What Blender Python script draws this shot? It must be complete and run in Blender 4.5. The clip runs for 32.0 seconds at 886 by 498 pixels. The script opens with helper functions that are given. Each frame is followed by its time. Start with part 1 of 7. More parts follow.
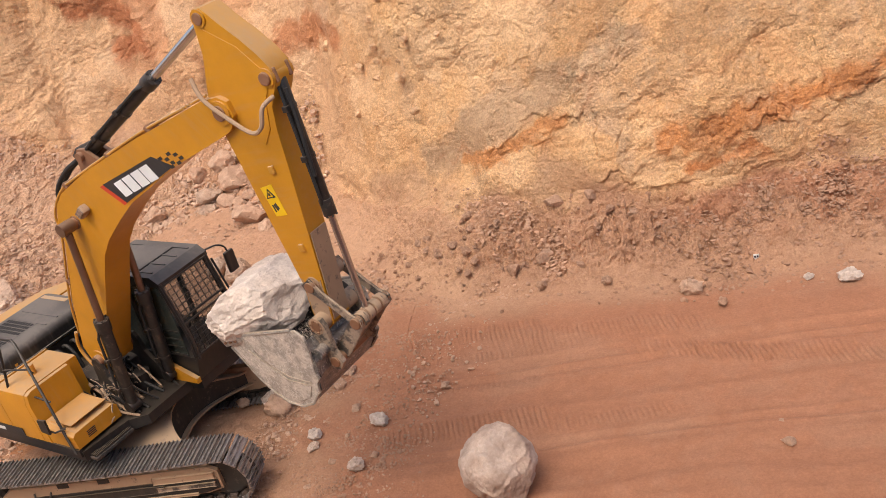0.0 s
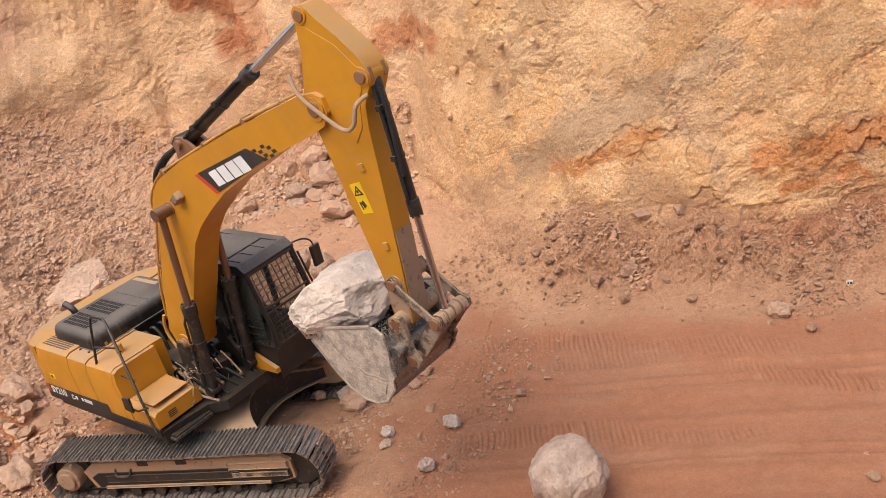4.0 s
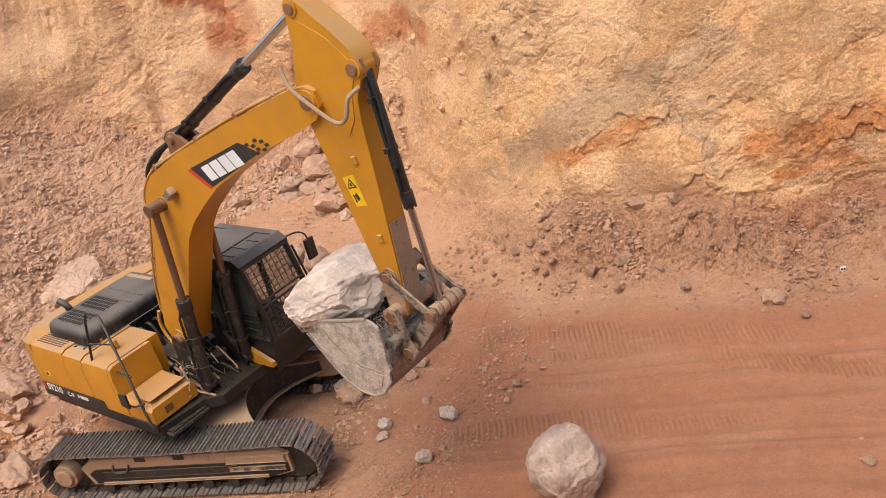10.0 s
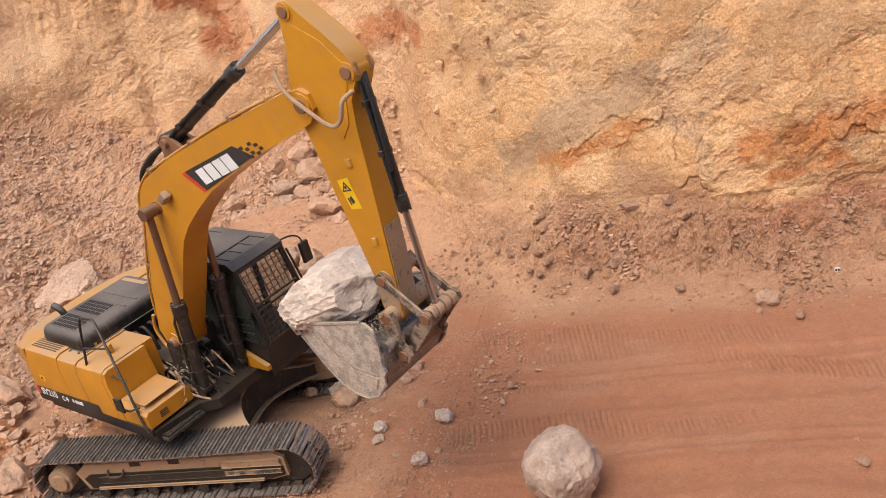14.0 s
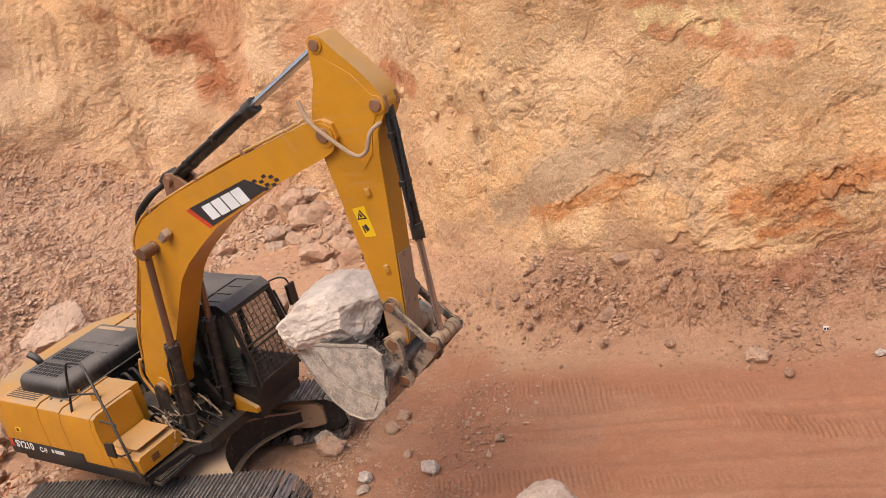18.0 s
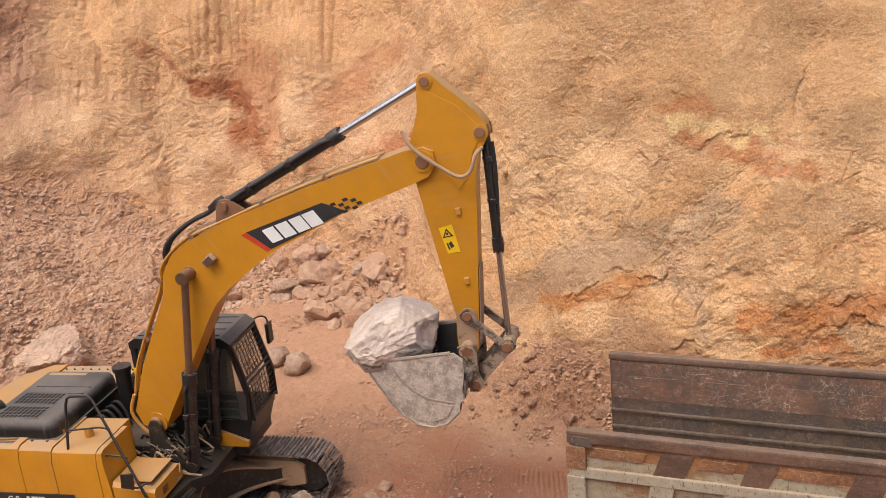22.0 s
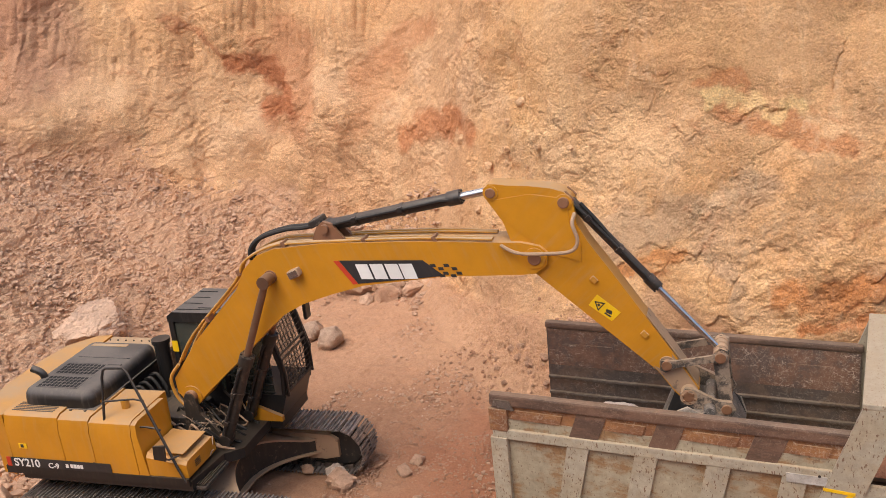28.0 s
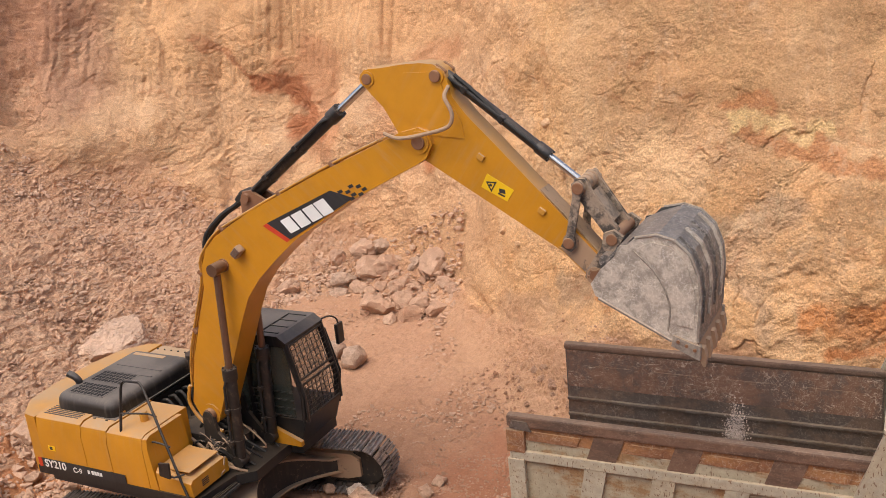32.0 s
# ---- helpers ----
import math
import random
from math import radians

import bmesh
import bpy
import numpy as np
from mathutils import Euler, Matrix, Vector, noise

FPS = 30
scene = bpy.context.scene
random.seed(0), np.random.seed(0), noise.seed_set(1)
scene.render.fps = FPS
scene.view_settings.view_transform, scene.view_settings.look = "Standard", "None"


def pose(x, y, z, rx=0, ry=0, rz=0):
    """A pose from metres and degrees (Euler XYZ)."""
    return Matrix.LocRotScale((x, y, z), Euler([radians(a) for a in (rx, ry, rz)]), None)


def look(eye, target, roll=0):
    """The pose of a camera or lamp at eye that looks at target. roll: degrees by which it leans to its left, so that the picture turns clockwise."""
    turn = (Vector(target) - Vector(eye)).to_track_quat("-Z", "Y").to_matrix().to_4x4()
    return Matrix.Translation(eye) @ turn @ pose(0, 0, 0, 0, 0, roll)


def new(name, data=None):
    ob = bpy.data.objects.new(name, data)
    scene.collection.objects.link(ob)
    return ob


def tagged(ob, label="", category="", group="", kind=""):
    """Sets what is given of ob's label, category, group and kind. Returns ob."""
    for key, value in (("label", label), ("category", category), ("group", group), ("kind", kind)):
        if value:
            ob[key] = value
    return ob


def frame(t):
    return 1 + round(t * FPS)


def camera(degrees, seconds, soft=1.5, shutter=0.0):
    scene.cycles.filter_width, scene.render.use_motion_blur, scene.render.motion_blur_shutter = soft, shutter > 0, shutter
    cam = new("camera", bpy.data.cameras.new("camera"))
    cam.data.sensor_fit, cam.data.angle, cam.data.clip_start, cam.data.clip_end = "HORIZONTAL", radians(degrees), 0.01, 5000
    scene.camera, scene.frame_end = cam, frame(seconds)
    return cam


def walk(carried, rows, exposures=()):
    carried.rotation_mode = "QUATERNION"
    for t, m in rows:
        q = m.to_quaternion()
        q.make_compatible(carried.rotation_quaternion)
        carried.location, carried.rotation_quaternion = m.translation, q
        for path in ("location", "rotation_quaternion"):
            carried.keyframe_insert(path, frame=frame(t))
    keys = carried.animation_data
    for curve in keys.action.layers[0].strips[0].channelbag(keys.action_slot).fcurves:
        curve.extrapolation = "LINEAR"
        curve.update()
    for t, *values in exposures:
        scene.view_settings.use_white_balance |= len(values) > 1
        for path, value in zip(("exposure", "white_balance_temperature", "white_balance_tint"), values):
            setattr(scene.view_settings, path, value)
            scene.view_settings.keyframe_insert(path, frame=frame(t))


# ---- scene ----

EXPOSURES = [(0, 0.62), (19, 0.60), (20.6, 0.47), (22, 0.54), (24, 0.57), (25.5, 0.60), (28, 0.56), (32, 0.54)]
cam = camera(48.6, 32.0, soft=0.5)
EYE = (8.173, -11.334, 8.284)
walk(cam, [(t, pose(*EYE, rx, ry, rz)) for t, rx, ry, rz in (
    (0, 63.46, 14.06, 7.31), (0.5, 63.8, 13.72, 7.36), (1, 64.14, 13.34, 7.62), (1.5, 64.54, 13.1, 8.3),
    (2, 64.71, 12.8, 9.36), (2.5, 64.78, 12.81, 10.32), (3, 64.95, 12.97, 11.47), (3.5, 65.06, 13, 12.47),
    (4, 65.13, 13.07, 13.35), (4.5, 64.83, 13.19, 13.66), (6.5, 64.24, 13.43, 12.9), (7, 64.16, 13.41, 12.75),
    (7.5, 64.08, 13.39, 12.58), (8, 64.06, 13.42, 12.51), (8.5, 64.17, 13.42, 12.47), (9, 64.42, 13.46, 12.67),
    (9.5, 64.49, 13.48, 12.95), (10, 64.49, 13.65, 12.69), (10.5, 64.59, 13.88, 12.41), (11, 64.6, 14.12, 12.11),
    (11.5, 64.26, 14.37, 11.79), (12, 63.77, 14.47, 11.51), (12.5, 63.58, 14.2, 11.25), (13, 63.81, 13.84, 11.53),
    (13.5, 64.24, 13.84, 12), (14, 64.55, 13.75, 12.3), (14.5, 64.42, 13.92, 12.36), (16.5, 66.64, 13.46, 12.62),
    (17, 66.99, 13, 12.46), (17.5, 67.29, 12.62, 12.34), (18, 67.47, 12.31, 12.34), (18.5, 67.61, 12.08, 12.7),
    (19, 67.55, 11.89, 13.14), (19.5, 67.43, 11.81, 13.83), (19.7, 67.91, 11.78, 13.88), (19.8, 68.86, 11.71, 13.97),
    (19.9, 70.38, 11.59, 14.11), (20, 72.19, 11.45, 14.27), (20.1, 73.42, 10.95, 14.24), (20.2, 73.74, 10.82, 14.23),
    (20.3, 73.91, 10.75, 14.23), (20.4, 74.09, 10.68, 14.22), (20.5, 74.34, 10.58, 14.22), (20.7, 74.76, 9.64, 14.53),
    (20.8, 74.5, 8.86, 14.72), (21, 73.03, 6.96, 15.28), (21.5, 72.3, 5.74, 15.54), (22, 72.3, 5.19, 15.54),
    (22.5, 72.33, 5.14, 16.77), (23, 72.3, 5.2, 17.52), (23.5, 72.1, 5.51, 17.95), (24, 71.77, 5.83, 18.07),
    (24.5, 71.57, 6.19, 18.14), (25, 71.51, 6.42, 18.02), (25.5, 71.37, 6.6, 17.94), (27.5, 71.05, 5.86, 17.54),
    (28, 71.04, 5.69, 17.4), (28.5, 71.04, 5.58, 17.35), (29, 71.26, 5.49, 17.35), (29.5, 71.59, 5.56, 17.53),
    (30, 71.86, 5.78, 17.83), (30.5, 72.03, 5.95, 18.03), (31, 72.2, 5.75, 18.25), (31.5, 72.42, 5.47, 18.65),
    (32, 72.37, 5.62, 18.9),
)], EXPOSURES)

# ---- world and light ----
world = bpy.data.worlds.new("sky")
scene.world = world
world.use_nodes = True
SUN_ELEV, SUN_AZ = 62.0, 200.0  # degrees; azimuth clockwise from +y
wn = world.node_tree.nodes
sky = wn.new("ShaderNodeTexSky")
sky.sky_type, sky.sun_disc = "NISHITA", False
sky.sun_elevation, sky.sun_rotation = radians(SUN_ELEV), radians(SUN_AZ)
sky.air_density, sky.dust_density, sky.ozone_density = 1.0, 4.0, 1.0
wn["Background"].inputs["Strength"].default_value = 0.145
world.node_tree.links.new(sky.outputs["Color"], wn["Background"].inputs["Color"])
sun_data = bpy.data.lights.new("sun", "SUN")
sun_data.energy, sun_data.angle, sun_data.color = 1.35, radians(52), (1.0, 0.92, 0.80)
sun = new("sun", sun_data)
sun.matrix_world = look((30 * math.sin(radians(SUN_AZ)), 30 * math.cos(radians(SUN_AZ)), 30 * math.tan(radians(SUN_ELEV))), (0, 0, 0))


# ---- materials ----
def nodes_of(name):
    m = bpy.data.materials.new(name)
    m.use_nodes = True
    nt = m.node_tree
    return m, nt, nt.nodes["Principled BSDF"]


def ramp(nt, src, a, b, ca=(0, 0, 0, 1), cb=(1, 1, 1, 1)):
    r = nt.nodes.new("ShaderNodeValToRGB")
    r.color_ramp.elements[0].position, r.color_ramp.elements[1].position = a, b
    r.color_ramp.elements[0].color, r.color_ramp.elements[1].color = ca, cb
    nt.links.new(src, r.inputs[0])
    return r.outputs["Color"]


def noise_of(nt, scale, detail=6, rough=0.6, stretch=(1, 1, 1), coords="Object"):
    tc = nt.nodes.new("ShaderNodeTexCoord")
    mp = nt.nodes.new("ShaderNodeMapping")
    mp.inputs["Scale"].default_value = stretch
    nt.links.new(tc.outputs[coords], mp.inputs["Vector"])
    n = nt.nodes.new("ShaderNodeTexNoise")
    n.inputs["Scale"].default_value, n.inputs["Detail"].default_value, n.inputs["Roughness"].default_value = scale, detail, rough
    nt.links.new(mp.outputs["Vector"], n.inputs["Vector"])
    return n.outputs["Fac"]


def mixc(nt, fac, a, b, mode="MIX"):
    x = nt.nodes.new("ShaderNodeMix")
    x.data_type, x.blend_type = "RGBA", mode
    for sock, v in ((x.inputs[0], fac), (x.inputs[6], a), (x.inputs[7], b)):
        if isinstance(v, (float, int)):
            sock.default_value = v
        elif isinstance(v, tuple):
            sock.default_value = (*v[:3], 1)
        else:
            nt.links.new(v, sock)
    return x.outputs[2]


def mathn(nt, op, a, b=0.0):
    x = nt.nodes.new("ShaderNodeMath")
    x.operation = op
    for sock, v in ((x.inputs[0], a), (x.inputs[1], b)):
        if isinstance(v, (float, int)):
            sock.default_value = v
        else:
            nt.links.new(v, sock)
    return x.outputs[0]


def bump(nt, bsdf, height, strength, dist):
    b = nt.nodes.new("ShaderNodeBump")
    b.inputs["Strength"].default_value, b.inputs["Distance"].default_value = strength, dist
    nt.links.new(height, b.inputs["Height"])
    nt.links.new(b.outputs["Normal"], bsdf.inputs["Normal"])


DUST = (0.40, 0.275, 0.165)


def painted(name, color, rough=0.45, dust=0.5, metal=0.0, wear=None, grain=9.0, dust_color=DUST):
    """Paint or metal with settled dust on the upward faces, streaks, scuffs and worn spots."""
    m, nt, p = nodes_of(name)
    geo = nt.nodes.new("ShaderNodeNewGeometry")
    sep = nt.nodes.new("ShaderNodeSeparateXYZ")
    nt.links.new(geo.outputs["Normal"], sep.inputs[0])
    up = ramp(nt, sep.outputs["Z"], 0.15, 0.95)
    n1, n2 = noise_of(nt, 1.6, 8, 0.65), noise_of(nt, grain, 6, 0.7)
    streak = noise_of(nt, 5.0, 4, 0.6, (3.0, 3.0, 0.35))
    tone = mixc(nt, ramp(nt, n1, 0.3, 0.75), color, tuple(c * 0.78 for c in color))
    if wear:
        tone = mixc(nt, mathn(nt, "MULTIPLY", ramp(nt, n2, 0.58, 0.66), 0.8), tone, wear)
    settled = mathn(nt, "MULTIPLY", mathn(nt, "ADD", mathn(nt, "MULTIPLY", up, 0.9), mathn(nt, "MULTIPLY", ramp(nt, streak, 0.5, 0.85), 0.45)), mathn(nt, "ADD", ramp(nt, n1, 0.25, 0.8), 0.25))
    fac = mathn(nt, "MINIMUM", mathn(nt, "MULTIPLY", settled, dust), 0.92)
    nt.links.new(mixc(nt, fac, tone, dust_color), p.inputs["Base Color"])
    nt.links.new(mathn(nt, "ADD", mathn(nt, "MULTIPLY", fac, 0.9 - rough), rough), p.inputs["Roughness"])
    if metal:
        nt.links.new(mathn(nt, "SUBTRACT", metal, mathn(nt, "MULTIPLY", fac, metal)), p.inputs["Metallic"])
    bump(nt, p, n2, 0.12, 0.01)
    return m


YELLOW = painted("machine_yellow", (0.56, 0.24, 0.014), 0.34, 0.85)
YELLOW_DUSTY = painted("machine_yellow_dusty", (0.54, 0.25, 0.03), 0.5, 1.5)
TAN_STEEL = painted("dust_coated_steel", (0.38, 0.24, 0.145), 0.75, 0.7, wear=(0.12, 0.085, 0.065))
BLACK = painted("black_paint", (0.016, 0.015, 0.015), 0.38, 0.2)
BLACK_DUSTY = painted("black_paint_dusty", (0.015, 0.014, 0.014), 0.4, 0.14)
HOOD_BLACK = painted("hood_black", (0.014, 0.0135, 0.0135), 0.34, 1.15, dust_color=(0.16, 0.132, 0.11))
GREASY = painted("greasy_steel", (0.026, 0.022, 0.019), 0.5, 0.3, wear=(0.12, 0.085, 0.06))
RAM_BLACK = painted("ram_black", (0.022, 0.019, 0.017), 0.36, 0.45, wear=(0.085, 0.06, 0.042), dust_color=(0.22, 0.15, 0.10))
PIN_STEEL = painted("rusty_pin", (0.26, 0.12, 0.06), 0.6, 0.5, 0.2)
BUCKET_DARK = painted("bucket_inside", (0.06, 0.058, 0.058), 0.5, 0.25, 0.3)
CHROME = painted("chrome_rod", (0.62, 0.60, 0.58), 0.18, 0.25, 0.95)
# rod with the brown of the ground it mirrors put into its colour
ROD_BROWN = painted("ground_reflecting_rod", (0.22, 0.13, 0.085), 0.35, 0.4, 0.6)
RUBBER = painted("rubber_hose", (0.016, 0.015, 0.014), 0.65, 0.10)
WHITE = painted("white_decal", (0.78, 0.76, 0.72), 0.5, 0.15)
RED = painted("red_decal", (0.55, 0.05, 0.02), 0.45, 0.2)
CHARCOAL = painted("charcoal_decal", (0.028, 0.027, 0.028), 0.45, 0.2)
SIGN_YELLOW = painted("warning_yellow", (0.85, 0.52, 0.01), 0.4, 0.1)
VOID = painted("dark_opening", (0.006, 0.006, 0.006), 0.9, 0.02)
STRAW = painted("dusty_straw", (0.30, 0.215, 0.15), 0.9, 0.6)
TYRE = painted("tyre_rubber", (0.02, 0.019, 0.018), 0.8, 0.7)


def track_steel():
    """Crawler shoe steel: mud in the hollows, the ribs rubbed bright by the ground."""
    m, nt, p = nodes_of("track_steel")
    tc = nt.nodes.new("ShaderNodeTexCoord")
    sep = nt.nodes.new("ShaderNodeSeparateXYZ")
    nt.links.new(tc.outputs["Object"], sep.inputs[0])
    info = nt.nodes.new("ShaderNodeObjectInfo")
    n1, n2 = noise_of(nt, 7.0, 6, 0.7), noise_of(nt, 2.2, 5, 0.6, coords="Generated")
    base = mixc(nt, ramp(nt, n1, 0.4, 0.62), (0.022, 0.019, 0.0175), (0.085, 0.058, 0.043))
    base = mixc(nt, mathn(nt, "MULTIPLY", info.outputs["Random"], 0.3), base, (0.16, 0.10, 0.07))
    rib = mathn(nt, "MULTIPLY", ramp(nt, sep.outputs["Z"], -0.0445, -0.0405, (1, 1, 1, 1), (0, 0, 0, 1)), ramp(nt, n2, 0.36, 0.55))
    nt.links.new(mixc(nt, rib, base, (0.36, 0.31, 0.275)), p.inputs["Base Color"])
    nt.links.new(mathn(nt, "MULTIPLY", rib, 0.75), p.inputs["Metallic"])
    nt.links.new(mathn(nt, "SUBTRACT", 0.75, mathn(nt, "MULTIPLY", rib, 0.4)), p.inputs["Roughness"])
    bump(nt, p, n1, 0.3, 0.01)
    return m


TRACK_STEEL = track_steel()


def marked(name, color, stain, scratch, amount, lines, rough=0.55, metal=0.2, flecks=0.0, band=(1, 1, 1), dust=0.25, fine=1.0):
    """Knocked-about sheet metal: stains in patches, curled scratches, mud flecks, dust."""
    m, nt, p = nodes_of(name)
    n1, n2 = noise_of(nt, 2.2 * fine, 8, 0.7, band), noise_of(nt, 11.0 * fine, 7, 0.75)
    tone = mixc(nt, ramp(nt, noise_of(nt, 1.1, 5, 0.6), 0.3, 0.7), color, tuple(c * 0.72 for c in color))
    tone = mixc(nt, mathn(nt, "MULTIPLY", ramp(nt, n1, 0.62 - 0.3 * amount, 0.68 - 0.22 * amount), 0.85), tone, stain)
    tone = mixc(nt, 0.7, tone, ramp(nt, n2, 0.3, 0.7, (0.68, 0.66, 0.64, 1), (1.25, 1.25, 1.25, 1)), "MULTIPLY")
    here = ramp(nt, noise_of(nt, 1.6 * fine, 4, 0.6), 0.34, 0.58)
    for scale, stretch in ((7.0, (1, 1, 1)), (13.0, (1.4, 1, 0.7)), (22.0, (0.6, 1, 1.5))):
        curl = mathn(nt, "ABSOLUTE", mathn(nt, "SUBTRACT", noise_of(nt, scale, 2, 0.5, stretch), 0.5))
        thin = mathn(nt, "MULTIPLY", ramp(nt, curl, 0.004, 0.022, (1, 1, 1, 1), (0, 0, 0, 1)), ramp(nt, noise_of(nt, scale * 1.3, 3, 0.6), 0.46, 0.56))
        tone = mixc(nt, mathn(nt, "MULTIPLY", mathn(nt, "MULTIPLY", thin, here), lines * 0.55), tone, scratch)
    torn = mathn(nt, "MULTIPLY", ramp(nt, noise_of(nt, 17.0 * fine ** 0.5, 7, 0.78, (0.45, 1.0, 1.7)), 0.575, 0.66), ramp(nt, noise_of(nt, 2.3, 4, 0.6, (0.6, 1, 1)), 0.42, 0.62))
    tone = mixc(nt, mathn(nt, "MULTIPLY", torn, lines * 0.95), tone, scratch)
    if flecks:
        fl = ramp(nt, noise_of(nt, 30.0, 2, 0.5, (1.6, 1, 0.6)), 0.62, 0.66)
        tone = mixc(nt, mathn(nt, "MULTIPLY", fl, flecks), tone, (0.16, 0.09, 0.05))
    geo = nt.nodes.new("ShaderNodeNewGeometry")
    sep = nt.nodes.new("ShaderNodeSeparateXYZ")
    nt.links.new(geo.outputs["Normal"], sep.inputs[0])
    tone = mixc(nt, mathn(nt, "MULTIPLY", ramp(nt, sep.outputs["Z"], 0.2, 0.9), dust * 2), tone, DUST)
    nt.links.new(tone, p.inputs["Base Color"])
    p.inputs["Roughness"].default_value, p.inputs["Metallic"].default_value = rough, metal
    bump(nt, p, n2, 0.2, 0.012)
    return m


BUCKET_STEEL = marked("scratched_bucket_steel", (0.37, 0.315, 0.26), (0.56, 0.485, 0.40), (0.80, 0.73, 0.63), 0.6, 1.0, dust=0.2, fine=2.6)
LINK_STEEL = marked("rubbed_link_steel", (0.085, 0.07, 0.058), (0.38, 0.28, 0.20), (0.5, 0.42, 0.34), 0.6, 0.5, dust=0.3, fine=2.5)
BUCKET_BACK = marked("dark_bucket_back", (0.17, 0.155, 0.145), (0.26, 0.22, 0.185), (0.66, 0.60, 0.54), 0.5, 1.0, rough=0.45, metal=0.4, dust=0.10, fine=2.6)
BUCKET_EDGE = marked("worn_bucket_edge", (0.36, 0.31, 0.255), (0.22, 0.18, 0.15), (0.5, 0.45, 0.4), 0.5, 0.5, fine=3.0)
CREAM = marked("cream_truck_paint", (0.43, 0.385, 0.295), (0.38, 0.32, 0.225), (0.50, 0.46, 0.38), 0.4, 0.3, metal=0.0, flecks=0.9)
CREAM_STAINED = marked("stained_cream_panel", (0.40, 0.35, 0.25), (0.26, 0.135, 0.05), (0.46, 0.40, 0.3), 0.45, 0.3, metal=0.0, flecks=0.7, band=(0.7, 1, 1.5))
RUST = marked("rust", (0.38, 0.18, 0.072), (0.20, 0.09, 0.045), (0.52, 0.42, 0.31), 0.6, 0.8, 0.8, 0.1, band=(0.6, 1, 2))
RUST_PANEL = marked("scratched_rust_panel", (0.22, 0.12, 0.078), (0.12, 0.085, 0.07), (0.72, 0.58, 0.46), 0.5, 1.0, 0.7, 0.15)
BROWN_RAIL = marked("brown_rail_paint", (0.125, 0.078, 0.056), (0.18, 0.105, 0.07), (0.42, 0.31, 0.23), 0.6, 0.45, 0.6, 0.1, band=(0.5, 1, 2), dust=0.09)
OLD_WHITE = marked("faded_white", (0.52, 0.50, 0.46), (0.40, 0.37, 0.32), (0.2, 0.17, 0.14), 0.5, 0.6, metal=0.0)
BED_DARK = marked("bed_wall_dark", (0.115, 0.092, 0.08), (0.16, 0.11, 0.082), (0.50, 0.43, 0.37), 0.55, 0.55, 0.5, 0.3)
BED_RIB = marked("bed_rib", (0.16, 0.13, 0.11), (0.09, 0.065, 0.05), (0.45, 0.4, 0.36), 0.5, 0.4, 0.5, 0.3, dust=0.12)


def glass(name, alpha=0.45):
    m, nt, p = nodes_of(name)
    p.inputs["Base Color"].default_value = (0.05, 0.055, 0.045, 1)
    p.inputs["Alpha"].default_value = alpha
    n = noise_of(nt, 3.0, 6, 0.7)
    nt.links.new(mathn(nt, "ADD", mathn(nt, "MULTIPLY", n, 0.35), 0.02), p.inputs["Roughness"])
    return m


GLASS = glass("dusty_window_glass", 0.24)
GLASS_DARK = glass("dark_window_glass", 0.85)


def stone_mat(name, a, b, c, grain=3.0, rugged=0.010):
    m, nt, p = nodes_of(name)
    n1, n2, n3 = noise_of(nt, grain, 8, 0.65), noise_of(nt, grain * 7, 6, 0.7), noise_of(nt, grain * 0.5, 3, 0.5)
    tone = mixc(nt, ramp(nt, n1, 0.35, 0.65), a, b)
    tone = mixc(nt, mathn(nt, "MULTIPLY", ramp(nt, n3, 0.45, 0.7), 0.7), tone, c)
    info = nt.nodes.new("ShaderNodeObjectInfo")
    geo = nt.nodes.new("ShaderNodeNewGeometry")
    tone = mixc(nt, mathn(nt, "MULTIPLY", info.outputs["Random"], 0.35), tone, c)
    tone = mixc(nt, mathn(nt, "MULTIPLY", geo.outputs["Random Per Island"], 0.5), tone, a)
    tone = mixc(nt, 0.5, tone, ramp(nt, n2, 0.25, 0.75, (0.62, 0.62, 0.62, 1), (1.15, 1.15, 1.15, 1)), "MULTIPLY")
    chips = mathn(nt, "SNAP", noise_of(nt, grain * 0.8, 8, 0.6), 0.05)
    tone = mixc(nt, 0.8, tone, ramp(nt, chips, 0.38, 0.62, (0.82, 0.79, 0.77, 1), (1.16, 1.16, 1.16, 1)), "MULTIPLY")
    nt.links.new(tone, p.inputs["Base Color"])
    p.inputs["Roughness"].default_value = 0.92
    bump(nt, p, mathn(nt, "ADD", mathn(nt, "ADD", n2, mathn(nt, "MULTIPLY", n1, 1.5)), mathn(nt, "MULTIPLY", chips, 6.0)), 0.9, rugged)
    return m


PALE_ROCK = stone_mat("pale_limestone", (0.67, 0.545, 0.445), (0.77, 0.65, 0.545), (0.63, 0.475, 0.355), 5.5, 0.014)
PALE_STONE = stone_mat("pale_stone", (0.64, 0.52, 0.43), (0.74, 0.64, 0.55), (0.56, 0.41, 0.31), 2.5)
PINK_ROCK = stone_mat("pale_pink_rock", (0.60, 0.41, 0.29), (0.66, 0.48, 0.355), (0.54, 0.345, 0.23), 2.6, 0.035)
GREY_ROCK = stone_mat("grey_dusty_rock", (0.44, 0.315, 0.24), (0.70, 0.58, 0.49), (0.50, 0.335, 0.24), 4.0, 0.022)
GREY_STONE = stone_mat("grey_stone", (0.60, 0.455, 0.355), (0.70, 0.565, 0.46), (0.55, 0.375, 0.27), 2.5)
TAN_ROCK = stone_mat("tan_rubble", (0.51, 0.328, 0.217), (0.60, 0.415, 0.293), (0.46, 0.255, 0.155), 2.0)
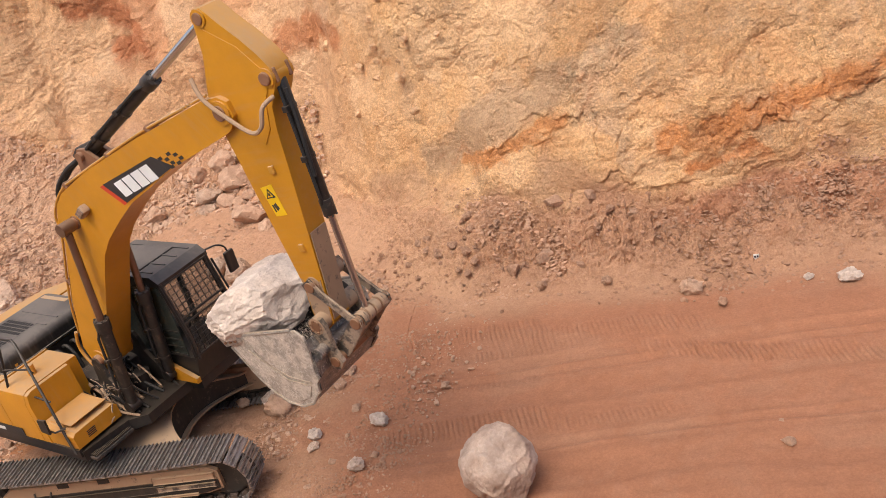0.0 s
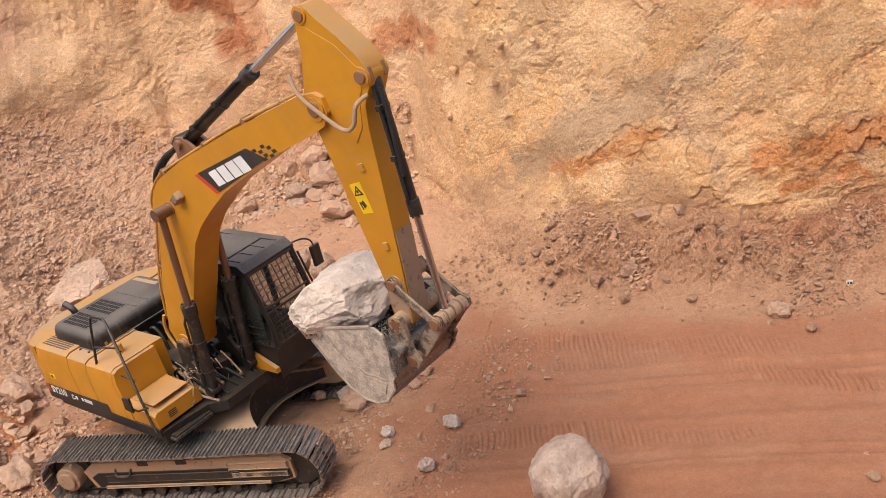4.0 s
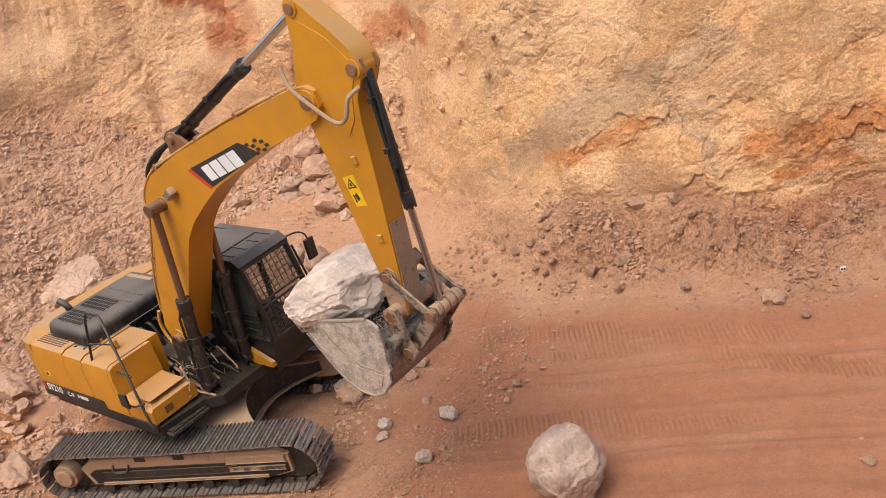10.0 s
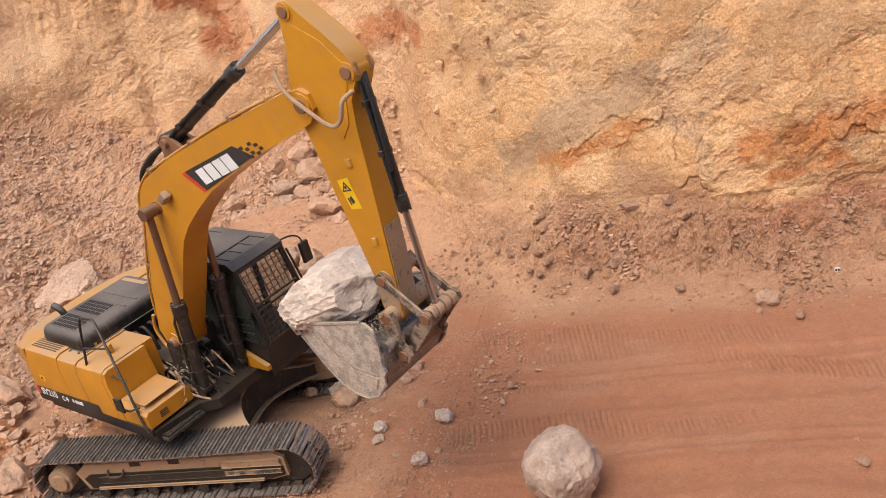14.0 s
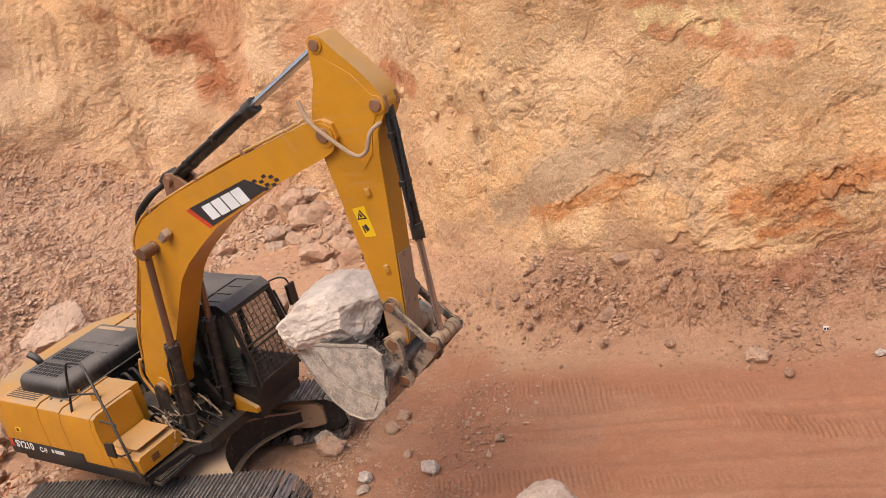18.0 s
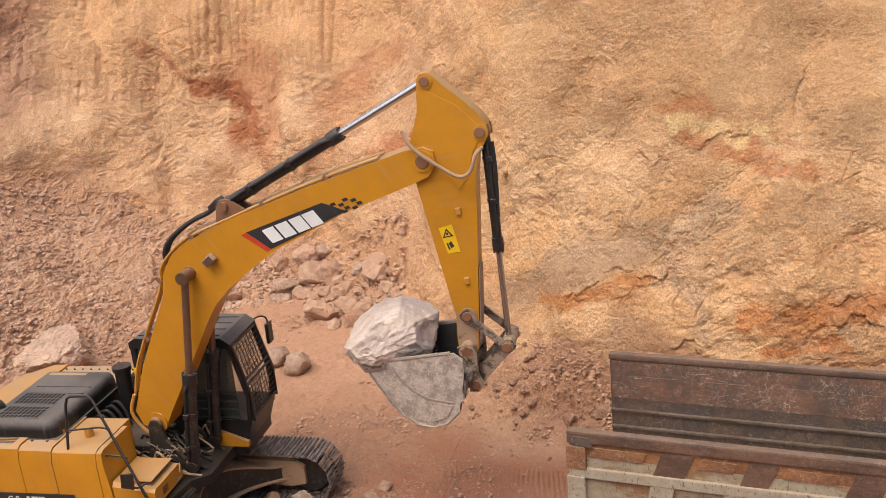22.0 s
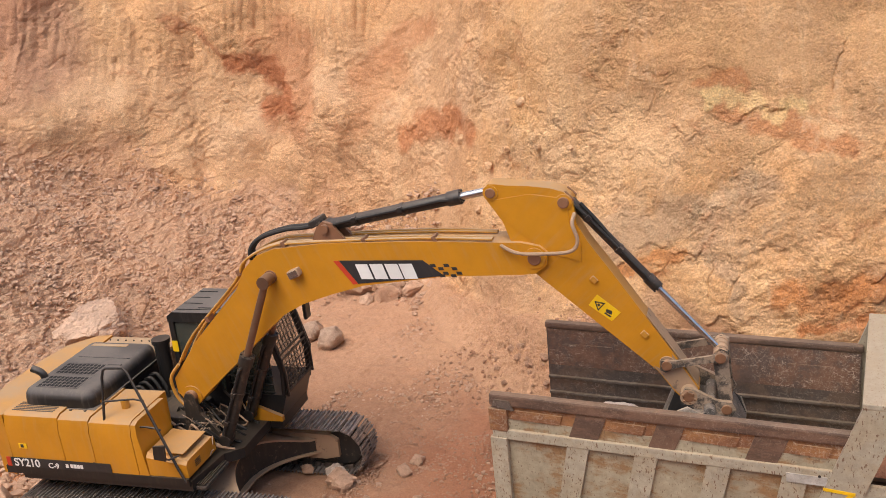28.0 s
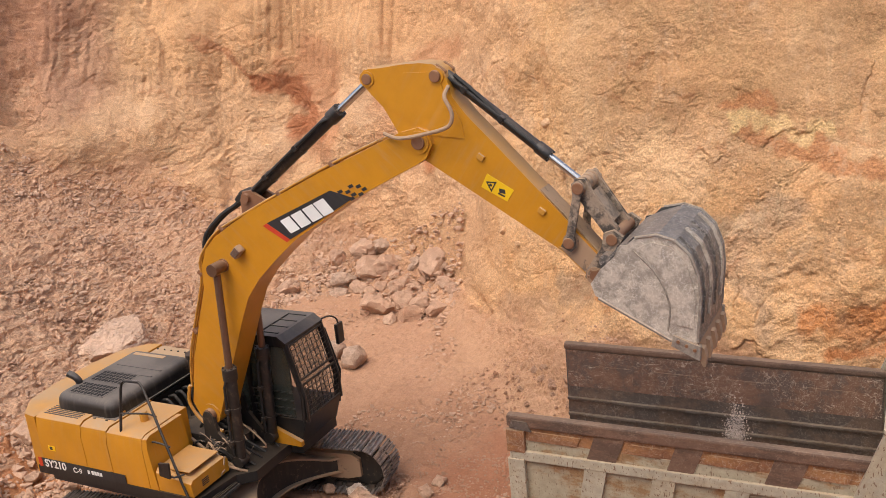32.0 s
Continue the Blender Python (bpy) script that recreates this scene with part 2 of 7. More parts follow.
EARTH_CLOD = stone_mat("earth_clods", (0.40, 0.23, 0.142), (0.46, 0.28, 0.18), (0.37, 0.185, 0.105), 2.4)
LUMP_ROCK = stone_mat("ochre_lumps", (0.72, 0.45, 0.245), (0.80, 0.53, 0.315), (0.66, 0.37, 0.185), 2.0)
HEAP_STONE = stone_mat("heap_stones", (0.50, 0.30, 0.185), (0.57, 0.355, 0.23), (0.46, 0.245, 0.145), 2.4)
BROWN_ROCK = stone_mat("brown_rubble", (0.43, 0.255, 0.16), (0.50, 0.32, 0.21), (0.41, 0.205, 0.115), 2.4)


def earth_mat():
    """Quarry earth: geological colour carried per vertex, grain, chips and pebbles on top."""
    m, nt, p = nodes_of("quarry_earth")
    at = nt.nodes.new("ShaderNodeAttribute")
    at.attribute_name = "geology"
    rocky = at.outputs["Alpha"]
    tc = nt.nodes.new("ShaderNodeTexCoord")

    def chips(scale, stretch, twist):
        """Broken bits: a value for each bit."""
        bent = nt.nodes.new("ShaderNodeTexNoise")
        bent.inputs["Scale"].default_value, bent.inputs["Detail"].default_value = scale * 0.6, 4
        nt.links.new(tc.outputs["Object"], bent.inputs["Vector"])
        add = nt.nodes.new("ShaderNodeVectorMath")
        add.operation = "MULTIPLY_ADD"
        add.inputs[1].default_value = (twist / scale,) * 3
        nt.links.new(bent.outputs["Color"], add.inputs[0])
        nt.links.new(tc.outputs["Object"], add.inputs[2])
        mp = nt.nodes.new("ShaderNodeMapping")
        mp.inputs["Scale"].default_value = stretch
        mp.inputs["Rotation"].default_value = (0, radians(20), 0)
        nt.links.new(add.outputs[0], mp.inputs["Vector"])
        v = nt.nodes.new("ShaderNodeTexVoronoi")
        v.inputs["Scale"].default_value = scale
        nt.links.new(mp.outputs[0], v.inputs["Vector"])
        sep = nt.nodes.new("ShaderNodeSeparateColor")
        nt.links.new(v.outputs["Color"], sep.inputs[0])
        return sep.outputs[0], v.outputs["Distance"]

    n1 = noise_of(nt, 1.3, 9, 0.7)
    n2 = noise_of(nt, 7.0, 9, 0.78)
    n3 = noise_of(nt, 30.0, 6, 0.8)
    veins = noise_of(nt, 2.2, 9, 0.8, (1.0, 1.0, 0.45))
    c1, d1 = chips(9.0, (1, 1, 1.7), 1.6)
    c2, d2 = chips(24.0, (1, 1, 1.4), 1.6)
    tone = mixc(nt, 0.9, at.outputs["Color"], ramp(nt, n2, 0.32, 0.68, (0.90, 0.87, 0.85, 1), (1.10, 1.10, 1.10, 1)), "MULTIPLY")
    tone = mixc(nt, 0.55, tone, ramp(nt, n1, 0.3, 0.7, (0.93, 0.89, 0.86, 1), (1.14, 1.14, 1.12, 1)), "MULTIPLY")
    tone = mixc(nt, mathn(nt, "MINIMUM", mathn(nt, "ADD", mathn(nt, "MULTIPLY", rocky, 0.6), 0.35), 0.85), tone, ramp(nt, n3, 0.37, 0.63, (0.64, 0.61, 0.59, 1), (1.32, 1.32, 1.31, 1)), "MULTIPLY")
    grit = mixc(nt, 0.55, ramp(nt, c1, 0, 1, (0.84, 0.81, 0.79, 1), (1.15, 1.15, 1.14, 1)), ramp(nt, c2, 0, 1, (0.74, 0.71, 0.69, 1), (1.26, 1.26, 1.25, 1)))
    tone = mixc(nt, mathn(nt, "ADD", mathn(nt, "MULTIPLY", rocky, 0.5), 0.25), tone, grit, "MULTIPLY")
    lines = mathn(nt, "MULTIPLY", ramp(nt, noise_of(nt, 20.0, 4, 0.6, (1.6, 1.6, 0.10)), 0.65, 0.71), ramp(nt, noise_of(nt, 0.9, 4, 0.6), 0.46, 0.60))
    tone = mixc(nt, mathn(nt, "MULTIPLY", lines, mathn(nt, "MULTIPLY", rocky, 0.75)), tone, (0.74, 0.56, 0.40))
    tone = mixc(nt, mathn(nt, "MULTIPLY", ramp(nt, veins, 0.54, 0.66), mathn(nt, "MULTIPLY", rocky, 0.45)), tone, (0.72, 0.53, 0.34))
    tone = mixc(nt, mathn(nt, "MULTIPLY", ramp(nt, veins, 0.46, 0.34), mathn(nt, "MULTIPLY", rocky, 0.22)), tone, (0.58, 0.27, 0.12))
    nt.links.new(tone, p.inputs["Base Color"])
    p.inputs["Roughness"].default_value = 0.95
    h = mathn(nt, "ADD", mathn(nt, "MULTIPLY", n2, 0.8), mathn(nt, "MULTIPLY", n3, 0.5))
    bits = mathn(nt, "ADD", mathn(nt, "MULTIPLY", mathn(nt, "SUBTRACT", c1, d1), 0.16), mathn(nt, "MULTIPLY", mathn(nt, "SUBTRACT", c2, d2), 0.12))
    h = mathn(nt, "ADD", h, mathn(nt, "MULTIPLY", bits, mathn(nt, "ADD", rocky, 0.25)))
    plates = mathn(nt, "SNAP", noise_of(nt, 1.5, 9, 0.64, (1.0, 1.0, 1.5)), 0.045)
    flakes = mathn(nt, "SNAP", noise_of(nt, 4.6, 8, 0.66, (1.0, 1.0, 1.7)), 0.07)
    splinters = mathn(nt, "SNAP", noise_of(nt, 12.0, 6, 0.62, (1.0, 1.0, 1.6)), 0.09)
    where = ramp(nt, noise_of(nt, 1.0, 5, 0.6), 0.40, 0.58)
    broken = mathn(nt, "ADD", mathn(nt, "MULTIPLY", plates, 3.4), mathn(nt, "ADD", mathn(nt, "MULTIPLY", flakes, 1.9), mathn(nt, "MULTIPLY", splinters, 0.9)))
    h = mathn(nt, "ADD", h, mathn(nt, "MULTIPLY", broken, mathn(nt, "MULTIPLY", rocky, where)))
    bump(nt, p, h, 1.0, 0.04)
    return m


EARTH = earth_mat()


# ---- mesh helpers ----
def link(name, me, mat, parent=None, label=""):
    me.materials.append(mat)
    ob = new(name, me)
    if parent is not None:
        ob.parent = parent
    return tagged(ob, label=label)


def part(name, bm, mat, parent, label="", smooth=False):
    """One bmesh as one mesh object under a thing or under a part."""
    bmesh.ops.recalc_face_normals(bm, faces=bm.faces[:])
    me = bpy.data.meshes.new(name)
    bm.to_mesh(me)
    bm.free()
    if smooth:
        me.shade_smooth()
        me.set_sharp_from_angle(angle=radians(38))
    return link(name, me, mat, parent, label)


def arrays(name, co, faces, mat, parent=None, label="", smooth=True):
    me = bpy.data.meshes.new(name)
    me.from_pydata(co, [], faces)
    if smooth:
        me.shade_smooth()
    return link(name, me, mat, parent, label)


def thing(name, label, category, m=None, group=""):
    ob = tagged(new(name), label, category, group)
    if m is not None:
        ob.matrix_basis = m
    return ob


def bevel(bm, w, seg=2, ang=28):
    es = [e for e in bm.edges if len(e.link_faces) == 2 and e.calc_face_angle(0) > radians(ang)]
    bmesh.ops.bevel(bm, geom=es, offset=w, segments=seg, affect="EDGES", profile=0.6, clamp_overlap=True)
    return bm


def box(x0, x1, y0, y1, z0, z1, bm=None, w=0.0):
    bm = bm or bmesh.new()
    r = bmesh.ops.create_cube(bm, size=1.0)["verts"]
    for v in r:
        v.co = Vector(((x0 + x1) / 2 + v.co.x * (x1 - x0), (y0 + y1) / 2 + v.co.y * (y1 - y0), (z0 + z1) / 2 + v.co.z * (z1 - z0)))
    return bevel(bm, w) if w else bm


def prism(pts, y0, y1, bm=None, w=0.0, widths=None):
    """A side outline in x and z, drawn out across y. widths: half-width at each point instead of y0, y1."""
    bm = bm or bmesh.new()
    a = [bm.verts.new((x, y0 if widths is None else -widths[i], z)) for i, (x, z) in enumerate(pts)]
    b = [bm.verts.new((x, y1 if widths is None else widths[i], z)) for i, (x, z) in enumerate(pts)]
    bm.faces.new(a)
    bm.faces.new(b[::-1])
    n = len(pts)
    for i in range(n):
        bm.faces.new((a[i], a[(i + 1) % n], b[(i + 1) % n], b[i]))
    return bevel(bm, w) if w else bm


def plate(pts, h0, h1, axis="z", bm=None, w=0.0):
    """An outline in two axes, drawn out along the third."""
    bm = bm or bmesh.new()
    put = {"z": lambda p, h: (p[0], p[1], h), "y": lambda p, h: (p[0], h, p[1]), "x": lambda p, h: (h, p[0], p[1])}[axis]
    a, b = [bm.verts.new(put(p, h0)) for p in pts], [bm.verts.new(put(p, h1)) for p in pts]
    bm.faces.new(a)
    bm.faces.new(b[::-1])
    for i in range(len(pts)):
        bm.faces.new((a[i], a[(i + 1) % len(pts)], b[(i + 1) % len(pts)], b[i]))
    return bevel(bm, w) if w else bm


def rod(p0, p1, r, seg=14, bm=None, r2=None):
    bm = bm or bmesh.new()
    p0, p1 = Vector(p0), Vector(p1)
    d = p1 - p0
    m = Matrix.Translation((p0 + p1) / 2) @ d.to_track_quat("Z", "Y").to_matrix().to_4x4()
    bmesh.ops.create_cone(bm, cap_ends=True, segments=seg, radius1=r, radius2=r if r2 is None else r2, depth=d.length, matrix=m)
    return bm


def tube(pts, r, seg=8, bm=None):
    """A bent pipe or hose through the points."""
    bm = bm or bmesh.new()
    pts = [Vector(p) for p in pts]
    rings, up = [], None
    for i, p in enumerate(pts):
        t = (pts[min(i + 1, len(pts) - 1)] - pts[max(i - 1, 0)]).normalized()
        if up is None:
            up = t.orthogonal().normalized()
        up = (up - t * up.dot(t)).normalized()
        side = t.cross(up)
        rings.append([bm.verts.new(p + (up * math.cos(k * math.tau / seg) + side * math.sin(k * math.tau / seg)) * r) for k in range(seg)])
    for a, b in zip(rings, rings[1:]):
        for k in range(seg):
            bm.faces.new((a[k], a[(k + 1) % seg], b[(k + 1) % seg], b[k]))
    bm.faces.new(rings[0][::-1])
    bm.faces.new(rings[-1])
    return bm


def curve(pts, n=6):
    """Points of a smooth line through the given ones."""
    pts = [Vector(p) for p in pts]
    out = []
    for i in range(len(pts) - 1):
        a, b, c, d = pts[max(i - 1, 0)], pts[i], pts[i + 1], pts[min(i + 2, len(pts) - 1)]
        for k in range(n):
            u = k / n
            out.append(0.5 * (2 * b + (c - a) * u + (2 * a - 5 * b + 4 * c - d) * u * u + (3 * b - a - 3 * c + d) * u ** 3))
    return out + [pts[-1]]


def disc_pin(x, z, y0, y1, r, bm=None):
    return rod((x, y0, z), (x, y1, z), r, 28, bm)


# ---- noise on arrays ----
def hash3(ix, iy, iz, k=0):
    h = (ix.astype(np.int64) * 374761393 + iy.astype(np.int64) * 668265263 + iz.astype(np.int64) * 2147483647 + k * 974634777) & 0xFFFFFFFF
    h = ((h ^ (h >> 13)) * 1274126177) & 0xFFFFFFFF
    h = ((h ^ (h >> 16)) * 2246822519) & 0xFFFFFFFF
    return ((h ^ (h >> 15)) & 0xFFFFFF) / float(0xFFFFFF)


def vnoise(x, y, z, k=0):
    """Smooth noise, -1 to 1."""
    i, j, l = np.floor(x), np.floor(y), np.floor(z)
    u, v, w = x - i, y - j, z - l
    u, v, w = (t * t * t * (t * (t * 6 - 15) + 10) for t in (u, v, w))
    out = 0
    for a in (0, 1):
        for b in (0, 1):
            for c in (0, 1):
                out = out + hash3(i + a, j + b, l + c, k) * (u if a else 1 - u) * (v if b else 1 - v) * (w if c else 1 - w)
    return out * 2 - 1


def fbm(x, y, z, octaves=4, gain=0.5, k=0):
    s, a = 0, 1.0
    for o in range(octaves):
        s = s + a * vnoise(x, y, z, k + o)
        x, y, z, a = x * 2.03 + 7.1, y * 2.03 + 3.7, z * 2.03 + 1.9, a * gain
    return s


def cells(x, y, z, k=0):
    """Nearest and second nearest cell distance, and the nearest cell's own number."""
    i, j, l = np.floor(x), np.floor(y), np.floor(z)
    f1 = np.full(x.shape, 9.0)
    f2 = f1.copy()
    ident = np.zeros(x.shape)
    for a in (-1, 0, 1):
        for b in (-1, 0, 1):
            for c in (-1, 0, 1):
                p, q, r = i + a, j + b, l + c
                d = (p + hash3(p, q, r, k) - x) ** 2 + (q + hash3(p, q, r, k + 1) - y) ** 2 + (r + hash3(p, q, r, k + 2) - z) ** 2
                near = d < f1
                f2 = np.where(near, f1, np.minimum(f2, d))
                ident = np.where(near, hash3(p, q, r, k + 3), ident)
                f1 = np.where(near, d, f1)
    return np.sqrt(f1), np.sqrt(f2), ident


def step(a, b, x):
    t = np.clip((x - a) / (b - a), 0, 1)
    return t * t * (3 - 2 * t)


# ---- the quarry: level floor, talus, cut face and upper bench ----
FOOT = np.array([(60, 2.5), (12, 2.5), (9, 2.7), (6.5, 2.9), (4.6, 3.2), (3.2, 4.2), (2.0, 6.0), (0.9, 7.9), (-0.6, 9.2), (-2.2, 9.7), (-3.6, 9.2), (-4.5, 7.2),
                 (-4.9, 4.6), (-4.8, 2.0), (-4.1, -0.6), (-4.2, -2.6), (-5.6, -5.0), (-9, -8.0), (-60, -8.6)], float)


def foot_distance(x, y):
    """Distance beyond the foot of the slopes (negative on the level floor)."""
    best = np.full(x.shape, 1e9)
    for (ax, ay), (bx, by) in zip(FOOT, FOOT[1:]):
        ux, uy = bx - ax, by - ay
        t = np.clip(((x - ax) * ux + (y - ay) * uy) / (ux * ux + uy * uy), 0, 1)
        best = np.minimum(best, (ax + t * ux - x) ** 2 + (ay + t * uy - y) ** 2)
    ring = np.vstack([FOOT, [(-60, -80), (60, -80)]])
    inside = np.zeros(x.shape, bool)
    for (ax, ay), (bx, by) in zip(ring, np.roll(ring, -1, 0)):
        cross = (ay > y) != (by > y)
        inside ^= cross & (x < (bx - ax) * (y - ay) / (by - ay + 1e-12) + ax)
    return np.where(inside, -1, 1) * np.sqrt(best)


def eased(x, at, to):
    """A line through the points with its corners rounded off."""
    return sum(np.interp(x + o, at, to) for o in (-0.9, -0.6, -0.3, 0.0, 0.3, 0.6, 0.9)) / 7


def face_foot(x):
    """How far back the cut face begins."""
    return eased(x, [-60, -14, -10.4, -8.9, -7.1, -5.4, -4, -2.5, -1, 0.3, 1.5, 2.6, 3.6, 5, 6.5, 8, 12, 60], [6.0, 7.0, 7.95, 9.5, 10.3, 10.7, 10.9, 10.9, 10.6, 9.7, 8.2, 6.7, 5.6, 4.8, 4.45, 4.2, 4.1, 4.1])


def bench_height(x):
    return np.interp(x, [-60, -9, -4, 0.0, 4.4, 8.6, 10.6, 14, 60], [10.8, 10.4, 9.5, 8.3, 7.4, 7.05, 6.7, 6.5, 6.0])


def quarry_height(x, y):
    d = foot_distance(x, y)
    left = step(-0.8, -3.0, x)
    e = y - face_foot(x) + left * 0.55 * fbm(x * 0.55, y * 0.55, x * 0, 3, 0.5, 61)
    slope = eased(x, [-6, -3.5, -1.5, 2, 4], [0.58, 0.62, 0.70, 0.72, 0.72])
    reach = eased(x, [-8, -4.5, -2, 2, 5], [20, 12, 1.6, 1.7, 2.0])
    h = np.minimum(np.clip(d, 0, None), reach) * slope + 2.15 * 0.5 * (e + np.sqrt(e * e + (0.02 + 0.55 * left) ** 2))
    h = np.minimum(h, bench_height(x) + 0.05 * np.clip(e, 0, None))
    bank = step(-9.4, -10.7, y) * 6.6
    return np.maximum(h, bank), d, e


def loc_height(x, y):
    return float(quarry_height(np.array([float(x)]), np.array([float(y)]))[0][0])


# ledges and cracks of the cut face: a line in x and z, how far the rock above stands out, and how far up that reaches
SCARS = ((((6.9, 1.05), (7.5, 1.24), (7.9, 0.97), (8.23, 0.91), (8.6, 0.97), (9.04, 1.37), (9.7, 1.61), (10.4, 1.78), (12, 2.2)), 0.14, 0.45), (((4.2, 1.60), (4.61, 1.72), (5.72, 2.09), (6.48, 2.32), (7.21, 2.54), (7.4, 2.75)), 0.10, 0.40),
         (((8.3, 1.66), (8.76, 1.78), (9.52, 1.95), (10.45, 2.10), (12, 2.35)), 0.10, 0.3),
         (((0.8, 5.0), (1.9, 5.36), (2.9, 5.57), (3.6, 5.93), (3.8, 6.1)), 0.05, 0.3), (((4.0, 5.5), (5.0, 5.6), (5.35, 5.76), (5.65, 5.93), (6.0, 6.02)), 0.06, 0.3), (((2.9, 5.17), (3.7, 5.44)), 0.05, 0.25),
         (((5.5, 5.53), (5.86, 5.46), (6.27, 5.31), (6.66, 5.34), (6.9, 5.5)), 0.05, 0.25), (((4.8, 5.16), (5.8, 5.14)), 0.04, 0.2), (((6.9, 5.13), (7.4, 5.36)), 0.08, 0.3), (((7.4, 4.6), (8.1, 4.64), (8.6, 4.66), (9.7, 4.2)), 0.10, 0.35),
         (((4.2, 4.05), (5.0, 4.13), (5.65, 4.2)), 0.06, 0.25), (((6.4, 4.25), (7.05, 4.36), (7.5, 4.38)), 0.06, 0.25), (((-2.6, 5.84), (-1.7, 5.85)), 0.07, 0.25), (((5.5, 2.95), (6.2, 3.1), (7.4, 3.04)), 0.09, 0.3),
         (((6.2, 1.75), (6.5, 2.06), (7.1, 2.5)), 0.07, 0.25), (((8.4, 2.17), (8.95, 2.15), (9.5, 1.95)), 0.09, 0.3), (((-0.6, 3.3), (0.4, 3.75), (1.7, 3.6)), 0.14, 0.35), (((-5.7, 5.3), (-4.9, 4.95), (-4.2, 4.5)), 0.10, 0.3),
         (((-4.4, 3.9), (-3.6, 3.75)), 0.08, 0.25), (((8.8, 2.8), (10.5, 2.95)), 0.08, 0.3), (((-1.5, 3.75), (-0.5, 4.0)), 0.07, 0.25), (((-8.5, 5.1), (-7.5, 4.9)), 0.05, 0.2), (((2.0, 3.0), (3.1, 3.3), (3.9, 3.2)), 0.06, 0.3))

# upright cracks: a line in z and x
CRACKS = (((1.68, 7.24), (2.0, 7.20), (2.5, 7.22)), ((1.75, 7.58), (2.05, 7.66)), ((4.9, 9.22), (5.3, 9.30), (5.7, 9.43)), ((3.9, -3.95), (4.6, -4.0)), ((2.2, 10.9), (2.9, 11.0)))


def wiggle_of(px, py, pz):
    return 0.20 * fbm(px * 1.3, py * 1.3, px * 0, 4, 0.6, 77) + 0.05 * vnoise(px * 7, py * 7, px * 0, 79) + 0.03 * vnoise(px * 17, py * 17, px * 0, 81)


def along(line, px, pz, wiggle):
    """Height over a scar's line, and how much of the scar is there."""
    xs, zs = np.array([q[0] for q in line]), np.array([q[1] for q in line])
    return pz - np.interp(px, xs, zs) + wiggle, step(xs[0] - 0.25, xs[0] + 0.25, px) * (1 - step(xs[-1] - 0.25, xs[-1] + 0.25, px))


def terrace(n, count, edge):
    """A smooth field turned into flat steps with short risers."""
    m = n * count
    f = np.floor(m)
    return (f + step(1 - edge, 1, m - f)) / count


